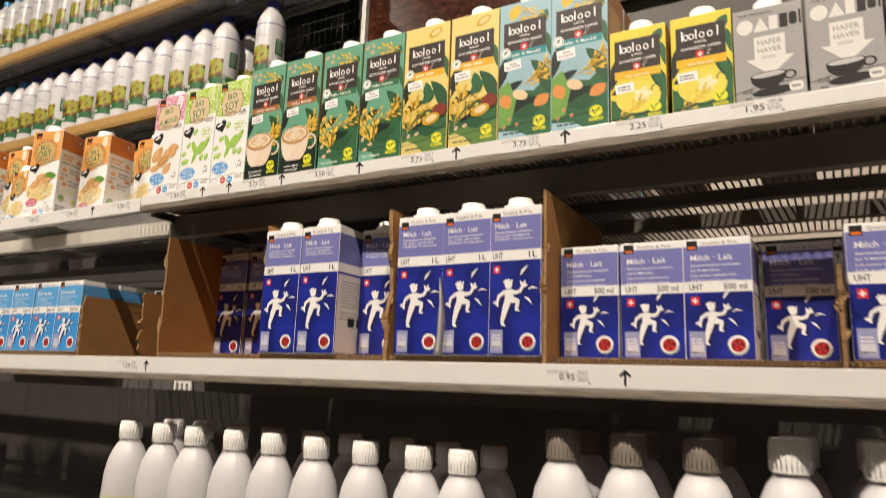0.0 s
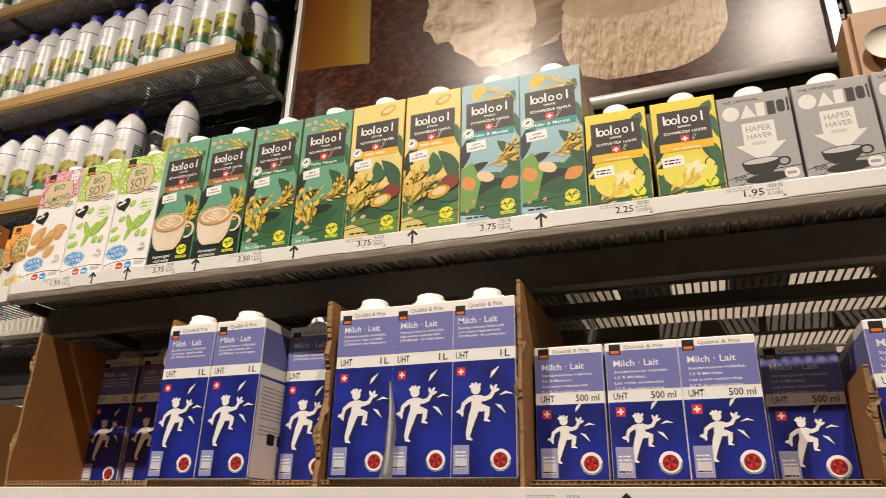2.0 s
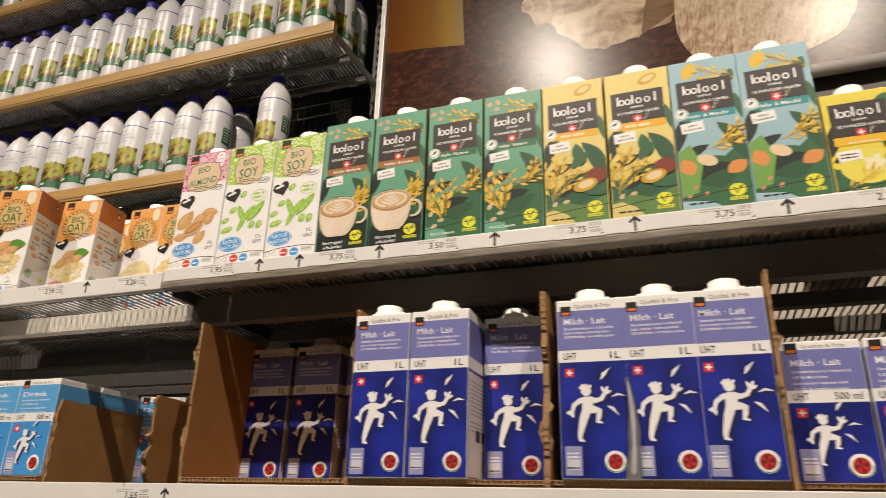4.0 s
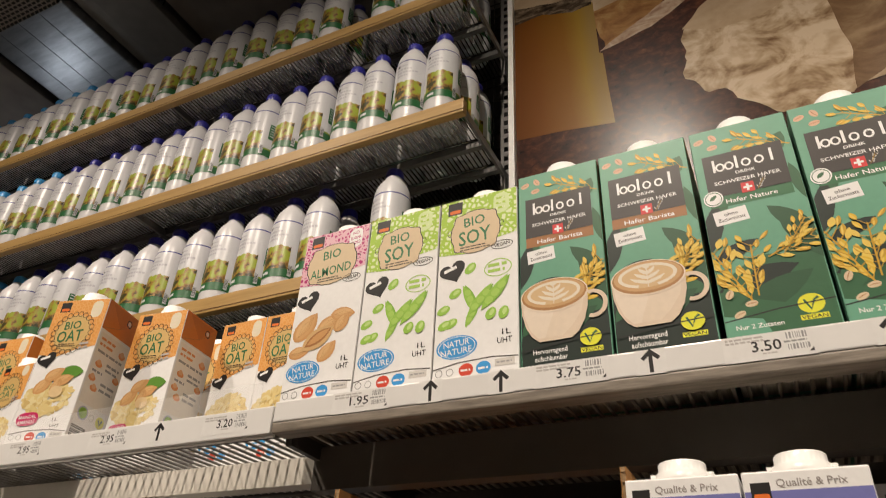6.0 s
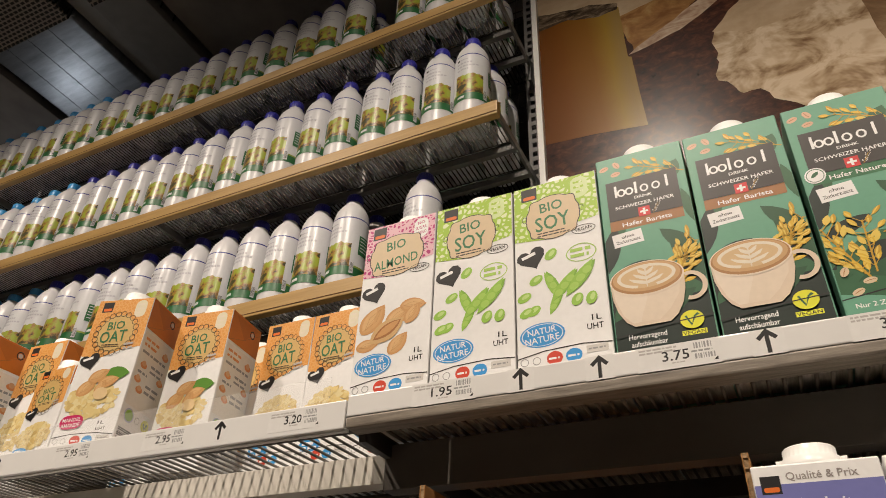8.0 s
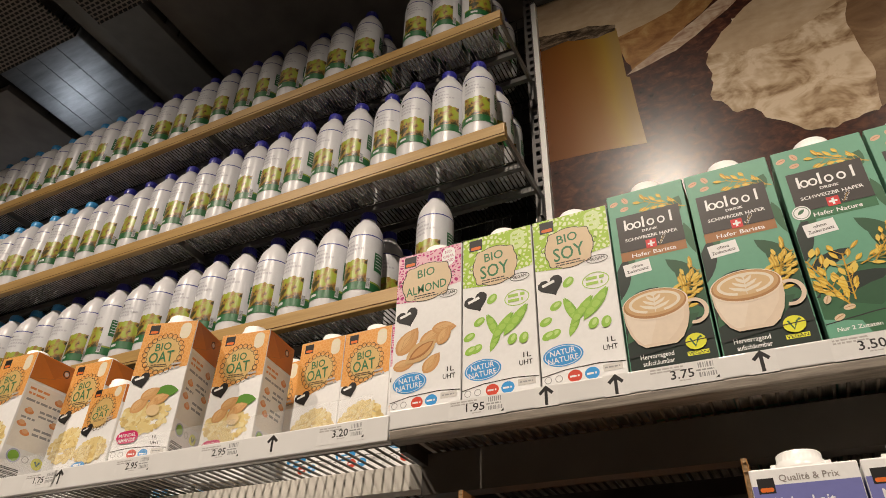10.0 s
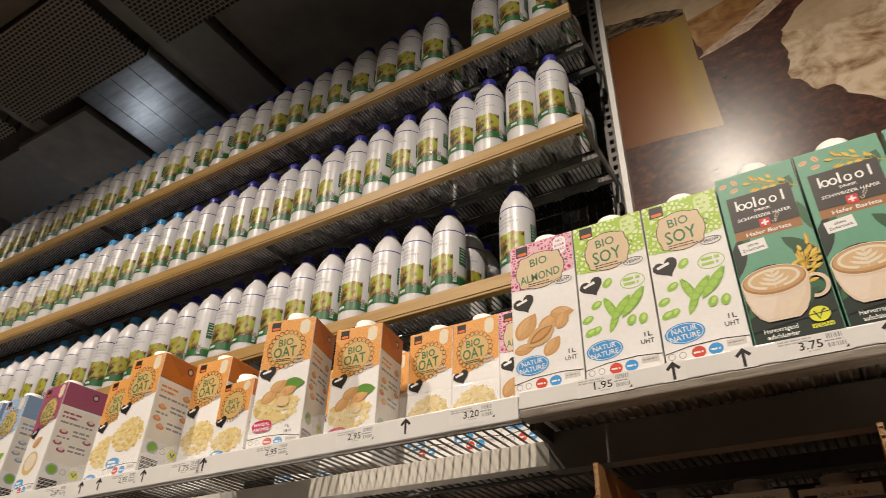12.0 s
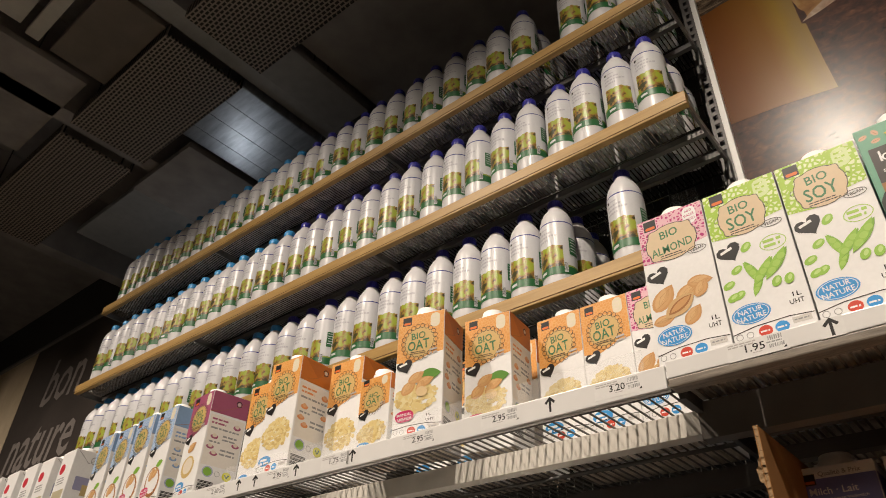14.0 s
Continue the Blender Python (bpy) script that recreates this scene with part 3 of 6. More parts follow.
def wobble(pts, amp, step, seed):
    """A ragged outline: points every step, pushed in and out by noise."""
    out = []
    for i, (x, z) in enumerate(pts):
        x2, z2 = pts[(i + 1) % len(pts)]
        n = max(1, int(math.hypot(x2 - x, z2 - z) / step))
        for k in range(n):
            px, pz = x + (x2 - x) * k / n, z + (z2 - z) * k / n
            d = noise.noise_vector(Vector((px * 28, pz * 28, seed)))
            out.append((px + amp * d.x, pz + amp * d.y))
    return out


SATIN = node_mat("satin_aluminium", (0.72, 0.70, 0.67), 0.36, metal=0.35, var=0.06, scale=60, bump=0.006)
poster = thing("cheese_poster", "large glossy poster of cheeses on brown leather", "poster")
bm = box_bm(-1.0, 0.165, 1.366, 1.372, 2.235, 3.02)
part("backing", bm, LEATHER, poster, "printed brown leather ground")
P = 1.366
sheet("printed_cheese", [(-1.0, 3.02), (-1.0, 2.845), (-0.82, 2.822), (-0.80, 2.75), (-0.70, 2.80), (-0.62, 2.86), (-0.52, 2.95), (-0.42, 3.02)], P - 0.000125, CREAM2, poster, "pale cream cheese wheel")
sheet("printed_cheese", wobble([(-0.82, 2.80), (-0.80, 2.68), (-0.70, 2.735), (-0.62, 2.80), (-0.55, 2.87), (-0.60, 2.90), (-0.69, 2.83)], 0.008, 0.02, 3), P - 0.00025, CRUST, poster, "golden cut cheese")
sheet("printed_cheese", wobble([(-0.81, 2.672), (-0.70, 2.70), (-0.60, 2.76), (-0.52, 2.82), (-0.53, 2.86), (-0.61, 2.80), (-0.71, 2.735), (-0.79, 2.69)], 0.004, 0.02, 5), P - 0.000375, PALE_RIND, poster, "pale rind of a cut cheese")
sheet("printed_cheese", [(-1.0, 2.86), (-1.0, 2.49), (-0.90, 2.482), (-0.796, 2.467), (-0.801, 2.56), (-0.805, 2.665), (-0.812, 2.67), (-0.815, 2.835), (-0.90, 2.85)], P - 0.0005, AMBER, poster, "amber wedge of hard cheese")
sheet("printed_cheese", wobble([(-1.0, 2.90), (-1.0, 2.845), (-0.93, 2.85), (-0.86, 2.825), (-0.816, 2.828), (-0.815, 2.85), (-0.88, 2.875)], 0.005, 0.015, 8), P - 0.000625, RIND, poster, "dark rough rind")
sheet("printed_cheese", wobble([(-0.65, 2.655), (-0.62, 2.69), (-0.55, 2.76), (-0.40, 2.86), (-0.22, 2.95), (-0.20, 2.75), (-0.24, 2.55), (-0.32, 2.44), (-0.37, 2.405), (-0.44, 2.385), (-0.515, 2.388), (-0.60, 2.47), (-0.655, 2.53)], 0.020, 0.012, 11), P - 0.0005, CREAM, poster, "torn block of soft cream cheese")
sheet("printed_cheese", wobble([(-0.645, 2.662), (-0.62, 2.69), (-0.55, 2.76), (-0.40, 2.86), (-0.22, 2.95), (-0.21, 2.80), (-0.36, 2.70), (-0.50, 2.635), (-0.585, 2.635)], 0.006, 0.02, 12), P - 0.000625, CREAM2, poster, "white rind of the cream cheese")
sheet("printed_cheese", wobble([(-0.40, 2.40), (-0.385, 2.50), (-0.395, 2.62), (-0.375, 2.695), (-0.21, 2.80), (-0.20, 2.75), (-0.24, 2.55), (-0.32, 2.44)], 0.006, 0.02, 13), P - 0.0006875, SIDE_BROWN, poster, "shaded side of the cream cheese")
rnd_pts = [(-0.165 + 0.165 * math.copysign(abs(math.cos(a)) ** 0.7, math.cos(a)), 2.42 + 0.135 * math.copysign(abs(math.sin(a)) ** 0.75, math.sin(a))) for a in [2 * math.pi * i / 36 for i in range(36)]]
sheet("printed_cheese", wobble(rnd_pts, 0.006, 0.02, 14), P - 0.00075, WRINKLE, poster, "round soft cheese with a wrinkled side")
top_pts = [(-0.165 + 0.163 * math.cos(a), 2.50 + 0.06 * math.sin(a)) for a in [2 * math.pi * i / 28 for i in range(28)]]
sheet("printed_cheese", wobble(top_pts, 0.004, 0.02, 15), P - 0.000875, CREAM2, poster, "white top of the round cheese")
for (a, b, c, d, e, f_) in ((-1.013, -1.0, 1.352, 1.374, 2.2, 3.03), (0.165, 0.185, 1.345, 1.374, 2.2, 3.03)):
    part("poster_edge", box_bm(a, b, c, d, e, f_, 0.002), PLASTIC_WHITE if a < -1 else CHROME, poster)
bm = bmesh.new()
rod(bm, (-1.0, 1.352, 2.229), (0.175, 1.352, 2.229), 0.013, 14)
part("frame_tube", bm, SATIN, poster, "satin metal tube along the lower edge")
part("poster_edge", box_bm(-1.013, 0.185, 1.352, 1.374, 3.02, 3.032), DARK_STEEL, poster)
tagged(mesh_ob("wall_panel", box_bm(0.21, 1.3, 1.366, 1.39, 2.2, 3.03), WHITE), "bright white panel beside the poster", "panel")

# far sign wall
SIGN = node_mat("dark_brown_sign", (0.045, 0.035, 0.03), 0.55, var=0.2, scale=8, bump=0.01)
sign = thing("wall_sign", "dark brown wall sign with pale script words", "sign")
part("board", box_bm(-4.80, -3.45, 1.42, 1.44, 1.2, 3.07), SIGN, sign)
part("photo_board", box_bm(-5.9, -4.805, 1.42, 1.44, 1.2, 3.07), streak_mat("printed_beige_photo", (0.35, 0.27, 0.16), (0.6, 0.5, 0.36), (1, 1, 0.7), 3, 0.5, 0.0), sign, "beige printed photo")
part("top_rail", box_bm(-5.9, -3.45, 1.405, 1.445, 3.07, 3.085, 0.002), STEEL, sign)
for x in (-5.8, -3.5):
    part("post", box_bm(x - 0.015, x + 0.015, 1.441, 1.47, 0.0, 3.07), DARK_STEEL, sign)
for body, x, z, s in (("bon", -4.50, 2.68, 0.21), ("nature", -4.68, 2.36, 0.205)):
    pts, fcs, w = text_shape(body)
    me = bpy.data.meshes.new("sign_word")
    me.from_pydata([(x + px * s * 0.95 + py * s * 0.18, 1.4185, z + py * s * 1.25) for px, py in pts], [], fcs)
    me.materials.append(ink(0.24, 0.215, 0.20))
    ob = new("sign_word", me)
    ob.parent = sign


# ---- bottles ----
GRASS = bpy.data.materials.new("printed_meadow_photo")
GRASS.use_nodes = True
_nt = GRASS.node_tree
_tc, _n = _nt.nodes.new("ShaderNodeTexCoord"), _nt.nodes.new("ShaderNodeTexNoise")
_n.inputs["Scale"].default_value, _n.inputs["Detail"].default_value = 52, 6
_r = _nt.nodes.new("ShaderNodeValToRGB")
_r.color_ramp.elements[0].position, _r.color_ramp.elements[0].color = 0.40, (0.035, 0.04, 0.01, 1)
_r.color_ramp.elements[1].position, _r.color_ramp.elements[1].color = 0.55, (0.30, 0.36, 0.035, 1)
_e = _r.color_ramp.elements.new(0.46)
_e.color = (0.30, 0.15, 0.035, 1)
_nt.links.new(_tc.outputs["Object"], _n.inputs["Vector"])
_nt.links.new(_n.outputs["Fac"], _r.inputs["Fac"])
_nt.links.new(_r.outputs["Color"], _nt.nodes["Principled BSDF"].inputs["Base Color"])
_nt.nodes["Principled BSDF"].inputs["Roughness"].default_value = 0.35
LABEL_WHITE = ink(0.60, 0.61, 0.635, 0.34)
LABEL_BLUE = ink(0.03, 0.03, 0.20)
LABEL_GREEN = ink(0.015, 0.12, 0.035)
LABEL_OLIVE = ink(0.24, 0.30, 0.04)


def bent(pts, r, mid):
    """Flat artwork (arc length, height) bent round a cylinder of radius r, mid degrees being its centre."""
    return [(r * math.cos(radians(mid) + u / r), r * math.sin(radians(mid) + u / r), v) for u, v in pts]


def milk_bottle(cap_mat, label):
    """A white plastic milk bottle with a wrap label and a screw cap."""
    bt = thing("milk_bottle", label, "bottle", "milk bottles")
    bm = bmesh.new()
    prof = [(0.0, 0.003), (0.020, 0.001), (0.0268, 0.0), (0.0318, 0.004), (0.0346, 0.012), (0.0360, 0.026), (0.0362, 0.05), (0.0362, 0.168), (0.0357, 0.181), (0.0342, 0.1925), (0.0314, 0.203), (0.0274, 0.212), (0.0228, 0.2195), (0.0186, 0.2255), (0.0162, 0.2305), (0.0162, 0.235)]
    lathe(bm, prof, 22)
    part("body", bm, BOTTLE_WHITE, bt)
    bm = bmesh.new()
    lathe(bm, [(0.0166, 0.232), (0.0168, 0.234), (0.0168, 0.2475), (0.0156, 0.2505), (0.0, 0.2510)], 22)
    for i in range(22):
        a = 2 * math.pi * i / 22
        rod(bm, (0.0168 * math.cos(a), 0.0168 * math.sin(a), 0.234), (0.0168 * math.cos(a), 0.0168 * math.sin(a), 0.2465), 0.0006, 3)
    part("cap", bm, cap_mat, bt)
    bm = bmesh.new()
    R = 0.0366
    lathe(bm, [(R, 0.050), (R, 0.068), (R, 0.072), (R, 0.166), (0.0363, 0.174), (0.0361, 0.1765), (0.0358, 0.1795), (0.0354, 0.183)], 30, mats=[3, 4, 0, 0, 0, 2, 0], a0=-160, a1=150)
    wrap = part("wrap_label", bm, [LABEL_WHITE, GRASS, LABEL_BLUE, LABEL_GREEN, LABEL_OLIVE], bt, "printed milk label")
    # picture field, brand mark, lines of writing and barcode
    vs, fs, ms = [], [], []

    def lay(u0, u1, v0, v1, mi, r=R + 0.0003, k=4):
        for i in range(k):
            n = len(vs)
            a, b = u0 + (u1 - u0) * i / k, u0 + (u1 - u0) * (i + 1) / k
            vs.extend(bent([(a, v0), (b, v0), (b, v1), (a, v1)], r, -90))
            fs.append((n, n + 1, n + 2, n + 3))
            ms.append(mi)

    hill = lambda i: 0.119 + 0.0015 * math.sin(i * 0.5 + 0.6) + 0.001 * math.sin(i * 1.3)
    for i in range(24):
        n, a, b = len(vs), -0.032 + 0.0024 * i, -0.0296 + 0.0024 * i
        vs.extend(bent([(a, 0.068), (b, 0.068), (b, hill(i + 1)), (a, hill(i))], R + 0.0003, -90))
        fs.append((n, n + 1, n + 2, n + 3))
        ms.append(1)
    lay(0.0265, 0.0345, 0.054, 0.080, 0, R + 0.0008)
    for i in range(7):
        lay(0.0272 + 0.001 * i, 0.0276 + 0.001 * i, 0.057, 0.077, 3, R + 0.001, 1)
    lay(-0.030, -0.0245, 0.161, 0.167, 3, R + 0.0003, 1)
    lay(-0.023, -0.006, 0.162, 0.1645, 4, R + 0.0005, 2)
    for k, (v, w) in enumerate(((0.151, 0.034), (0.142, 0.040), (0.133, 0.024))):
        u = -0.030
        rnd = random.Random(k)
        while u < -0.030 + w:
            l = rnd.uniform(0.003, 0.007)
            lay(u, u + l, v, v + 0.0042, 4, R + 0.0005, 1)
            u += l + 0.0016
    lay(-0.028, -0.012, 0.056, 0.062, 0, R + 0.0005, 2)
    lay(0.040, 0.065, 0.098, 0.140, 5, R + 0.0005, 4)
    for k in range(5):
        lay(0.043, 0.061, 0.106 + 0.007 * k, 0.108 + 0.007 * k, 0, R + 0.0008, 2)
    me = bpy.data.meshes.new("label_print")
    me.from_pydata(vs, [], fs)
    for m in (LABEL_WHITE, GRASS, LABEL_OLIVE, BLACK, ink(0.45, 0.45, 0.50), LABEL_GREEN):
        me.materials.append(m)
    me.polygons.foreach_set("material_index", ms)
    ob = new("label_print", me)
    ob.parent = wrap
    return bt


dark_bottle = milk_bottle(CAP_BLUE, "white plastic milk bottle with a dark blue cap")
sky_bottle = milk_bottle(CAP_SKY, "white plastic milk bottle with a sky blue cap")
GAPS = {2: (-1.335,), 1: (), 0: (-1.27,)}
rb = random.Random(7)
first = {id(dark_bottle): True, id(sky_bottle): True}
for tier, z in enumerate(TIERS):
    for row in range(3):
        xb = -1.093 if tier else -1.20
        if tier == 2:
            xb = -1.10
        while xb > -3.36:
            src = dark_bottle if xb > -2.235 else sky_bottle
            skip = any(abs(xb - g) < 0.03 for g in GAPS[tier])
            if tier == 0 and row and xb > -1.3:
                skip = True
            if not skip:
                m = pose(xb + rb.uniform(-0.003, 0.003), (1.212 if tier else 1.238) + (0.0745 if tier else 0.073) * row + rb.uniform(-0.004, 0.004) - (0.004 if row == 0 else 0), z - 0.0005, 0, 0, rb.choice((10, 14, 18, 6, 20, 24, -6, 38)) + rb.uniform(-7, 7))
                if first[id(src)]:
                    first[id(src)] = False
                    src.matrix_basis = m
                else:
                    copy_thing(src, m)
            xb -= (0.0745 if tier else 0.079) + rb.uniform(-0.0005, 0.0012)


# ---- cartons ----
FOLD = streak_mat("folded_carton_base", (0.20, 0.155, 0.11), (0.82, 0.75, 0.65), (9, 1.2, 1), 16, 0.6, 0.1)


def carton_body(bm, w, d, h, slant=0.0):
    """A brick carton with folded corners; slant lowers the back of the top."""
    fs = add_box(bm, -w / 2, w / 2, -d / 2, d / 2, 0, h, 0)
    for v in bm.verts:
        if v.co.z > h * 0.5 and v.co.y > 0:
            v.co.z += slant
    bmesh.ops.bevel(bm, geom=list(bm.edges), offset=0.0012, segments=2, affect="EDGES", profile=0.6)


def screw_cap(bm, x, y, z, r, h):
    lathe(bm, [(r * 1.12, z - 0.003), (r * 1.12, z + h * 0.3), (r, z + h * 0.34), (r, z + h * 0.92), (r * 0.94, z + h), (0.0, z + h)], 60, cx=x, cy=y)
    for v in bm.verts:
        dx, dy = v.co.x - x, v.co.y - y
        if abs(math.hypot(dx, dy) - r) < 1e-5 and round(30 * math.atan2(dy, dx) / math.pi) % 2:
            v.co.x, v.co.y = x + dx * 0.965, y + dy * 0.965
    add_box(bm, x - r * 1.3, x + r * 1.3, y - r * 0.35, y + r * 0.35, z + h * 0.08, z + h * 0.3)


def carton(w, d, h, base, art, label, group, cap=True, cap_y=0.0, slant=0.0, cap_h=0.014, lift=0.0):
    ct = thing("drink_carton", label, "carton", group)
    bm = bmesh.new()
    carton_body(bm, w, d, h, slant)
    for f_ in bm.faces:
        if f_.normal.z < -0.9:
            f_.material_index = 1
    part("body", bm, [base, FOLD], ct)
    if cap:
        bm = bmesh.new()
        screw_cap(bm, 0, cap_y, h + 0.002, min(0.0148, w * 0.22), cap_h)
        part("cap", bm, PLASTIC_WHITE, ct, "white plastic screw cap")
    p = Print(w, d, h, lift, True)
    art(p)
    p.object("print", ct, "printed artwork")
    return ct


def splash(p, u, v, s, mat):
    """A dancing splash of milk: soft tapering strokes."""
    S = lambda pts: [(u + a * s, v + b * s) for a, b in pts]
    W = lambda ws: [x * s for x in ws]
    p.stroke(S([(0.02, 0.14), (0.015, 0.04), (0.0, -0.06), (-0.01, -0.14)]), W([0.05, 0.095, 0.085, 0.06]), mat)
    p.stroke(S([(-0.01, -0.08), (-0.06, -0.22), (-0.10, -0.36), (-0.135, -0.50), (-0.13, -0.57), (-0.06, -0.60)]), W([0.075, 0.07, 0.055, 0.042, 0.036, 0.010]), mat)
    p.stroke(S([(0.0, -0.07), (0.12, -0.08), (0.20, -0.10), (0.19, -0.20), (0.17, -0.28), (0.25, -0.30)]), W([0.06, 0.062, 0.052, 0.042, 0.034, 0.010]), mat)
    p.stroke(S([(0.0, 0.10), (-0.12, 0.07), (-0.22, 0.0), (-0.25, -0.11), (-0.30, -0.17)]), W([0.05, 0.042, 0.036, 0.030, 0.008]), mat)
    p.stroke(S([(0.04, 0.10), (0.15, 0.07), (0.25, 0.10), (0.31, 0.20), (0.345, 0.30)]), W([0.05, 0.042, 0.036, 0.032, 0.010]), mat)
    for a, b, l, r in ((0.30, 0.18, 0.13, 25), (0.30, 0.19, 0.14, 60), (0.30, 0.19, 0.13, 110), (-0.25, -0.10, 0.11, 200), (-0.25, -0.10, 0.12, 275), (-0.06, 0.27, 0.075, 150), (0.0, 0.29, 0.075, 95), (0.04, 0.28, 0.075, 55), (-0.04, 0.29, 0.075, 122)):
        p.leaf(u + a * s, v + b * s, l * s, 0.055 * s, r, mat)
    p.ell(u - 0.005 * s, v + 0.235 * s, 0.085 * s, 0.085 * s, mat)
    p.stroke(S([(0.42, 0.13), (0.52, 0.17), (0.64, 0.14)]), W([0.006, 0.022, 0.003]), mat)
    p.stroke(S([(0.34, -0.02), (0.42, -0.06), (0.52, -0.18)]), W([0.006, 0.028, 0.003]), mat)
    p.stroke(S([(0.25, 0.42), (0.30, 0.51), (0.41, 0.62)]), W([0.006, 0.032, 0.002]), mat)


def milk_art(blue, lilac, big, title, lines, size_text):
    def art(p):
        w, h = p.w, p.h
        v1, v2 = (0.632 * h, 0.703 * h) if big else (0.55 * h, 0.64 * h)
        p.wrap(0.001, v1, blue)
        p.wrap(v2, 0.935 * h, lilac)
        p.logo(0.06 * w, 0.905 * h, 0.16 * w)
        p.text(0.27 * w, 0.947 * h, 0.026 * h, "Qualité & Prix", ink(0.30, 0.27, 0.26), 0.55 * w, center=False)
        k = 1.0 if big else 1.32
        p.text(0.11 * w, (0.852 if big else 0.815) * h, 0.038 * h * k, title, WHITE, 0.62 * w, center=False)
        for i, t in enumerate(lines):
            p.text(0.11 * w, (0.82 if big else 0.765) * h - i * (0.024 if big else 0.042) * h, 0.015 * h * k, t, WHITE, min(0.74, 0.029 * len(t)) * w, center=False)
        p.text(0.08 * w, v1 + 0.22 * (v2 - v1), 0.58 * (v2 - v1), "UHT", BLACK, 0.2 * w, center=False)
        p.text(0.93 * w - (0.16 if big else 0.34) * w, v1 + 0.22 * (v2 - v1), 0.58 * (v2 - v1), size_text, BLACK, (0.15 if big else 0.33) * w, center=False)
        s = 0.13 * w
        p.flag(0.10 * w, v1 - 0.035 * h - s, s)
        sh = ink(0.012, 0.016, 0.10)
        k2 = 0.86 * w if big else min(0.74 * w, v1 * 0.66)
        splash(p, 0.45 * w, v1 * 0.60, k2, sh)
        splash(p, 0.40 * w, v1 * 0.62, k2, WHITE)
        p.rect(0.06 * w, 0.30 * w, 0.02 * h, 0.02 * h + 0.4 * w, ink(0.30, 0.32, 0.52))
        p.rect(0.09 * w, 0.27 * w, 0.05 * h, 0.05 * h + 0.14 * w, ink(0.6, 0.6, 0.66))
        p.bars(0.09 * w, 0.27 * w, 0.055 * h, 0.02 * w, 1, 1, BLACK, 8)
        p.bars(0.09 * w, 0.27 * w, 0.055 * h + 0.2 * w, 0.02 * w, 2, 0.05 * w, WHITE, 9)
        p.ell(0.76 * w, 0.02 * h + 0.19 * w, 0.15 * w, 0.15 * w, WHITE, n=24)
        p.ring(0.76 * w, 0.02 * h + 0.19 * w, 0.145 * w, 0.145 * w, 0.014 * w, ink(0.05, 0.22, 0.08), 180, 360)
        p.ell(0.76 * w, 0.02 * h + 0.19 * w, 0.105 * w, 0.105 * w, ink(0.30, 0.02, 0.02), n=20)
        for i in range(9):
            p.ell(0.76 * w + 0.055 * w * math.cos(i * 2.4), 0.02 * h + 0.19 * w + 0.055 * w * math.sin(i * 2.4), 0.028 * w, 0.02 * w, RED if i % 2 else ink(0.12, 0.01, 0.01), 40 * i, 8)
        p.side = "r"
        dd = p.d
        p.rect(0.002, dd - 0.002, 0.002, v1 * 0.97, ink(0.70, 0.67, 0.64))
        p.bars(0.10 * dd, 0.85 * dd, v1 * 0.88, 0.0016, 9, 0.0042, GREYINK, 5)
        p.bars(0.10 * dd, 0.60 * dd, v1 * 0.50, 0.0016, 3, 0.0042, GREYINK, 6)
        p.rect(0.50 * dd, 0.92 * dd, v1 * 0.05, v1 * 0.30, WHITE)
        p.barcode(0.53 * dd, 0.90 * dd, v1 * 0.07, v1 * 0.28, BLACK)
        p.round_rect(0.30 * dd, 0.46 * dd, v1 * 0.34, v1 * 0.45, 0.002, BLACK)
        p.round_rect(0.52 * dd, 0.72 * dd, v1 * 0.34, v1 * 0.45, 0.002, BLACK)
        p.side = "f"
    return art


BLUE = node_mat("deep_blue_print", (0.008, 0.017, 0.22), 0.42, var=0.75, scale=26, bump=0.006, large=22)
LILAC = ink(0.17, 0.18, 0.45)
SKY = ink(0.05, 0.28, 0.66)
SKY2 = ink(0.10, 0.36, 0.70)
L1 = ("Standardisierte Vollmilch", "Lait entier standardisé", "", "3,5% Milchfett · de matière grasse")
L5 = ("Standardisierte Vollmilch", "3,5 % Milchfett", "Lait entier standardisé", "3,5 % de matière grasse")
L1 = tuple(t for t in L1 if t)

milk_l = carton(0.066, 0.09, 0.174, WHITE, milk_art(BLUE, LILAC, True, "Milch · Lait", L1, "1L"), "dark blue and lilac litre milk carton in a cardboard tray", "litre milk cartons", cap_y=-0.0285, slant=-0.004, cap_h=0.0095)
milk_s = carton(0.0675, 0.07, 0.128, WHITE, milk_art(BLUE, LILAC, False, "Milch · Lait", L5, "500 ml"), "dark blue and lilac half-litre milk carton without a cap", "half-litre milk cartons", cap=False)
drink_s = carton(0.070, 0.07, 0.125, WHITE, milk_art(SKY, SKY2, False, "Drink", L5, "500 ml"), "sky blue half-litre milk drink carton in a cardboard tray", "milk drink cartons", cap=False)

Z1, Z2, ZL = 1.7145, 1.4535, 1.7105     # what stands on the upper right, the milk and the upper left shelf
F = 0.797
ZT = Z2 + 0.002


def stand(src, spots, z, d):
    """Place a carton and its copies: (x of the middle, y of the front, turn)."""
    for i, (x, y, rz) in enumerate(spots):
        m = pose(x, y, z, 0, 0, rz) @ pose(0, d / 2, 0)
        if i == 0:
            src.matrix_basis = m
        else:
            copy_thing(src, m)


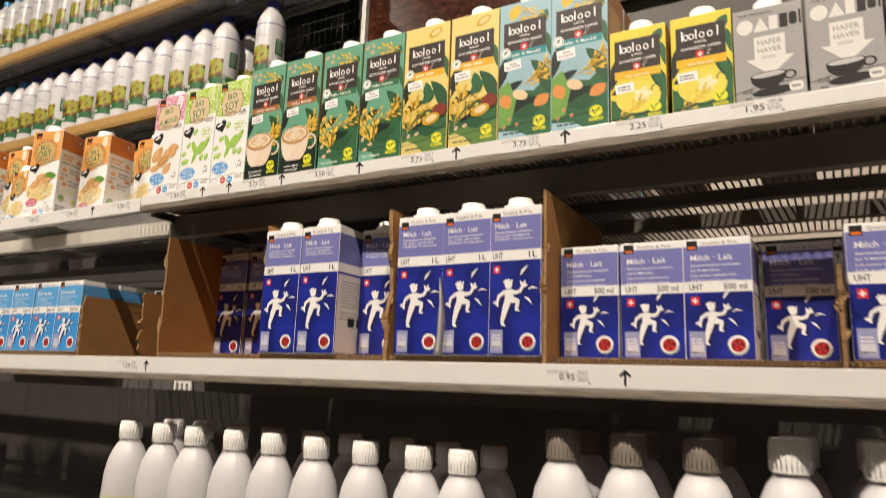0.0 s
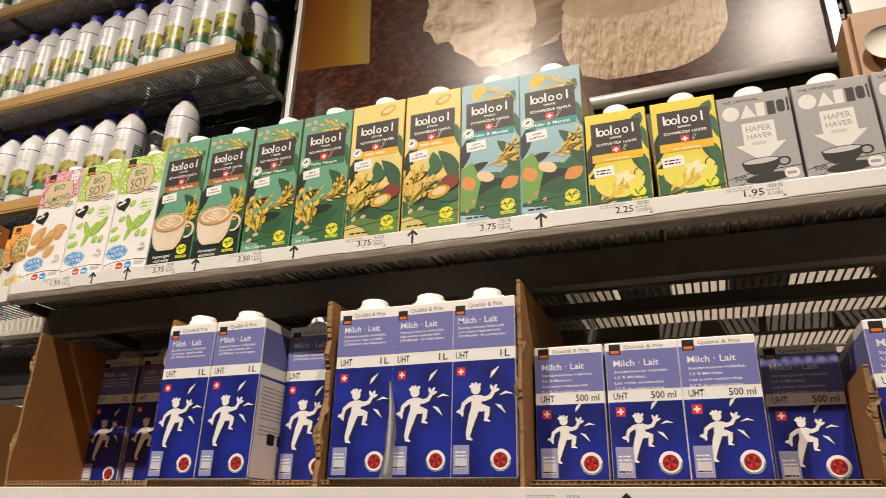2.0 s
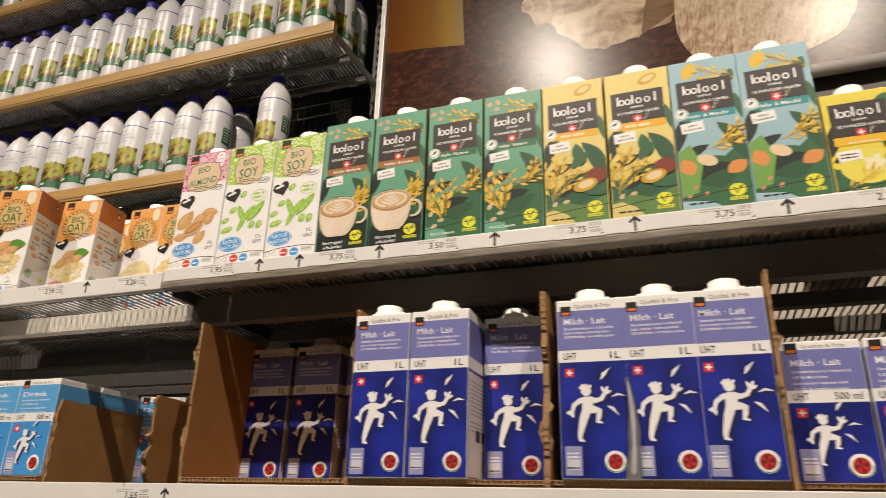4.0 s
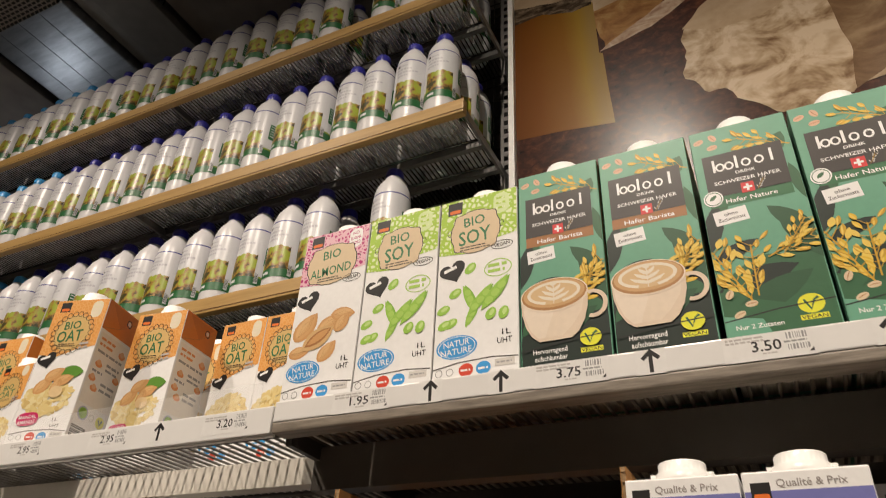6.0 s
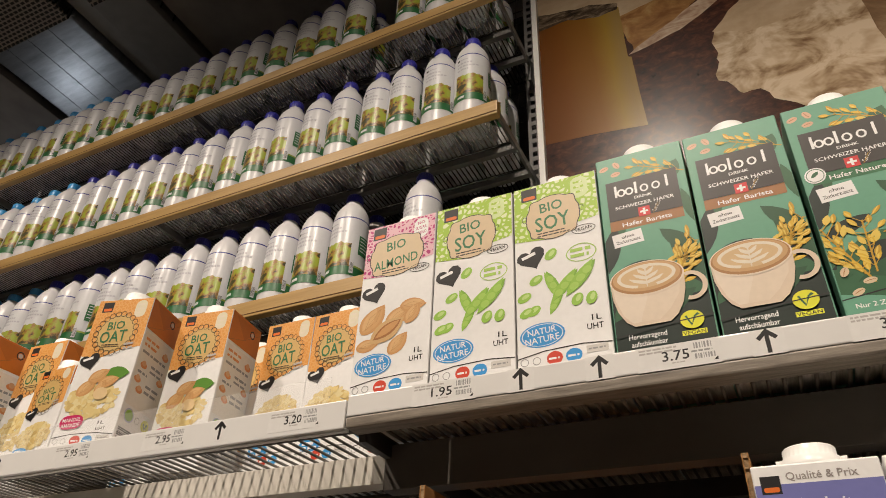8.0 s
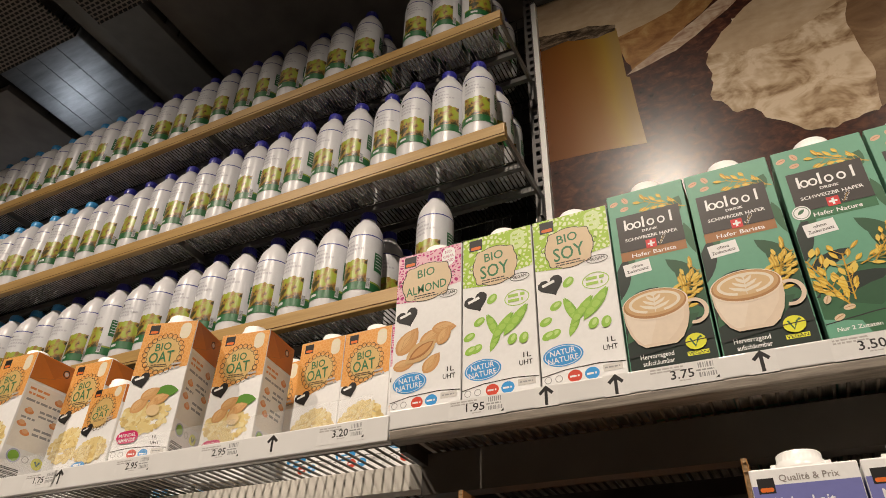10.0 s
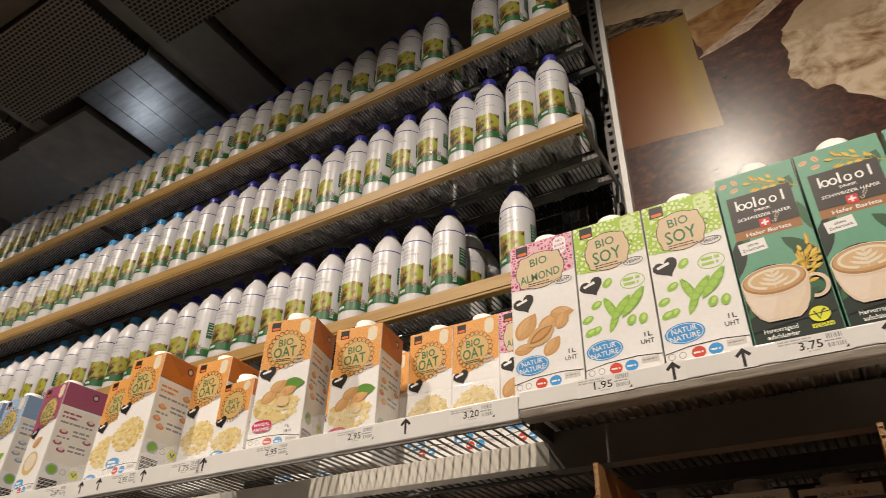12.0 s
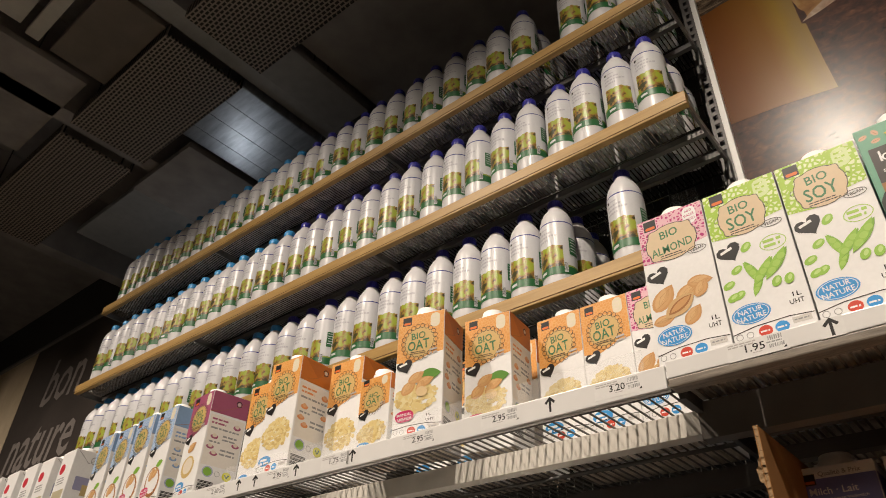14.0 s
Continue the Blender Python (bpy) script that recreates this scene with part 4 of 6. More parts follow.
stand(milk_l, [(-0.684, F - 0.012, 0), (-0.6165, F - 0.012, 0), (-0.457, F - 0.010, 1), (-0.392, F - 0.010, -1), (-0.3285, F - 0.010, 0), (-0.547, 0.832, 2),
               (-0.684, 0.895, 0), (-0.457, 0.90, 0), (-0.392, 0.90, 0), (-0.328, 0.90, 0), (-0.6165, 0.895, 0), (-0.547, 0.93, 0),
               (-0.906, 0.903, 0), (-0.833, 0.903, 0), (-0.761, 0.915, 0)], ZT + 0.0125, 0.09)
stand(milk_s, [(-0.252, 0.824, 0), (-0.182, 0.824, 0), (-0.1145, 0.824, 0), (-0.0415, 0.878, 0), (0.036, 0.803, 1), (0.105, 0.803, 0), (0.175, 0.803, 0),
               (-0.252, 0.90, 0), (-0.182, 0.90, 0), (0.036, 0.88, 0)], ZT + 0.0125, 0.07)
stand(drink_s, [(-1.341, 0.80, 0), (-1.2665, 0.80, 0), (-1.196, 0.80, 0), (-1.412, 0.80, 0), (-1.484, 0.80, 0), (-1.196, 0.873, 0), (-1.266, 0.873, 0), (-1.13, 0.96, 18), (-1.06, 1.02, 0)], ZT + 0.0125, 0.07)


def torn_strip(x, y, z0, z1, width, seed):
    """A curled sliver of white carton paper."""
    rnd = random.Random(seed)
    bm = bmesh.new()
    rows = []
    for i in range(15):
        t_ = i / 14
        z = z0 + (z1 - z0) * t_
        c = x + 0.006 * math.sin(2.4 * t_) - 0.004 * t_
        w = width * (1 - 0.75 * t_) * rnd.uniform(0.8, 1.15) / 2
        rows.append([bm.verts.new((c - w, y + 0.002, z)), bm.verts.new((c, y - 0.003 * math.sin(3 * t_), z)), bm.verts.new((c + w, y + 0.001, z))])
    for a, b in zip(rows, rows[1:]):
        for k in range(2):
            f = bm.faces.new((a[k], a[k + 1], b[k + 1], b[k]))
            f.smooth = True
    bmesh.ops.solidify(bm, geom=list(bm.faces), thickness=0.0006)
    return tagged(mesh_ob("torn_paper_strip", bm, WHITE), "curled torn strip of white carton paper between milk cartons", "paper")


torn_strip(-0.4245, 0.781, ZT + 0.012, ZT + 0.105, 0.016, 4)

# cardboard trays
def tray_side(name_label, x, y0, y1, z0, z1, ragged=0.004, thick=0.004, seed=1):
    """An upright sheet of corrugated board; its front edge shows torn liner and open flutes."""
    rnd = random.Random(seed)
    n = 64
    drift = [rnd.uniform(0, ragged) for i in range(n // 5 + 2)]
    edge = [(y0 + drift[i // 5] + (drift[i // 5 + 1] - drift[i // 5]) * (i % 5) / 5 + rnd.uniform(0, 0.0007), z0 + (z1 - z0) * i / n) for i in range(n + 1)]
    ob = thing("cardboard_divider", name_label, "cardboard")
    bm = bmesh.new()
    for side in (-1, 1):
        outline = edge + [(y1, z1 - 0.003), (y1, z0)]
        a = [bm.verts.new((x + side * thick / 2, y, z)) for y, z in outline]
        b = [bm.verts.new((x + side * (thick / 2 - 0.0006), y, z)) for y, z in outline]
        m = len(outline)
        bm.faces.new(a)
        bm.faces.new(b[::-1])
        for i in range(m):
            bm.faces.new((a[i], b[i], b[(i + 1) % m], a[(i + 1) % m]))
    bmesh.ops.recalc_face_normals(bm, faces=bm.faces)
    part("liner", bm, CARD, ob)
    bm = bmesh.new()
    w = thick / 2 - 0.0003
    for i in range(n):
        (ya, za), (yb, zb) = edge[i], edge[i + 1]
        y = max(ya, yb) + (0.0002 if i % 2 else 0.0006)
        add_box(bm, x - w, x + w, y, y + 0.006, za, zb)
    add_box(bm, x - thick / 2 + 0.0007, x + thick / 2 - 0.0007, y0 + ragged, y1 - 0.002, z1 - 0.006, z1 - 0.004)
    for k in range(3):
        # scraps of liner pulled loose from the edge
        i = rnd.randrange(4, n - 14)
        l, side = rnd.randrange(5, 11), rnd.choice((-1, 1))
        a = [bm.verts.new((x + side * thick / 2, edge[i + j][0] + 0.001, edge[i + j][1])) for j in range(l)]
        b = [bm.verts.new((x + side * (thick / 2 + 0.0045 * math.sin(math.pi * j / (l - 1)) * rnd.uniform(0.6, 1.1)), edge[i + j][0] - 0.0015 * math.sin(math.pi * j / (l - 1)), edge[i + j][1] + rnd.uniform(-0.001, 0.001))) for j in range(l)]
        for j in range(l - 1):
            bm.faces.new((a[j], a[j + 1], b[j + 1], b[j]))
    part("torn_edge", bm, CARD_EDGE, ob, "frayed pale cut edge")
    return ob


tray_side("tall brown corrugated cardboard tray wall on the milk shelf", -0.936, 0.79, 1.14, ZT, 1.652, 0.003, seed=2)
tray_side("narrow torn cardboard tray wall between milk cartons", -0.7185, 0.788, 0.99, ZT, 1.652, 0.003, seed=3)
tray_side("badly torn cardboard tray wall between milk cartons", -0.5045, 0.786, 0.98, ZT, 1.655, 0.012, 0.006, seed=4)
tray_side("brown cardboard tray wall beside the milk cartons", -0.2915, 0.786, 1.0, ZT, 1.658, 0.003, seed=5)
tray_side("low brown cardboard tray wall beside half-litre cartons", -0.004, 0.79, 0.98, ZT, 1.556, 0.003, seed=6)
tray_side("brown cardboard tray wall beside sky blue cartons", -1.156, 0.80, 1.10, ZT, 1.565, 0.006, seed=7)
tray_side("torn brown cardboard tray wall on the milk shelf", -1.0, 0.80, 1.0, ZT, 1.566, 0.010, seed=8)
def flat_tray(x0, x1, y0, y1, label):
    """A shallow corrugated tray: a floor, and a front edge of open flutes between two liners."""
    ob = thing("cardboard_tray", label, "tray", "cardboard trays")
    bm = bmesh.new()
    add_box(bm, x0, x1, y0 + 0.004, y1, ZT, ZT + 0.012)
    part("floor", bm, CARD, ob)
    bm = bmesh.new()
    add_box(bm, x0, x1, y0 + 0.002, y0 + 0.004, ZT + 0.0112, ZT + 0.0120)
    add_box(bm, x0, x1, y0 + 0.002, y0 + 0.004, ZT + 0.0075, ZT + 0.0083)
    x, k = x0, 0
    while x < x1 - 0.004:
        add_box(bm, x, x + 0.0022, y0 + 0.0025, y0 + 0.004, ZT + 0.0083, ZT + 0.0112)
        x, k = x + 0.0058 + 0.0006 * math.sin(3.1 * k), k + 1
    part("fluted_edge", bm, CARD_EDGE, ob, "pale fluted cut edge")
    return ob


flat_tray(-0.933, -0.296, 0.7885, 1.02, "flat corrugated cardboard tray under the litre milk cartons")
flat_tray(-0.288, -0.007, 0.800, 1.0, "flat corrugated cardboard tray under the half-litre cartons")
flat_tray(0.0, 0.215, 0.796, 1.0, "flat corrugated cardboard tray under the half-litre cartons")
flat_tray(-1.525, -1.159, 0.794, 0.96, "flat corrugated cardboard tray under the sky blue cartons")


# ---- oat drink cartons ----
MINT, DEEP = ink(0.13, 0.35, 0.235), ink(0.007, 0.019, 0.013)
LEAFG, FRESH = ink(0.03, 0.12, 0.05), ink(0.16, 0.34, 0.07)
PANEL = ink(0.03, 0.024, 0.021)
# dark glass bottles on the far side of the wire grid
GLASS_DARK = node_mat("dark_green_glass", (0.05, 0.07, 0.01), 0.06, var=0.1, scale=10, bump=0.0)
WHEAT3 = ink(0.76, 0.56, 0.10)
WHEAT, WHEAT2 = ink(0.70, 0.46, 0.035), ink(0.56, 0.33, 0.02)
VEGAN_Y = ink(0.72, 0.72, 0.03)
BEIGE = ink(0.66, 0.52, 0.34)
CREAM, FERN = ink(0.76, 0.68, 0.55), ink(0.02, 0.085, 0.035)
ALMOND, ALMOND2 = ink(0.60, 0.32, 0.12), ink(0.36, 0.15, 0.045)
OFF = ink(0.74, 0.66, 0.54)
ALMOND3 = ink(0.70, 0.44, 0.20)


def vegan_badge(p, u, v, r):
    p.ell(u, v, r, r, VEGAN_Y, n=22)
    p.stroke([(u - 0.5 * r, v + 0.45 * r), (u - 0.08 * r, v - 0.6 * r), (u + 0.25 * r, v + 0.3 * r), (u + 0.6 * r, v + 0.55 * r)], [0.09 * r, 0.12 * r, 0.09 * r, 0.14 * r], LEAFG)
    p.rect(u - 1.0 * r, u + 1.05 * r, v - 1.62 * r, v - 1.1 * r, VEGAN_Y)
    p.text(u, v - 1.55 * r, 0.4 * r, "VEGAN", BLACK, 1.9 * r)


def wheat(p, u, v, s, rot, n=6, mat=None):
    """An ear of oats: paired pointed grains along a stalk."""
    q = radians(rot)
    rnd = random.Random(int(1e5 * abs(u + 2 * v)) + n)
    p.stroke([(u, v), (u + s * math.cos(q), v + s * math.sin(q))], [s * 0.012] * 2, WHEAT2)
    for i in range(n + 1):
        b = s * (0.12 + 0.84 * i / n)
        cu, cv = u + b * math.cos(q), v + b * math.sin(q)
        for side in (-1, 1):
            a = rot + side * rnd.uniform(20, 68)
            o = s * rnd.uniform(0.05, 0.20)
            gu, gv = cu + o * math.cos(radians(a)), cv + o * math.sin(radians(a))
            p.stroke([(cu, cv), (gu, gv)], [s * 0.006] * 2, WHEAT2)
            l, wd, turned = s * rnd.uniform(0.17, 0.24), s * rnd.uniform(0.068, 0.09), a - side * rnd.uniform(10, 35)
            p.leaf(gu, gv, l, wd, turned, mat or (WHEAT, WHEAT2, WHEAT3)[rnd.randrange(3)])
            if not mat:
                p.leaf(gu, gv, l * 0.9, wd * 0.35, turned + 5, WHEAT3)


def bean(p, u, v, s, rot, mat):
    p.ell(u, v, s, s * 0.62, mat, rot, 14)
    p.stroke(turn([(u - s * 0.85, v), (u, v + s * 0.08), (u + s * 0.85, v)], rot, (u, v)), [s * 0.03, s * 0.07, s * 0.03], ALMOND2)


def wordmark(p, u, v, w, h, mat):
    """A brand mark as plain upright shapes of its size."""
    for a in (0.02, 0.37, 0.90):
        p.rect(u + a * w, u + (a + 0.042) * w, v, v + h, mat)
    for a in (0.135, 0.275, 0.535, 0.735):
        p.ring(u + a * w, v + h * 0.32, w * 0.075, h * 0.33, w * 0.032, mat, n=16)


def hafer(ground, band_mat, band_text, kind):
    """Artwork of the Swiss oat drinks."""
    def art(p):
        w, h = p.w, p.h
        p.wrap(0.001, h - 0.001, ground)
        small = h < 0.16
        lower = {"cup": DEEP, "nature": LEAFG, "cocoa": ink(0.10, 0.20, 0.05), "almond": LEAFG, "vanilla": LEAFG}[kind]
        p.side = "r"
        p.rect(0.001, p.d - 0.001, 0.001, h - 0.001, ink(0.26, 0.12, 0.04))
        p.rect(0.001, p.d - 0.001, 0.001, h * 0.30, DEEP)
        p.bars(0.006, p.d - 0.006, h * 0.85, 0.0016, 14, 0.0055, OFF, 12)
        p.side = "f"
        # foliage round the edges
        p.poly([(0.001, 0.001), (w - 0.001, 0.001), (w - 0.001, 0.36 * h), (0.8 * w, 0.39 * h), (0.55 * w, 0.30 * h), (0.3 * w, 0.33 * h), (0.12 * w, 0.27 * h), (0.001, 0.31 * h)], lower if kind != "cocoa" else LEAFG)
        for i, (a, b, l, ww, r) in enumerate(((0.0, 0.50, 0.55, 0.16, 60), (0.02, 0.36, 0.5, 0.18, 25), (1.0, 0.42, 0.6, 0.2, 130), (1.0, 0.24, 0.75, 0.26, 155), (0.0, 0.22, 0.8, 0.28, 15), (0.1, 0.1, 0.9, 0.3, 30), (1.0, 0.58, 0.5, 0.12, 100), (0.0, 0.40, 0.7, 0.2, 78), (1.0, 0.30, 0.8, 0.22, 112), (0.02, 0.16, 0.6, 0.2, 55))):
            p.leaf(a * w, b * h, l * w, ww * w, r, (LEAFG, DEEP, FERN)[i % 3])
        if kind != "cocoa":
            p.leaf(0.75 * w, 0.80 * h, 0.35 * w, 0.2 * w, 60, LEAFG)
        p.poly([(0.001, 0.001), (w - 0.001, 0.001), (w - 0.001, 0.19 * h), (0.6 * w, 0.13 * h), (0.3 * w, 0.17 * h), (0.001, 0.12 * h)], lower)
        if kind == "nature":
            p.poly([(0.001, 0.001), (0.42 * w, 0.001), (0.35 * w, 0.08 * h), (0.001, 0.11 * h)], MINT)
            wheat(p, 0.32 * w, 0.14 * h, 0.82 * w, 112, 8)
            wheat(p, 0.36 * w, 0.18 * h, 0.66 * w, 88, 7)
            wheat(p, 0.20 * w, 0.22 * h, 0.55 * w, 140, 6)
            wheat(p, 0.52 * w, 0.34 * h, 0.62 * w, 24, 7)
            wheat(p, 0.66 * w, 0.34 * h, 0.5 * w, 58, 6)
            for a, b, r in ((0.10, 0.20, 70), (0.28, 0.15, 10), (0.16, 0.11, 30)):
                bean(p, a * w, b * h, 0.06 * w, r, BEIGE)
        if kind == "cup":
            wheat(p, 0.58 * w, 0.28 * h, 0.70 * w, 56, 8)
            wheat(p, 0.55 * w, 0.38 * h, 0.58 * w, 18, 7)
            wheat(p, 0.70 * w, 0.26 * h, 0.55 * w, 75, 6)
            cu, cv, rx = 0.40 * w, 0.345 * h, 0.385 * w
            p.poly([(cu - rx, cv), (cu + rx, cv), (cu + rx * 0.97, cv - 0.08 * h), (cu + rx * 0.86, cv - 0.145 * h), (cu + rx * 0.68, cv - 0.195 * h), (cu + rx * 0.46, cv - 0.222 * h), (cu - rx * 0.46, cv - 0.222 * h), (cu - rx * 0.68, cv - 0.195 * h), (cu - rx * 0.86, cv - 0.145 * h), (cu - rx * 0.97, cv - 0.08 * h)], ink(0.70, 0.57, 0.44))
            p.ring(cu + rx * 1.12, cv - 0.075 * h, rx * 0.42, 0.068 * h, rx * 0.13, ink(0.70, 0.57, 0.44), -110, 110)
            for e, tone in ((0.97, ink(0.74, 0.62, 0.49)), (0.55, ink(0.77, 0.66, 0.54))):
                p.poly([(cu - rx * 0.96, cv - 0.02 * h), (cu + rx * (2 * e - 1.05), cv - 0.02 * h), (cu + rx * (2 * e - 1.15), cv - 0.10 * h), (cu + rx * (1.7 * e - 1.15), cv - 0.165 * h), (cu + rx * (1.2 * e - 0.95), cv - 0.205 * h), (cu - rx * 0.50, cv - 0.205 * h), (cu - rx * 0.72, cv - 0.165 * h), (cu - rx * 0.90, cv - 0.09 * h)], tone)
            p.ell(cu, cv, rx * 1.01, 0.084 * h, ink(0.80, 0.68, 0.54), n=32)
            p.ell(cu, cv + 0.002 * h, rx * 0.97, 0.078 * h, ink(0.40, 0.20, 0.07), n=32)
            p.ell(cu, cv + 0.007 * h, rx * 0.92, 0.070 * h, ink(0.56, 0.34, 0.15), n=32)
            p.ell(cu, cv + 0.010 * h, rx * 0.80, 0.058 * h, ink(0.64, 0.45, 0.24), n=28)
            p.ring(cu, cv + 0.010 * h, rx * 0.80, 0.058 * h, rx * 0.10, CREAM, -70, 250, n=30)
            for k in range(3):
                e, up = 0.46 - 0.12 * k, (-0.022 + 0.022 * k) * h
                pts = [(cu + rx * e * a, cv + 0.012 * h + up + 0.016 * h * b) for a, b in ((-1.0, 0.9), (-0.7, 0.1), (-0.3, -0.5), (0.0, -0.9), (0.3, -0.5), (0.7, 0.1), (1.0, 0.9))]
                p.stroke(pts, [rx * 0.012, rx * 0.05, rx * 0.06, rx * 0.05, rx * 0.06, rx * 0.05, rx * 0.012], CREAM)
            heart_pts = [(0.0, -0.9), (-0.8, 0.1), (-0.75, 0.75), (-0.35, 0.85), (0.0, 0.45), (0.35, 0.85), (0.75, 0.75), (0.8, 0.1)]
            p.poly([(cu + rx * 0.14 * a, cv + 0.052 * h + 0.013 * h * b) for a, b in heart_pts], CREAM)
            p.stroke([(cu, cv - 0.045 * h), (cu, cv + 0.045 * h)], [rx * 0.012, rx * 0.02], CREAM)
            p.text(0.14 * w, 0.068 * h, 0.024 * h, "Hervorragend", WHITE, 0.38 * w, center=False)
            p.text(0.16 * w, 0.034 * h, 0.024 * h, "aufschäumbar", WHITE, 0.36 * w, center=False)
        if kind == "cocoa":
            wheat(p, 0.12 * w, 0.18 * h, 0.75 * w, 80, 8)
            wheat(p, 0.16 * w, 0.20 * h, 0.6 * w, 50, 6)
            wheat(p, 0.06 * w, 0.24 * h, 0.5 * w, 100, 6)
            for a, b, l, r in ((0.45, 0.40, 0.4, 50), (0.6, 0.42, 0.45, 100), (0.75, 0.32, 0.4, 10), (0.55, 0.24, 0.5, -10)):
                p.leaf(a * w, b * h, l * w, 0.2 * w, r, LEAFG)
            p.ell(0.83 * w, 0.33 * h, 0.16 * w, 0.055 * h, ink(0.20, 0.03, 0.015), 20)
            p.ell(0.65 * w, 0.27 * h, 0.20 * w, 0.042 * h, WHEAT2, 20)
            p.ell(0.66 * w, 0.275 * h, 0.13 * w, 0.026 * h, ink(0.74, 0.6, 0.36), 20)
            p.poly([(0.001, 0.001), (0.5 * w, 0.001), (0.35 * w, 0.08 * h), (0.15 * w, 0.12 * h), (0.001, 0.11 * h)], ink(0.62, 0.52, 0.18))
            p.ell(0.68 * w, 0.935 * h, 0.16 * w, 0.03 * h, WHEAT2, 25)
            p.ell(0.69 * w, 0.938 * h, 0.11 * w, 0.018 * h, ink(0.76, 0.58, 0.25), 25)
            for a, b, r in ((0.16, 0.16, 60), (0.34, 0.17, 20)):
                bean(p, a * w, b * h, 0.055 * w, r, BEIGE)
        if kind == "almond":
            p.poly([(0.001, 0.10 * h), (0.25 * w, 0.12 * h), (0.35 * w, 0.30 * h), (0.2 * w, 0.45 * h), (0.001, 0.40 * h)], FRESH)
            wheat(p, 0.45 * w, 0.40 * h, 0.66 * w, 20, 8)
            wheat(p, 0.60 * w, 0.42 * h, 0.5 * w, 48, 6)
            p.ell(0.42 * w, 0.33 * h, 0.10 * w, 0.055 * h, ink(0.74, 0.58, 0.36), 60)
            for a, b, r in ((0.20, 0.26, 110), (0.68, 0.25, 35)):
                p.leaf(a * w, b * h - 0.02 * h, 0.34 * w, 0.24 * w, r, ink(0.66, 0.27, 0.07))
            for a, b in ((0.22, 0.16), (0.36, 0.11), (0.12, 0.10)):
                bean(p, a * w, b * h, 0.045 * w, 60, ink(0.62, 0.26, 0.16))
            p.leaf(0.22 * w, 0.88 * h, 0.34 * w, 0.22 * w, 62, WHEAT)
            p.poly([(0.001, 0.001), (0.6 * w, 0.001), (0.4 * w, 0.06 * h), (0.001, 0.075 * h)], ink(0.33, 0.50, 0.58))
        if kind == "vanilla":
            p.ell(0.5 * w, 0.30 * h, 0.40 * w, 0.17 * h, ink(0.74, 0.66, 0.10))
            for a in range(5):
                p.leaf(0.58 * w, 0.32 * h, 0.18 * w, 0.12 * w, 72 * a, ink(0.80, 0.76, 0.48))
            p.ring(0.82 * w, 0.36 * h, 0.09 * w, 0.05 * h, 0.02 * w, BLACK, -60, 200)
            wheat(p, 0.12 * w, 0.06 * h, 0.55 * w, 40, 7)
            p.leaf(1.0 * w, 0.25 * h, 0.9 * w, 0.14 * w, 105, LEAFG)
        if kind in ("cup", "nature", "almond"):
            wheat(p, 0.98 * w, 0.84 * h, 0.55 * w, 155, 6)
        if kind in ("cup", "nature"):
            for a, b, r in ((0.09, 0.945, 20), (0.24, 0.952, 120), (0.22, 0.905, 10)):
                bean(p, a * w, b * h, 0.058 * w, r, ink(0.64, 0.40, 0.26))
        # name panel
        t0, t1 = (0.665, 0.865) if not small else (0.60, 0.90)
        b0 = t0 - (0.048 if not small else 0.085)
        p.rect(0.09 * w, 0.90 * w, t0 * h, t1 * h, PANEL)
        p.rect(0.09 * w, 0.90 * w, b0 * h, t0 * h, band_mat)
        wordmark(p, 0.17 * w, (t1 - 0.42 * (t1 - t0)) * h, 0.66 * w, 0.30 * (t1 - t0) * h, WHITE)
        p.text(0.5 * w, (t1 - 0.55 * (t1 - t0)) * h, 0.07 * (t1 - t0) * h, "DRINK", WHITE, 0.2 * w)
        p.text(0.5 * w, (t1 - 0.73 * (t1 - t0)) * h, 0.085 * (t1 - t0) * h, "SCHWEIZER HAFER", WHITE, 0.66 * w)
        p.flag(0.42 * w, (t0 - 0.004) * h, 0.13 * w)
        wheat(p, 0.58 * w, (t0 + 0.002) * h, 0.13 * w, 60, 4, ink(0.6, 0.58, 0.54))
        if band_text:
            p.text(0.5 * w, (b0 + 0.012) * h, 0.021 * h, band_text, WHITE, 0.042 * len(band_text) * w)
        else:
            p.bars(0.28 * w, 0.78 * w, (b0 + 0.014) * h, 0.017 * h, 1, 1, ink(0.78, 0.68, 0.4), 5)
        if kind != "cup" and not small:
            p.ell(0.13 * w, (t0 - 0.005) * h, 0.10 * w, 0.10 * w, WHITE)
            p.ring(0.13 * w, (t0 - 0.005) * h, 0.085 * w, 0.085 * w, 0.008 * w, LEAFG)
            p.leaf(0.09 * w, (t0 - 0.012) * h, 0.1 * w, 0.045 * w, 40, LEAFG)
        n0 = b0 - (0.085 if not small else 0.15)
        p.rect(0.10 * w, 0.43 * w, n0 * h, n0 * h + 0.2 * w, WHITE, 5)
        if small:
            p.bars(0.14 * w, 0.40 * w, n0 * h + 0.11 * w, 0.028 * w, 2, 0.06 * w, BLACK, 7)
        else:
            p.text(0.27 * w, n0 * h + 0.115 * w, 0.05 * w, "ohne", BLACK, 0.14 * w, 5)
            p.text(0.27 * w, n0 * h + 0.045 * w, 0.05 * w, "Zuckerzusatz", BLACK, 0.27 * w, 5)
        if kind == "nature":
            p.text(0.10 * w, 0.045 * h, 0.02 * h, "Nur 2 Zutaten", WHITE, 0.42 * w, center=False)
        elif kind in ("cocoa", "almond"):
            p.bars(0.10 * w, 0.5 * w, 0.045 * h, 0.012 * h, 1, 1, DEEP, 3)
        vegan_badge(p, 0.78 * w, 0.115 * h if not small else 0.17 * h, 0.115 * w)
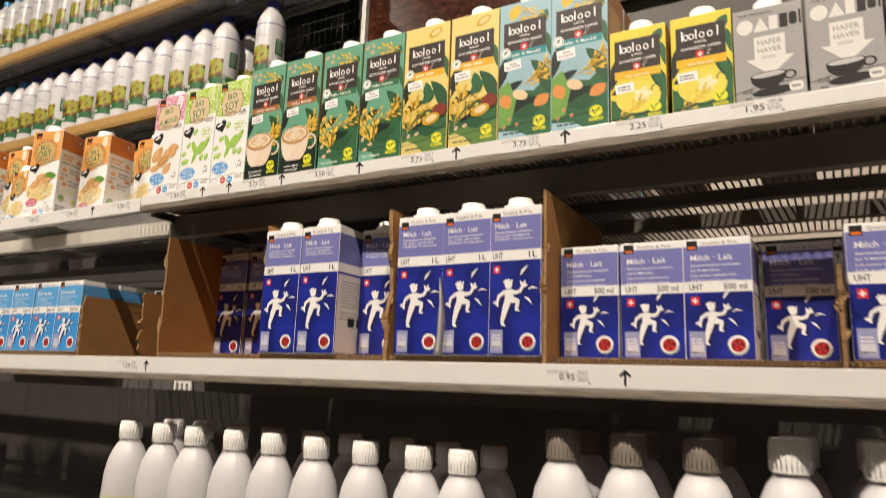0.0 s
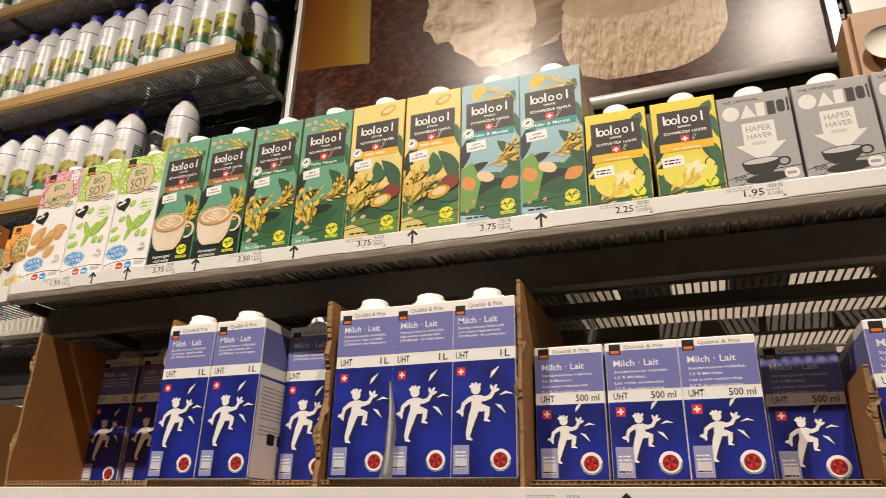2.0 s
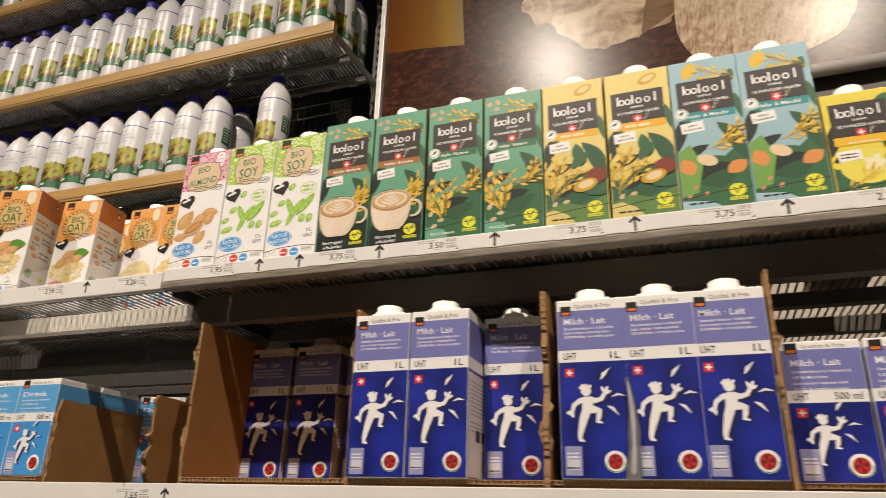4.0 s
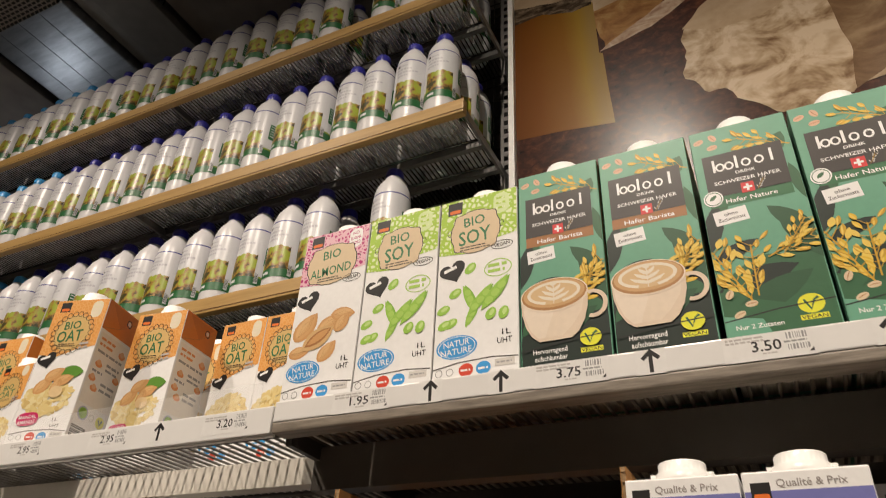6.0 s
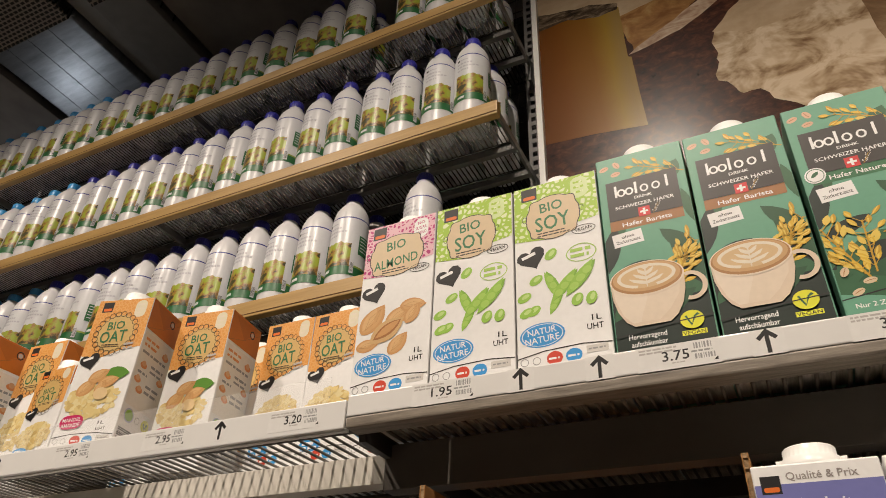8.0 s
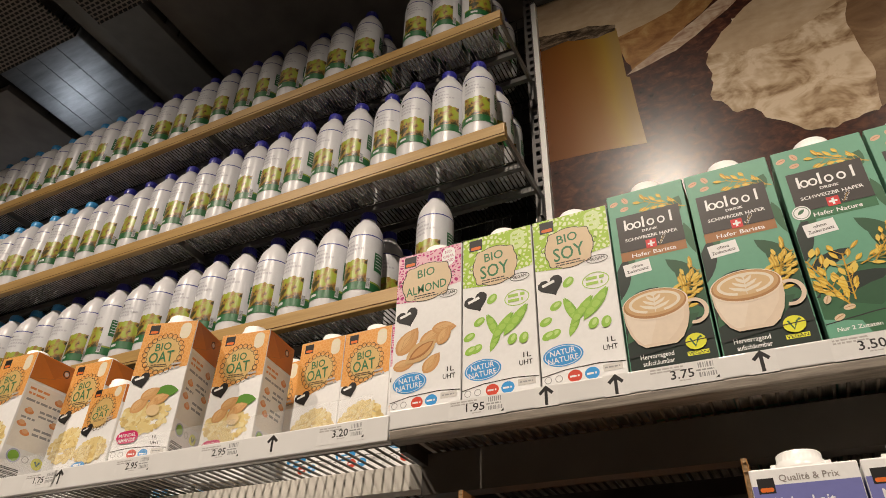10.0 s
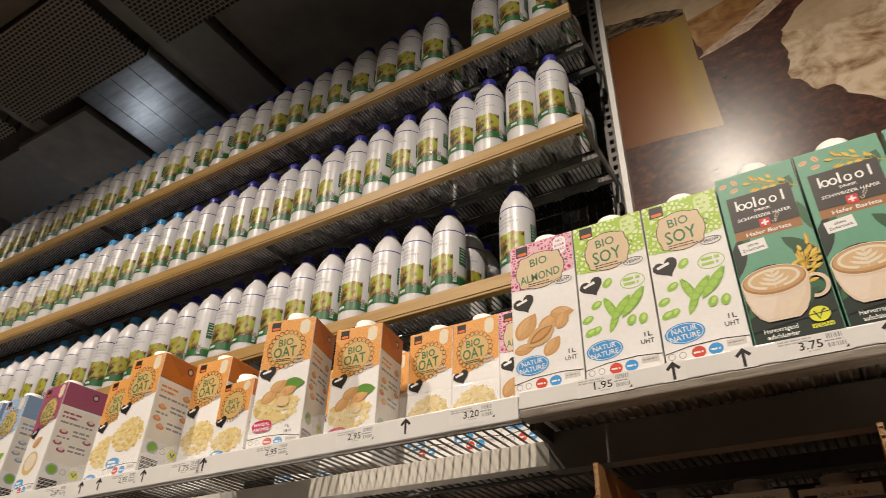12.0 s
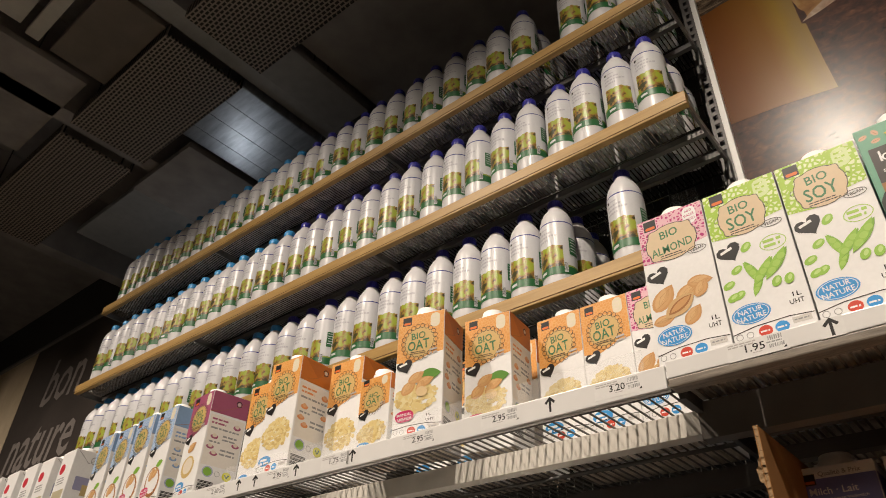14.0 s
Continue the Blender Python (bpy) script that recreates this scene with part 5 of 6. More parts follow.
        # fold line of the seam near the foot
        p.stroke([(0.0, 0.085 * h), (0.5 * w, 0.112 * h), (w, 0.125 * h)], [0.0005] * 3, BLACK)
    return art


def oat_carton(ground, band, text, kind, label, w=0.0695, h=0.1965):
    return carton(w, 0.068, h, ground, hafer(ground, band, text, kind), label, "oat drink cartons", cap_y=-0.012, cap_h=0.012, lift=0.12)


BROWN_BAND = ink(0.33, 0.14, 0.04)
YEL = ink(0.72, 0.60, 0.20)
BLUEG = ink(0.30, 0.48, 0.55)
barista = oat_carton(MINT, BROWN_BAND, "Hafer Barista", "cup", "green oat drink carton printed with a cup of coffee")
nature = oat_carton(MINT, ink(0.03, 0.15, 0.06), "Hafer Nature", "nature", "green oat drink carton printed with golden oat ears")
cocoa = oat_carton(YEL, ink(0.72, 0.40, 0.02), "", "cocoa", "yellow oat drink carton printed with fruit and leaves")
mandel = oat_carton(BLUEG, ink(0.03, 0.26, 0.28), "Hafer & Mandel", "almond", "pale blue oat drink carton printed with almonds")
vanille = oat_carton(ink(0.74, 0.62, 0.06), ink(0.76, 0.46, 0.02), "", "vanilla", "small yellow oat drink carton with dark leaves", 0.063, 0.126)
stand(barista, [(-0.7535, F, 0), (-0.682, F, 0), (-0.7535, 0.87, 0), (-0.682, 0.87, 0), (-0.7535, 0.943, 0), (-0.682, 0.943, 0), (-0.7535, 1.016, 0), (-0.682, 1.016, 0), (-0.7535, 1.089, 0), (-0.682, 1.089, 0), (-0.7535, 1.162, 0), (-0.682, 1.162, 0), (-0.7535, 1.235, 0), (-0.682, 1.235, 0)], Z1, 0.068)
stand(nature, [(-0.6085, F, 0), (-0.5365, F, 0), (-0.6085, 0.87, 0), (-0.5365, 0.87, 0), (-0.6085, 0.943, 0), (-0.5365, 0.943, 0), (-0.6085, 1.016, 0), (-0.5365, 1.016, 0), (-0.6085, 1.089, 0), (-0.5365, 1.089, 0), (-0.6085, 1.162, 0), (-0.5365, 1.162, 0), (-0.6085, 1.235, 0), (-0.5365, 1.235, 0)], Z1, 0.068)
stand(cocoa, [(-0.4655, F, 0), (-0.3935, F, 0), (-0.4655, 0.87, 0), (-0.3935, 0.87, 0), (-0.4655, 0.943, 0), (-0.3935, 0.943, 0), (-0.4655, 1.016, 0), (-0.3935, 1.016, 0), (-0.4655, 1.089, 0), (-0.3935, 1.089, 0), (-0.4655, 1.162, 0), (-0.3935, 1.162, 0), (-0.4655, 1.235, 0), (-0.3935, 1.235, 0)], Z1, 0.068)
stand(mandel, [(-0.323, F, 0), (-0.2535, F, 0), (-0.323, 0.87, 0), (-0.2535, 0.87, 0), (-0.323, 0.943, 0), (-0.2535, 0.943, 0), (-0.323, 1.016, 0), (-0.323, 1.089, 0), (-0.323, 1.162, 0), (-0.323, 1.235, 0)], Z1, 0.068)
stand(vanille, [(-0.1855, F, 0), (-0.1175, F, 0), (-0.1855, 0.87, 0), (-0.1175, 0.87, 0), (-0.1855, 0.943, 0), (-0.1175, 0.943, 0), (-0.1855, 1.016, 0)], Z1, 0.068)


def grey_art(p):
    w, h = p.w, p.h
    p.wrap(0.001, h - 0.001, ink(0.34, 0.34, 0.34))
    pale = ink(0.72, 0.71, 0.68)
    p.text(0.08 * w, 0.93 * h, 0.028 * h, "THE ORIGINAL", BLACK, 0.5 * w, center=False)
    p.ell(0.18 * w, 0.83 * h, 0.12 * w, 0.07 * h, pale)
    p.poly([(0.30 * w, 0.77 * h), (0.52 * w, 0.77 * h), (0.41 * w, 0.90 * h)], pale)
    p.rect(0.53 * w, 0.65 * w, 0.77 * h, 0.90 * h, pale)
    p.rect(0.68 * w, 0.79 * w, 0.77 * h, 0.90 * h, BLACK)
    p.round_rect(0.81 * w, 0.92 * w, 0.78 * h, 0.90 * h, 0.003, BLACK)
    p.rect(0.945 * w, 0.975 * w, 0.78 * h, 0.91 * h, BLACK)
    p.poly([(0.30 * w, 0.72 * h), (0.74 * w, 0.72 * h), (0.74 * w, 0.50 * h), (0.86 * w, 0.50 * h), (0.52 * w, 0.30 * h), (0.18 * w, 0.50 * h), (0.30 * w, 0.50 * h)], pale)
    p.text(0.52 * w, 0.635 * h, 0.055 * h, "HAFER", GREYINK, 0.34 * w)
    p.text(0.52 * w, 0.56 * h, 0.055 * h, "HAVER", GREYINK, 0.34 * w)
    p.bars(0.40 * w, 0.66 * w, 0.49 * h, 0.035 * h, 1, 1, ink(0.55, 0.55, 0.54), 2)
    cu, cv = 0.46 * w, 0.30 * h
    p.ell(cu + 0.08 * w, cv - 0.17 * h, 0.30 * w, 0.05 * h, BLACK, 4)
    p.poly([(cu - 0.24 * w, cv), (cu + 0.28 * w, cv + 0.03 * h), (cu + 0.26 * w, cv - 0.05 * h), (cu + 0.15 * w, cv - 0.12 * h), (cu - 0.10 * w, cv - 0.13 * h), (cu - 0.21 * w, cv - 0.07 * h)], BLACK)
    p.ell(cu + 0.02 * w, cv + 0.012 * h, 0.26 * w, 0.038 * h, BLACK, 3)
    p.ell(cu + 0.02 * w, cv + 0.014 * h, 0.235 * w, 0.028 * h, ink(0.5, 0.5, 0.5), 3)
    p.ring(cu + 0.32 * w, cv - 0.02 * h, 0.09 * w, 0.05 * h, 0.03 * w, BLACK)
    p.text(0.10 * w, 0.13 * h, 0.05 * h, "500", BLACK, 0.16 * w, center=False)
    p.text(0.14 * w, 0.06 * h, 0.05 * h, "ml", BLACK, 0.09 * w, center=False)
    p.round_rect(0.76 * w, 0.95 * w, 0.10 * h, 0.20 * h, 0.004, pale)
    p.bars(0.79 * w, 0.92 * w, 0.135 * h, 0.03 * h, 1, 1, GREYINK, 3)
    p.stroke([(0.0, 0.15 * h), (0.35 * w, 0.20 * h), (w, 0.22 * h)], [0.0005] * 3, BLACK)


grey = carton(0.066, 0.066, 0.1185, ink(0.34, 0.34, 0.34), grey_art, "grey oat drink carton printed with a black cup", "grey oat cartons", cap_y=-0.008, cap_h=0.014, lift=0.15)
stand(grey, [(-0.052, F, 0), (0.0165, F, 0), (0.085, F, 0), (-0.052, 0.87, 0), (0.0165, 0.87, 0), (0.085, 0.87, 0), (-0.052, 0.943, 0), (0.0165, 0.943, 0), (0.085, 0.943, 0), (-0.052, 1.016, 0)], Z1, 0.066)

box_ob = thing("paper_bag", "tall brown paper bag with a pale round mark beside grey cartons", "bag", at=(0.175, 0.985, Z1))
bm = bmesh.new()
fs = add_box(bm, -0.10, 0.10, -0.04, 0.09, 0, 0.33)
for v_ in bm.verts:
    if v_.co.z > 0.1:
        v_.co.x *= 0.86
        v_.co.y = 0.02 + (v_.co.y - 0.02) * 0.5
bmesh.ops.bevel(bm, geom=list(bm.edges), offset=0.008, segments=3, affect="EDGES")
part("body", bm, node_mat("brown_paper", (0.25, 0.12, 0.045), 0.5, var=0.2, scale=30, bump=0.05), box_ob)
bm = bmesh.new()
lathe(bm, [(0.0, 0.0), (0.026, 0.0), (0.026, 0.001)], 20)
dot = part("round_mark", bm, ink(0.72, 0.68, 0.6), box_ob)
dot.matrix_basis = pose(-0.05, -0.028, 0.26, 84, 0, 0)

# ---- soya, almond and oat cartons ----
LIME = pattern_ink("lime_net_print", (0.72, 0.80, 0.50), (0.36, 0.56, 0.05), 190, 0.16)
PINK = pattern_ink("pink_net_print", (0.45, 0.02, 0.16), (0.74, 0.45, 0.52), 230, 0.14)
ORANGE_NET = pattern_ink("orange_net_print", (0.70, 0.31, 0.065), (0.74, 0.38, 0.12), 240, 0.10)
ORANGE = ink(0.56, 0.17, 0.025)
SKYN = pattern_ink("pale_blue_net_print", (0.24, 0.38, 0.62), (0.45, 0.56, 0.72), 210, 0.1)
SKYS = ink(0.26, 0.40, 0.62)
MAUVE = ink(0.36, 0.09, 0.17)
PODG, POD2 = ink(0.22, 0.44, 0.05), ink(0.38, 0.60, 0.11)
POD3, POD4 = ink(0.30, 0.54, 0.07), ink(0.52, 0.70, 0.24)
BADGE = ink(0.04, 0.30, 0.68)
NAMEG = ink(0.03, 0.17, 0.07)
LACE = ink(0.06, 0.04, 0.02)
OATS3 = ink(0.78, 0.67, 0.36)
OATS, OATS2 = ink(0.74, 0.59, 0.26), ink(0.62, 0.45, 0.17)


def heart(p, u, v, s, mat):
    pts = []
    for i in range(20):
        a = 2 * math.pi * i / 20
        pts.append((u + s * 0.062 * 16 * math.sin(a) ** 3, v + s * 0.062 * (13 * math.cos(a) - 5 * math.cos(2 * a) - 2 * math.cos(3 * a) - math.cos(4 * a))))
    p.poly(turn(pts, 18, (u, v)), mat)


def cloud(p, u, v, a, b, mat, line):
    for k, m in ((1.035, line), (1.0, mat)):
        pts = []
        for i in range(40):
            t_ = 2 * math.pi * i / 40
            r = (1 + 0.045 * math.cos(8 * t_)) * k
            c, s_ = math.cos(t_), math.sin(t_)
            pts.append((u + a * r * math.copysign(abs(c) ** 0.62, c), v + b * r * math.copysign(abs(s_) ** 0.62, s_)))
        p.poly(pts, m)
    for sgn in (-1, 1):
        p.ring(u + sgn * a * 1.12, v + b * 0.1, a * 0.10, b * 0.16, a * 0.025, line, 0, 300, 12)


def pod(p, u, v, l, rot):
    p.leaf(u, v, l, l * 0.27, rot, PODG)
    p.leaf(u, v, l, l * 0.22, rot + 3, POD3)
    for i in range(3):
        q = radians(rot)
        b = l * (0.28 + 0.22 * i)
        p.ell(u + b * math.cos(q), v + b * math.sin(q), l * 0.10, l * 0.085, POD2, rot, 12)


def almond(p, u, v, l, rot):
    q = radians(rot)
    prof = [(0.0, 0.0), (0.06, 0.13), (0.18, 0.23), (0.34, 0.29), (0.52, 0.29), (0.70, 0.235), (0.86, 0.13), (1.0, 0.0)]
    for k, tone in ((1.0, ALMOND), (0.74, ink(0.64, 0.365, 0.15))):
        pts = [(a, -b * k) for a, b in prof] + [(a, b * k) for a, b in prof[-2:0:-1]]
        pts = [(0.5 + (a - 0.5) * (0.4 + 0.6 * k), b + 0.05 * (1 - k)) for a, b in pts]
        p.poly([(u + l * (a * math.cos(q) - b * math.sin(q)), v + l * (a * math.sin(q) + b * math.cos(q))) for a, b in pts], tone)
    p.leaf(u + l * 0.12 * math.cos(q + 0.5), v + l * 0.12 * math.sin(q + 0.5), l * 0.72, l * 0.26, rot + 6, ALMOND3)
    for k in (-0.12, 0.0, 0.12):
        p.stroke([(u + l * 0.15 * math.cos(q), v + l * 0.15 * math.sin(q)), (u + l * 0.5 * math.cos(q) - l * k * math.sin(q), v + l * 0.5 * math.sin(q) + l * k * math.cos(q)), (u + l * 0.85 * math.cos(q), v + l * 0.85 * math.sin(q))], [l * 0.005] * 3, ink(0.52, 0.27, 0.10))


def oat_pile(p, u, v, a, b, n, seed):
    rnd = random.Random(seed)
    for i in range(n):
        r, t_ = math.sqrt(rnd.random()), rnd.uniform(0, 2 * math.pi)
        p.ell(u + a * r * math.cos(t_), v + b * r * math.sin(t_), 0.0040, 0.0027, (OATS, OATS3, OATS, OATS2)[rnd.randrange(4)], rnd.uniform(0, 180), 8)


def bio(net, side_mat, lines, kind, size_text):
    """Artwork of the organic plant drinks: a patterned head, a name in a cartouche and fruit on white."""
    def art(p):
        w, h = p.w, p.h
        small = h < 0.17
        cut = 0.73 if kind in ("soy", "almond") else 0.60 if small else 0.655
        p.poly([(0.0006, h - 0.0006), (0.0006, (cut - 0.03) * h), (0.35 * w, (cut - 0.045) * h), (0.7 * w, (cut + 0.005) * h), (w - 0.0006, (cut + 0.02) * h), (w - 0.0006, h - 0.0006)], net)
        p.side = "r"
        d = p.d
        if kind in ("soy", "almond"):
            p.bars(0.1 * d, 0.8 * d, 0.5 * h, 0.0014, 10, 0.005, GREYINK, 4)
            p.barcode(0.2 * d, 0.8 * d, 0.05 * h, 0.18 * h, BLACK)
        else:
            p.rect(0.0006, d - 0.0006, 0.80 * h, h - 0.0006, side_mat)
            p.poly([(0.0006, 0.80 * h), (0.30 * d, 0.80 * h), (0.0006, 0.86 * h)], side_mat)
            p.poly([(0.12 * d, 0.985 * h), (0.90 * d, 0.985 * h), (0.5 * d, 0.86 * h)], ink(0.47, 0.14, 0.022) if side_mat is ORANGE else side_mat)
            p.ring(0.72 * d, 0.93 * h, 0.08 * d, 0.08 * d, 0.02 * d, BLACK)
            p.ell(0.72 * d, 0.93 * h, 0.045 * d, 0.045 * d, ink(0.6, 0.55, 0.5))
            p.stroke([(0.0006, 0.80 * h), (0.5 * d, 0.86 * h), (d, 0.97 * h)], [0.0003] * 3, ALMOND2)
            tone = ink(0.72, 0.28, 0.10) if side_mat is ORANGE else side_mat
            p.rect(0.04 * d, 0.96 * d, 0.30 * h, 0.78 * h, ink(0.80, 0.76, 0.70))
            p.bars(0.10 * d, 0.55 * d, 0.735 * h, 0.016 * h, 2, 0.035 * h, tone, 3)
            p.bars(0.10 * d, 0.9 * d, 0.655 * h, 0.016 * h, 1, 0.03 * h, GREYINK, 8)
            p.bars(0.12 * d, 0.45 * d, 0.525 * h, 0.016 * h, 1, 0.03 * h, GREYINK, 9)
            p.bars(0.45 * d, 0.9 * d, 0.60 * h, 0.016 * h, 2, 0.035 * h, GREYINK, 10)
            p.bars(0.45 * d, 0.9 * d, 0.46 * h, 0.018 * h, 2, 0.04 * h, GREYINK, 11)
            for a, b in ((0.24, 0.585), (0.78, 0.71), (0.82, 0.54), (0.30, 0.42), (0.18, 0.48)):
                p.ell(a * d, b * h, 0.10 * d, 0.022 * h, tone)
                p.ell(a * d, (b + 0.012) * h, 0.06 * d, 0.018 * h, ink(0.74, 0.42, 0.22) if side_mat is ORANGE else OFF)
            p.ell(0.25 * d, 0.24 * h, 0.14 * d, 0.14 * d, ink(0.42, 0.46, 0.62))
            p.ell(0.25 * d, 0.24 * h, 0.11 * d, 0.11 * d, PODG)
            p.ell(0.75 * d, 0.23 * h, 0.12 * d, 0.12 * d, VEGAN_Y)
            p.stroke([(0.70 * d, 0.245 * h), (0.75 * d, 0.215 * h), (0.80 * d, 0.25 * h)], [0.02 * d] * 3, LEAFG)
            p.ring(0.5 * d, 0.235 * h, 0.07 * d, 0.07 * d, 0.012 * d, GREYINK)
            for i in range(12):
                p.rect(0.06 * d, 0.45 * d, (0.02 + 0.011 * i) * h, (0.02 + 0.011 * i + (0.008 if i % 3 else 0.004)) * h, BLACK)
            for i in range(3):
                p.ring((0.60 + 0.12 * i) * d, 0.09 * h, 0.055 * d, 0.02 * h, 0.012 * d, BLACK, n=10)
        p.side = "f"
        p.logo(0.10 * w, 0.915 * h, 0.19 * w)
        p.round_rect(0.70 * w, 0.90 * w, 0.87 * h, 0.985 * h, 0.006, WHITE if kind == "almond" else ink(0.72, 0.66, 0.5) if kind not in ("soy",) else ink(0.62, 0.74, 0.36))
        if kind == "almond":
            for i, t_ in enumerate(("NO", "SUGAR", "ADDED")):
                p.text(0.80 * w, (0.95 - 0.03 * i) * h, 0.018 * h, t_, ink(0.45, 0.02, 0.16), (0.1 if i == 0 else 0.16) * w, 6)
        else:
            p.bars(0.735 * w, 0.87 * w, 0.95 * h, 0.012 * h, 3, 0.028 * h, net if kind == "soy" else OFF, 6)
        cv = 0.80 if kind in ("soy", "almond") else 0.72 if small else 0.768
        if kind in ("soy", "almond"):
            cloud(p, 0.47 * w, cv * h, (0.30 if kind == "soy" else 0.36) * w, 0.112 * h, BEIGE, PANEL)
        else:
            p.ell(0.48 * w, cv * h, 0.33 * w, 0.33 * w, OATS2 if side_mat is not ORANGE else ink(0.62, 0.42, 0.16), n=26)
            for i in range(22):
                a = 2 * math.pi * i / 22
                p.ring(0.48 * w + 0.345 * w * math.cos(a), cv * h + 0.345 * w * math.sin(a), 0.052 * w, 0.052 * w, 0.010 * w, LACE, n=9)
        if kind in ("soy", "almond"):
            big = 0.080 * h if len(lines[1]) < 5 else 0.054 * h
            p.text(0.46 * w, (cv + 0.034) * h, 0.054 * h, lines[0], NAMEG, 0.27 * w, 4)
            p.text(0.47 * w, (cv - 0.064) * h, big, lines[1], NAMEG, (0.41 if len(lines[1]) < 5 else 0.62) * w, 4)
            p.bars(0.28 * w, 0.66 * w, (cv - 0.084) * h, 0.006 * h, 2, 0.014 * h, PANEL, 5)
            p.ring(0.81 * w, (cv - 0.105) * h, 0.135 * w, 0.023 * h, 0.008 * w, BLACK)
            p.text(0.81 * w, (cv - 0.112) * h, 0.018 * h, "VEGAN", BLACK, 0.19 * w, 6)
        else:
            p.text(0.46 * w, (cv + 0.026) * h, 0.056 * h, lines[0], NAMEG, 0.30 * w, 4)
            p.text(0.47 * w, (cv - 0.058) * h, 0.078 * h, lines[1], NAMEG, 0.46 * w, 4)
            p.bars(0.30 * w, 0.66 * w, (cv - 0.078) * h, 0.005 * h, 2, 0.013 * h, PANEL, 5)
            p.bars(0.70 * w, 0.90 * w, (cv - 0.085) * h, 0.014 * h, 2, 0.026 * h, ink(0.45, 0.42, 0.40), 8, 6)
        hv = 0.60 if kind in ("soy", "almond") else cv - 0.18
        heart(p, 0.20 * w, hv * h, 0.17 * w, BLACK)
        p.bars(0.09 * w, 0.31 * w, (hv - 0.002) * h, 0.016 * h, 1, 1, WHITE, 2, 18)
        if kind == "soy":
            p.ring(0.76 * w, 0.575 * h, 0.17 * w, 0.05 * h, 0.012 * w, POD2)
            p.bars(0.64 * w, 0.88 * w, 0.585 * h, 0.018 * h, 2, 0.032 * h, POD2, 3)
            pod(p, 0.38 * w, 0.27 * h, 0.40 * w, 68)
            pod(p, 0.50 * w, 0.34 * h, 0.46 * w, 108)
            pod(p, 0.40 * w, 0.335 * h, 0.50 * w, 52)
            pod(p, 0.56 * w, 0.35 * h, 0.56 * w, 52)
            for a, b in ((0.24, 0.47), (0.10, 0.385), (0.20, 0.305), (0.68, 0.325), (0.83, 0.32), (0.42, 0.60), (0.12, 0.30)):
                p.ell(a * w, b * h, 0.088 * w, 0.060 * w, POD3, 25 + 60 * a, 12)
                p.ell(a * w + 0.012 * w, b * h + 0.006 * h, 0.05 * w, 0.026 * w, POD4, 25 + 60 * a, 10)
        if kind == "almond":
            for a, b, l, r in ((0.08, 0.36, 0.50, 55), (0.40, 0.40, 0.42, 28), (0.58, 0.49, 0.36, -6), (0.48, 0.22, 0.36, 52), (0.02, 0.285, 0.32, 5), (0.68, 0.38, 0.32, 60)):
                almond(p, a * w, b * h, l * w, r)
            p.leaf(0.20 * w, 0.30 * h, 0.54 * w, 0.30 * w, 34, ink(0.62, 0.40, 0.18))
            p.leaf(0.25 * w, 0.315 * h, 0.44 * w, 0.17 * w, 34, ALMOND2)
            p.leaf(0.28 * w, 0.325 * h, 0.38 * w, 0.11 * w, 34, ALMOND)
        if kind == "oat":
            oat_pile(p, 0.5 * w, 0.35 * h if not small else 0.28 * h, 0.43 * w, 0.135 * h, 250, 5)
        if kind == "mandel":
            oat_pile(p, 0.47 * w, 0.315 * h, 0.42 * w, 0.12 * h, 210, 6)
            p.leaf(0.50 * w, 0.49 * h, 0.46 * w, 0.26 * w, 2, ink(0.10, 0.26, 0.03))
            for a, b, l, r in ((0.18, 0.345, 0.40, 50), (0.30, 0.44, 0.38, 35), (0.48, 0.415, 0.36, 20), (0.50, 0.345, 0.30, 70)):
                almond(p, a * w, b * h, l * w, r)
            p.ell(0.58 * w, 0.355 * h, 0.11 * w, 0.045 * h, ink(0.74, 0.55, 0.30), 60)
        if kind == "coco":
            p.ell(0.55 * w, 0.26 * h, 0.36 * w, 0.16 * h, ALMOND2, 20)
            p.ell(0.54 * w, 0.27 * h, 0.30 * w, 0.135 * h, WHITE, 20)
            almond(p, 0.38 * w, 0.27 * h, 0.42 * w, 70)
            almond(p, 0.50 * w, 0.30 * h, 0.34 * w, 50)
            p.leaf(0.55 * w, 0.42 * h, 0.34 * w, 0.2 * w, 20, PODG)
        if kind == "rice":
            p.ell(0.45 * w, 0.30 * h, 0.30 * w, 0.11 * h, OATS2)
            p.ell(0.45 * w, 0.31 * h, 0.22 * w, 0.08 * h, OFF)
            almond(p, 0.3 * w, 0.46 * h, 0.4 * w, 30)
        if kind in ("soy", "almond", "oat", "rice"):
            bv = 0.175 if not small else 0.15
            if kind in ("soy", "almond"):
                p.ell(0.28 * w, bv * h, 0.245 * w, 0.062 * h, BADGE, n=24)
                p.ell(0.28 * w, bv * h, 0.225 * w, 0.056 * h, WHITE, n=24)
                p.ell(0.28 * w, bv * h, 0.215 * w, 0.053 * h, BADGE, n=24)
                p.text(0.28 * w, (bv + 0.005) * h, 0.033 * h, "NATUR", WHITE, 0.31 * w, 4)
                p.text(0.28 * w, (bv - 0.037) * h, 0.033 * h, "NATURE", WHITE, 0.37 * w, 4)
                p.text(0.86 * w, 0.205 * h, 0.030 * h, "1L", BLACK, 0.10 * w)
                p.text(0.84 * w, 0.162 * h, 0.030 * h, "UHT", BLACK, 0.17 * w)
            else:
                p.ell(0.26 * w, 0.12 * h, 0.2 * w, 0.045 * h, BADGE)
                p.bars(0.12 * w, 0.40 * w, 0.12 * h, 0.02 * h, 2, 0.03 * h, WHITE, 2)
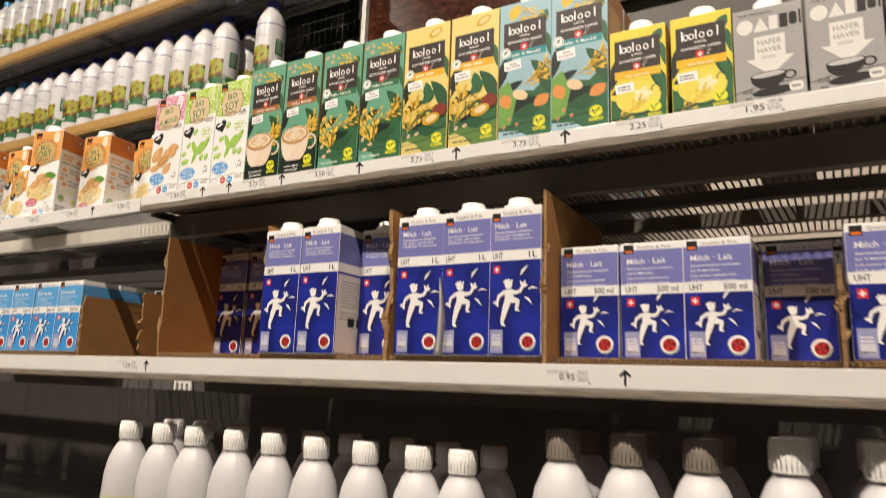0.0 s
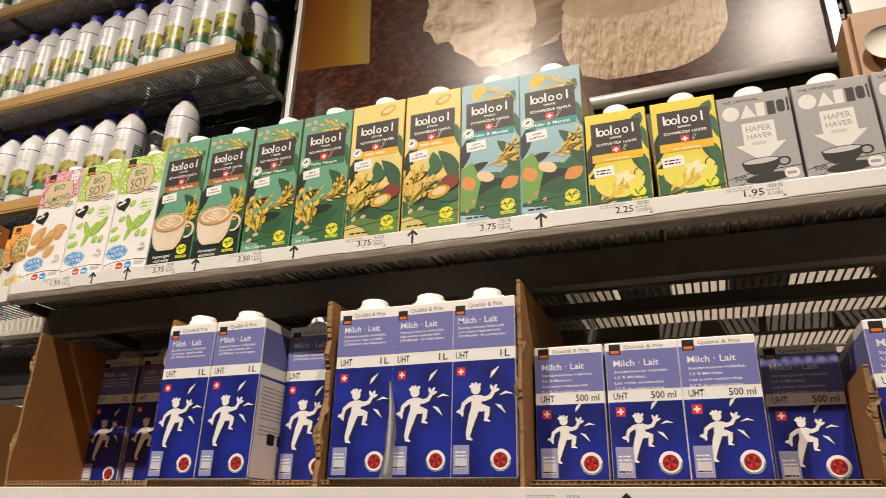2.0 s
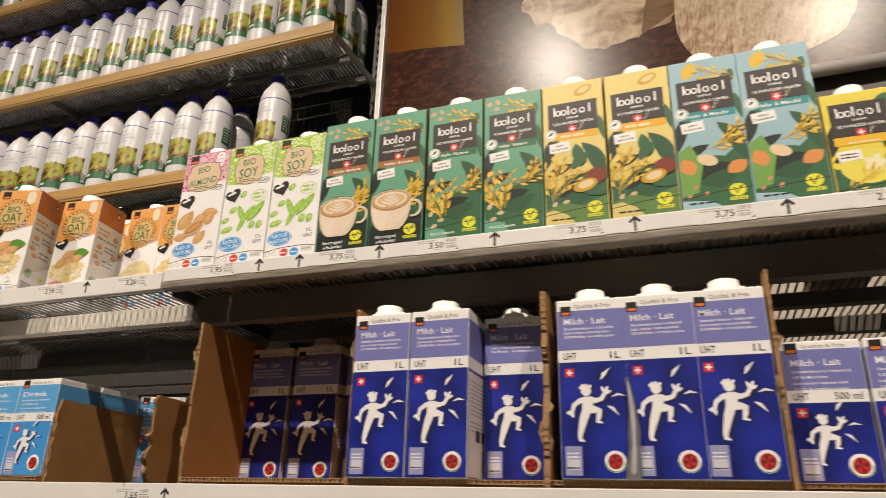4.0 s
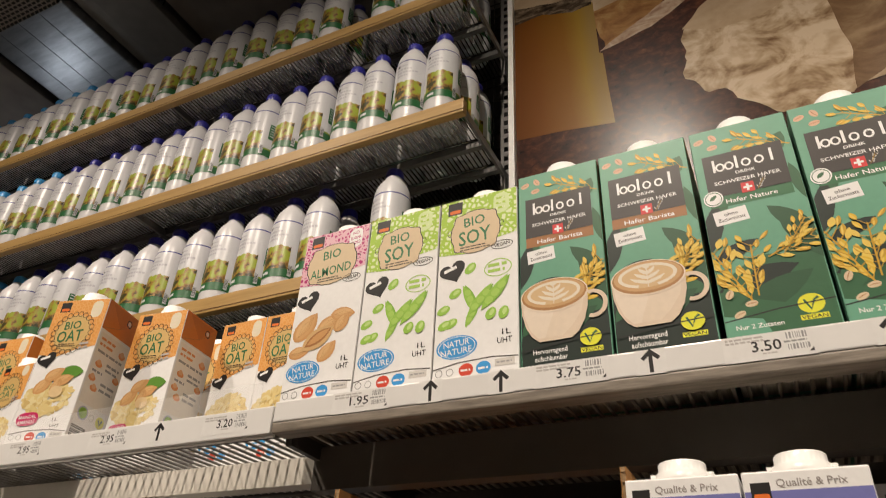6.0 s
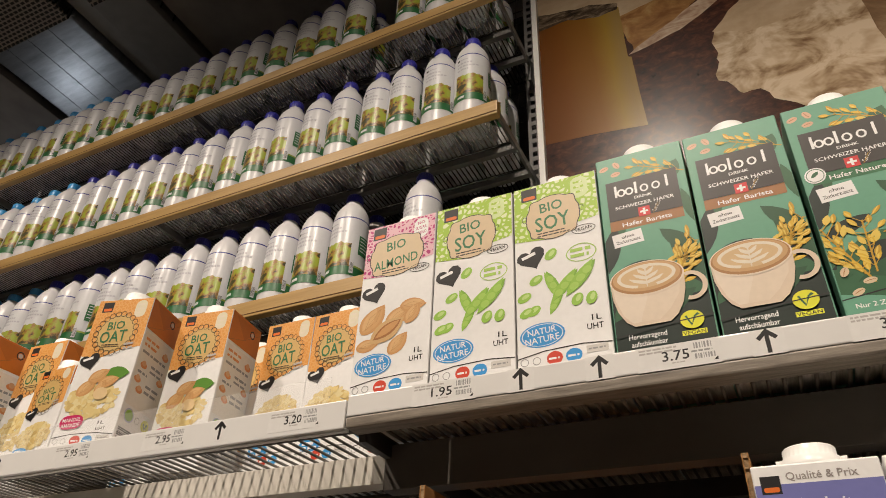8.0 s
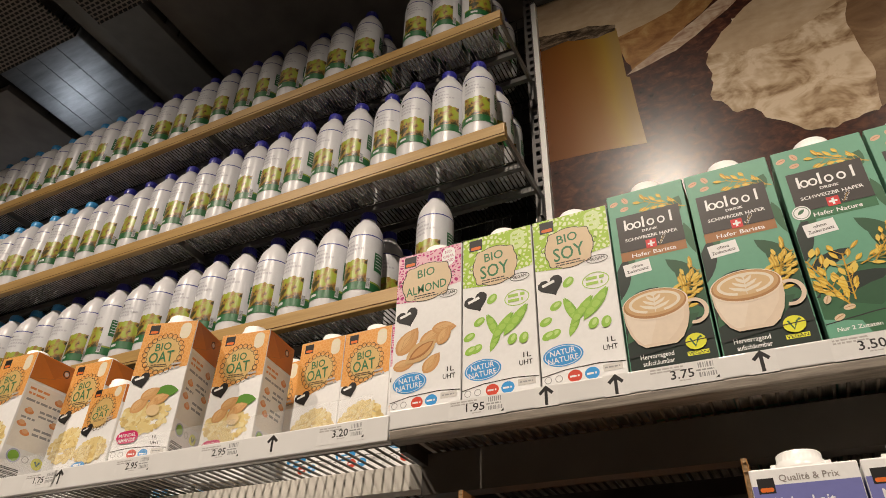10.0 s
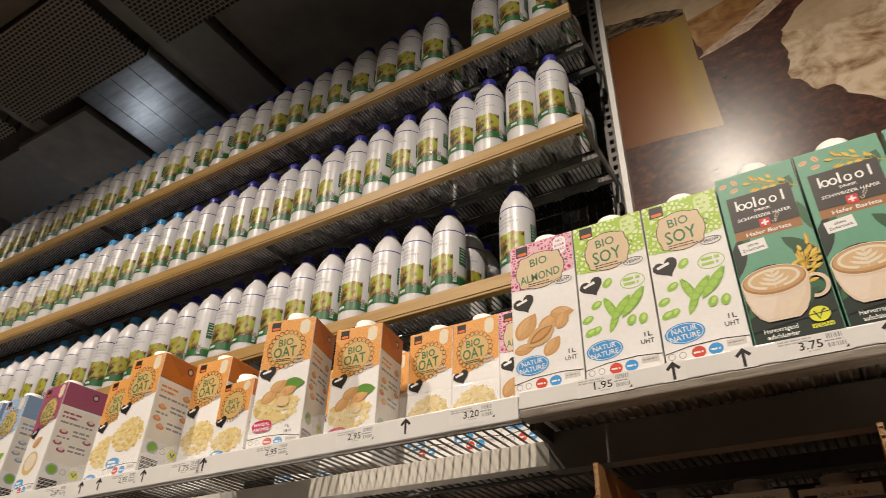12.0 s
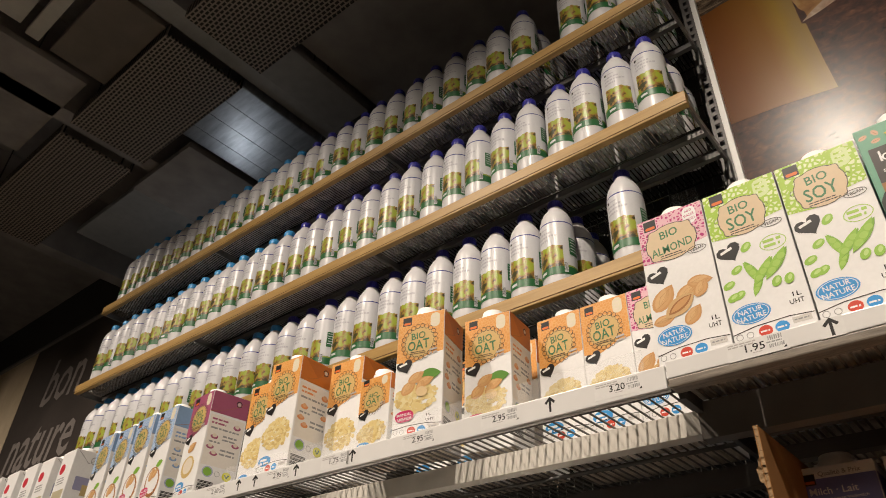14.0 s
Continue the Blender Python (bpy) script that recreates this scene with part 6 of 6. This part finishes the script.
        if kind in ("mandel", "coco"):
            p.round_rect(0.06 * w, 0.44 * w, 0.125 * h, 0.215 * h, 0.008, ink(0.56, 0.02, 0.12), 6)
            p.text(0.25 * w, 0.173 * h, 0.025 * h, "MANDEL", WHITE, 0.30 * w, 6)
            p.text(0.25 * w, 0.137 * h, 0.025 * h, "AMANDE", WHITE, 0.30 * w, 6)
            p.text(0.74 * w, 0.155 * h, 0.022 * h, size_text, BLACK, 0.1 * w)
            p.text(0.76 * w, 0.115 * h, 0.022 * h, "UHT", BLACK, 0.16 * w)
        p.stroke([(0.0, 0.070 * h), (0.3 * w, 0.093 * h), (0.7 * w, 0.100 * h), (w, 0.088 * h)], [0.0005] * 4, PANEL)
        for i, m in enumerate((ink(0.60, 0.06, 0.03), BADGE)):
            p.ell((0.40 + 0.20 * i) * w, 0.052 * h, 0.085 * w, 0.085 * w, m, n=16)
            p.bars((0.34 + 0.2 * i) * w, (0.46 + 0.2 * i) * w, 0.046 * h, 0.010 * h, 1, 1, WHITE, 3)
        for a in (0.08, 0.21):
            p.ring(a * w, 0.05 * h, 0.045 * w, 0.05 * w, 0.008 * w, GREYINK, n=12)
        p.rect(0.73 * w, 0.95 * w, 0.05 * h, 0.085 * h, ink(0.6, 0.58, 0.55))
        p.bars(0.75 * w, 0.93 * w, 0.064 * h, 0.008 * h, 1, 1, GREYINK, 4)
    return art


def bio_carton(net, side_mat, lines, kind, label, w=0.0735, d=0.07, h=0.189, size="1L", cap=True):
    return carton(w, d, h, WHITE, bio(net, side_mat, lines, kind, size), label, "organic plant drink cartons", cap=cap, cap_y=-0.012, cap_h=0.010, lift=0.12)


soy = bio_carton(LIME, LIME, ("BIO", "SOY"), "soy", "white and lime soya drink carton printed with green pods")
almo = bio_carton(PINK, PINK, ("BIO", "ALMOND"), "almond", "white and pink almond drink carton printed with almonds")
oatm = bio_carton(ORANGE_NET, ORANGE, ("BIO", "OAT"), "mandel", "tall orange and white oat and almond drink carton", 0.070, 0.062, 0.187)
oatp = bio_carton(ORANGE_NET, ORANGE, ("BIO", "OAT"), "oat", "tall orange and white oat drink carton printed with flakes", 0.070, 0.072, 0.194)
oats = bio_carton(ORANGE_NET, ORANGE, ("BIO", "OAT"), "oat", "orange and white oat drink carton standing back from the rail", 0.068, 0.070, 0.190)
oatt = bio_carton(ORANGE_NET, ORANGE, ("BIO", "OAT"), "oat", "tiny orange and white oat drink carton beside a tall one", 0.060, 0.055, 0.115)
almos = bio_carton(PINK, PINK, ("BIO", "ALMOND"), "almond", "white and pink almond drink carton standing back on the shelf", 0.068, 0.070, 0.190)
rice = bio_carton(MAUVE, MAUVE, ("BIO", "RICE"), "rice", "tall mauve and white plant drink carton", 0.070, 0.072, 0.194)
coco = bio_carton(SKYN, SKYS, ("BIO", "OAT"), "coco", "tall pale blue and white coconut drink carton", 0.070, 0.072, 0.194)
stand(soy, [(-0.9015, F, 0), (-0.8265, F, 0), (-0.9015, 0.872, 0), (-0.8265, 0.872, 0), (-0.9015, 0.946, 0), (-0.8265, 0.946, 0), (-0.9015, 1.02, 0), (-0.8265, 1.02, 0), (-0.9015, 1.094, 0), (-0.8265, 1.094, 0), (-0.9015, 1.168, 0), (-0.8265, 1.168, 0), (-0.9015, 1.242, 0), (-0.8265, 1.242, 0)], Z1, 0.07)
stand(almo, [(-0.9765, F, 0), (-0.9765, 0.872, 0), (-0.9765, 0.946, 0), (-0.9765, 1.02, 0), (-0.9765, 1.094, 0), (-0.9765, 1.168, 0), (-0.9765, 1.242, 0)], Z1, 0.07)
stand(almos, [(-1.057, 0.92, 0)], ZL, 0.070)
stand(oats, [(-1.1255, 0.92, 0), (-1.194, 0.92, 0), (-1.13, 1.0, 0), (-1.20, 1.0, 1), (-1.29, 0.96, 0), (-1.37, 0.96, 0), (-1.06, 1.0, 0), (-1.45, 0.96, 0)], ZL, 0.070)


def corner(src, spots, z, w, d):
    """Place cartons by the upright edge between front and right side: (x, y, turn)."""
    for i, (x, y, rz) in enumerate(spots):
        m = pose(x, y, z, 0, 0, rz) @ pose(-w / 2, d / 2, 0)
        if i == 0:
            src.matrix_basis = m
        else:
            copy_thing(src, m)


corner(oatm, [(-1.3025, 0.808, 15), (-1.235, 0.864, 8)], ZL, 0.070, 0.062)
corner(oatp, [(-1.583, 0.797, 2), (-1.506, 0.856, 3), (-1.690, 0.835, 0)], ZL, 0.070, 0.072)
corner(oatt, [(-1.388, 0.80, -2)], ZL, 0.060, 0.055)
corner(rice, [(-1.818, 0.797, -5)], ZL, 0.070, 0.072)
corner(coco, [(-1.935, 0.80, -3), (-2.012, 0.80, -3), (-2.105, 0.81, -4), (-2.18, 0.81, -4)], ZL, 0.070, 0.072)


def white_art(p):
    w, h = p.w, p.h
    p.rect(0.1 * w, 0.9 * w, 0.3 * h, 0.55 * h, ink(0.5, 0.45, 0.3))
    p.ell(0.3 * w, 0.8 * h, 0.2 * w, 0.06 * h, ink(0.55, 0.03, 0.05))
    p.bars(0.15 * w, 0.8 * w, 0.68 * h, 0.015 * h, 3, 0.03 * h, GREYINK, 2)
    p.side = "r"
    p.ring(0.6 * p.d, 0.9 * h, 0.11 * p.d, 0.11 * p.d, 0.02 * p.d, GREYINK)
    p.stroke([(0.1 * p.d, 0.98 * h), (0.45 * p.d, 0.86 * h), (0.9 * p.d, 0.98 * h)], [0.0006] * 3, GREYINK)
    p.rect(0.2 * p.d, 0.7 * p.d, 0.55 * h, 0.70 * h, ink(0.32, 0.32, 0.48))
    p.rect(0.45 * p.d, 0.9 * p.d, 0.50 * h, 0.62 * h, ink(0.55, 0.42, 0.18))
    p.bars(0.1 * p.d, 0.9 * p.d, 0.40 * h, 0.015 * h, 6, 0.035 * h, GREYINK, 5)


plain = carton(0.070, 0.072, 0.185, WHITE, white_art, "white plant drink carton with small coloured prints", "white plant drink cartons", cap_h=0.010)
corner(plain, [(-2.32, 0.80, -4), (-2.42, 0.80, -3), (-2.50, 0.80, -3), (-2.60, 0.80, -3), (-2.70, 0.80, -3)], ZL, 0.070, 0.072)

FILM = bpy.data.materials.new("clear_wrapping_film")
FILM.use_nodes = True
_nt = FILM.node_tree
_b = _nt.nodes["Principled BSDF"]
_b.inputs["Base Color"].default_value, _b.inputs["Roughness"].default_value = (0.9, 0.9, 0.9, 1), 0.06
_b.inputs["Alpha"].default_value = 0.07

WRAP = FILM.copy()
WRAP.name = "crumpled_wrapping_film"
_b = WRAP.node_tree.nodes["Principled BSDF"]
_b.inputs["Roughness"].default_value, _b.inputs["Alpha"].default_value = 0.2, 0.15

# ---- clear front stops ----
def front_stop(x0, x1, z, h):
    """A thin clear strip that keeps the goods from sliding off the shelf."""
    ob = mesh_ob("front_stop", box_bm(x0, x1, 0.7862, 0.7874, z, z + h, 0.0004), FILM)
    ob.visible_shadow = False
    return tagged(ob, "clear plastic front stop along the shelf edge", "shelf edge")


for x in (-1.72, -1.39, -1.175):
    front_stop(x, x + (0.32 if x < -1.5 else 0.2 if x < -1.2 else 0.15), 1.7165, 0.031)

# ---- price tickets on the rails ----
TICKET = ink(0.76, 0.755, 0.74, 0.35)


def ticket(x, z, price, wide=0.046):
    """A paper price ticket: lines of writing, the price and a barcode."""
    tk = thing("price_ticket", "white paper price ticket with a barcode on the rail", "price ticket", "price tickets", at=(x, 0.778, z))
    p = Print(wide, 0.0, 0.0175)
    p.rect(-0.004, wide + 0.003, 0.0, 0.0175, TICKET)
    p.bars(-0.002, wide * 0.52, 0.0146, 0.0013, 2, 0.0022, ink(0.46, 0.44, 0.42), int(abs(x) * 1000))
    p.text(wide * 0.46, 0.0058, 0.0072, price, BLACK, 0.0172)
    p.bars(wide * 0.40, wide * 0.6, 0.0036, 0.0009, 1, 1, ink(0.5, 0.48, 0.46), 9)
    p.barcode(wide * 0.72, wide * 0.98, 0.0118, 0.0160, GREYINK, int(abs(x) * 777))
    p.bars(wide * 0.68, wide * 0.98, 0.0094, 0.0012, 1, 1, GREYINK, 3)
    p.barcode(wide * 0.72, wide * 1.0, 0.0046, 0.0082, GREYINK, int(abs(x) * 555))
    p.poly([(wide * 0.96, 0.0022), (wide * 1.02, 0.0022), (wide * 1.02, 0.0048)], BLACK)
    p.object("paper", tk)
    return tk


def arrow_card(x, z):
    ar = thing("arrow_ticket", "white paper ticket with a black arrow on the rail", "price ticket", "arrow tickets", at=(x, 0.778, z))
    p = Print(0.018, 0.0, 0.0175)
    p.rect(-0.001, 0.019, 0.0, 0.0175, TICKET)
    p.stroke([(0.009, 0.0012), (0.009, 0.0158)], [0.0013] * 2, BLACK)
    p.stroke([(0.0035, 0.0108), (0.009, 0.0160), (0.0145, 0.0108)], [0.0014, 0.0019, 0.0014], BLACK)
    p.object("paper", ar)
    return ar


ZR, ZRL, ZM = 1.7062, 1.7018, 1.460 - 0.0225
for x, t_ in ((-0.915, "1.95"), (-0.745, "3.75"), (-0.619, "3.50"), (-0.461, "3.75"), (-0.318, "3.75"), (-0.180, "2.25"), (-0.064, "1.95")):
    ticket(x, ZR, t_)
first_arrow = arrow_card(-0.854, ZR)
for x in (-0.797, -0.691, -0.553, -0.405, -0.264):
    copy_thing(first_arrow, pose(x, 0.778, ZR))
for x, t_ in ((-1.05, "3.20"), (-1.193, "2.95"), (-1.312, "2.95"), (-1.457, "1.75"), (-1.573, "2.95"), (-1.72, "2.60")):
    ticket(x, ZRL, t_)
for x in (-1.129, -1.425, -1.535, -1.625, -1.664):
    copy_thing(first_arrow, pose(x, 0.778, ZRL))
ticket(-0.26, ZM, "0.95")
ticket(-0.985, ZM, "1.65")
for x in (-0.20, -0.94):
    copy_thing(first_arrow, pose(x, 0.778, ZM))

clip_ob = thing("shelf_clip", "small white plastic comb clip under the price rail", "clip", at=(-0.856, 0.779, 1.413))
part("plate", box_bm(-0.019, 0.019, 0.0, 0.004, 0.009, 0.0195, 0.0008), PLASTIC_WHITE, clip_ob)
for k in range(4):
    part("tooth", box_bm(-0.018 + 0.0105 * k, -0.0135 + 0.0105 * k, 0.0, 0.004, 0.0, 0.009), PLASTIC_WHITE, clip_ob)

# ---- white bottles on the shelf below ----
CREAM_BAND = ink(0.62, 0.62, 0.42)
GREY_CAP = node_mat("grey_brown_plastic", (0.22, 0.19, 0.16), 0.4, var=0.1)


def round_bottle(r, h, cap_mat, band, label):
    bt = thing("cream_bottle", label, "bottle", "cream bottles")
    bm = bmesh.new()
    lathe(bm, [(0, 0.0), (r * 0.9, 0.0), (r, 0.008), (r, h * 0.55), (r * 0.97, h * 0.66), (r * 0.84, h * 0.76), (r * 0.6, h * 0.84), (r * 0.42, h * 0.875), (r * 0.40, h * 0.90)], 26)
    part("body", bm, BOTTLE_WHITE, bt)
    bm = bmesh.new()
    rc = r * 0.50
    lathe(bm, [(rc, h * 0.885), (rc, h * 0.985), (rc * 0.94, h), (0, h)], 26)
    for i in range(26):
        a = 2 * math.pi * i / 26
        rod(bm, (rc * math.cos(a), rc * math.sin(a), h * 0.895), (rc * math.cos(a), rc * math.sin(a), h * 0.98), 0.0007, 3)
    part("cap", bm, cap_mat, bt)
    if band:
        bm = bmesh.new()
        lathe(bm, [(r + 0.0004, h * 0.30), (r + 0.0004, h * 0.52)], 26)
        part("label", bm, CREAM_BAND, bt, "pale green label band")
    return bt


wa = round_bottle(0.034, 0.232, PLASTIC_WHITE, True, "white plastic bottle with a white cap and pale band")
wb = round_bottle(0.037, 0.262, GREY_CAP, False, "white plastic bottle with a dull brown cap")
wc = round_bottle(0.037, 0.268, PLASTIC_WHITE, False, "white plastic bottle with a white ribbed cap")
ZB = 1.135 - 0.0085
for src, xs in ((wa, (-1.014, -0.935, -0.861, -0.782, -0.704, -0.632, -0.545, -0.471, -0.403)), (wb, (-0.282, -0.21, -0.134)), (wc, (-0.056, 0.022, 0.10))):
    for i, x in enumerate(xs):
        for k in range(2):
            m = pose(x + 0.004 * math.sin(i * 3 + k), 0.821 + 0.08 * k, ZB)
            if i == 0 and k == 0:
                src.matrix_basis = m
            else:
                copy_thing(src, m)


def wine_bottle():
    bt = thing("wine_bottle", "dark green glass bottle behind the wire grid", "bottle", "glass bottles")
    bm = bmesh.new()
    lathe(bm, [(0, 0), (0.036, 0.0), (0.038, 0.006), (0.038, 0.19), (0.034, 0.215), (0.018, 0.24), (0.0145, 0.25), (0.0145, 0.30), (0.0, 0.301)], 18)
    part("glass", bm, GLASS_DARK, bt)
    bm = bmesh.new()
    lathe(bm, [(0.0384, 0.06), (0.0384, 0.15)], 18)
    part("label", bm, ink(0.55, 0.48, 0.10), bt, "yellow paper label")
    return bt


tagged(mesh_ob("rear_shelf", box_bm(-3.5, -0.9, 1.50, 1.75, 2.10, 2.118, 0.002), DARK_STEEL), "dark steel shelf on the far side of the grid", "shelf")
for x in (-3.45, -0.95):
    tagged(mesh_ob("rear_post", box_bm(x - 0.015, x + 0.015, 1.751, 1.78, 0.0, 2.6), DARK_STEEL), "dark steel post behind the shelving", "post")
wine = wine_bottle()
for i in range(26):
    m = pose(-1.0 - 0.088 * i, 1.56 + 0.01 * math.sin(i * 1.7), 2.118, 0, 0, 30 * i)
    if i == 0:
        wine.matrix_basis = m
    else:
        copy_thing(wine, m)


def shrink_film(z, seed):
    """Torn glossy wrapping film: a crumpled skirt behind the front board and loose scraps hanging at the back."""
    bm = bmesh.new()
    nx = 520
    for y, drop, ny, cut in ((1.186, 0.026, 5, 0.02), (1.420, 0.075, 14, -0.05)):
        low = [0.35 + 0.65 * abs(noise.noise(Vector((i * 0.11, seed, y)))) * 1.6 for i in range(nx + 1)]
        g = [[bm.verts.new((-3.38 + 2.33 * i / nx, y + 0.010 * noise.noise(Vector((i * 0.23, j * 0.5, seed + y))) + 0.003 * noise.noise(Vector((i * 0.8, j * 1.3, seed - y))), z - 0.012 - drop * low[i] * j / ny)) for j in range(ny + 1)] for i in range(nx + 1)]
        for i in range(nx):
            if noise.noise(Vector((i * 0.06, seed * 3.0, y))) < cut:
                continue
            for j in range(ny):
                f = bm.faces.new((g[i][j], g[i + 1][j], g[i + 1][j + 1], g[i][j + 1]))
                f.smooth = True
    ob = mesh_ob("shrink_film", bm, WRAP)
    ob.visible_shadow = False
    return tagged(ob, "torn clear wrapping film under the bottle shelf", "film", kind="stuff")


for i, z in enumerate(TIERS):
    shrink_film(z, i + 1.3)
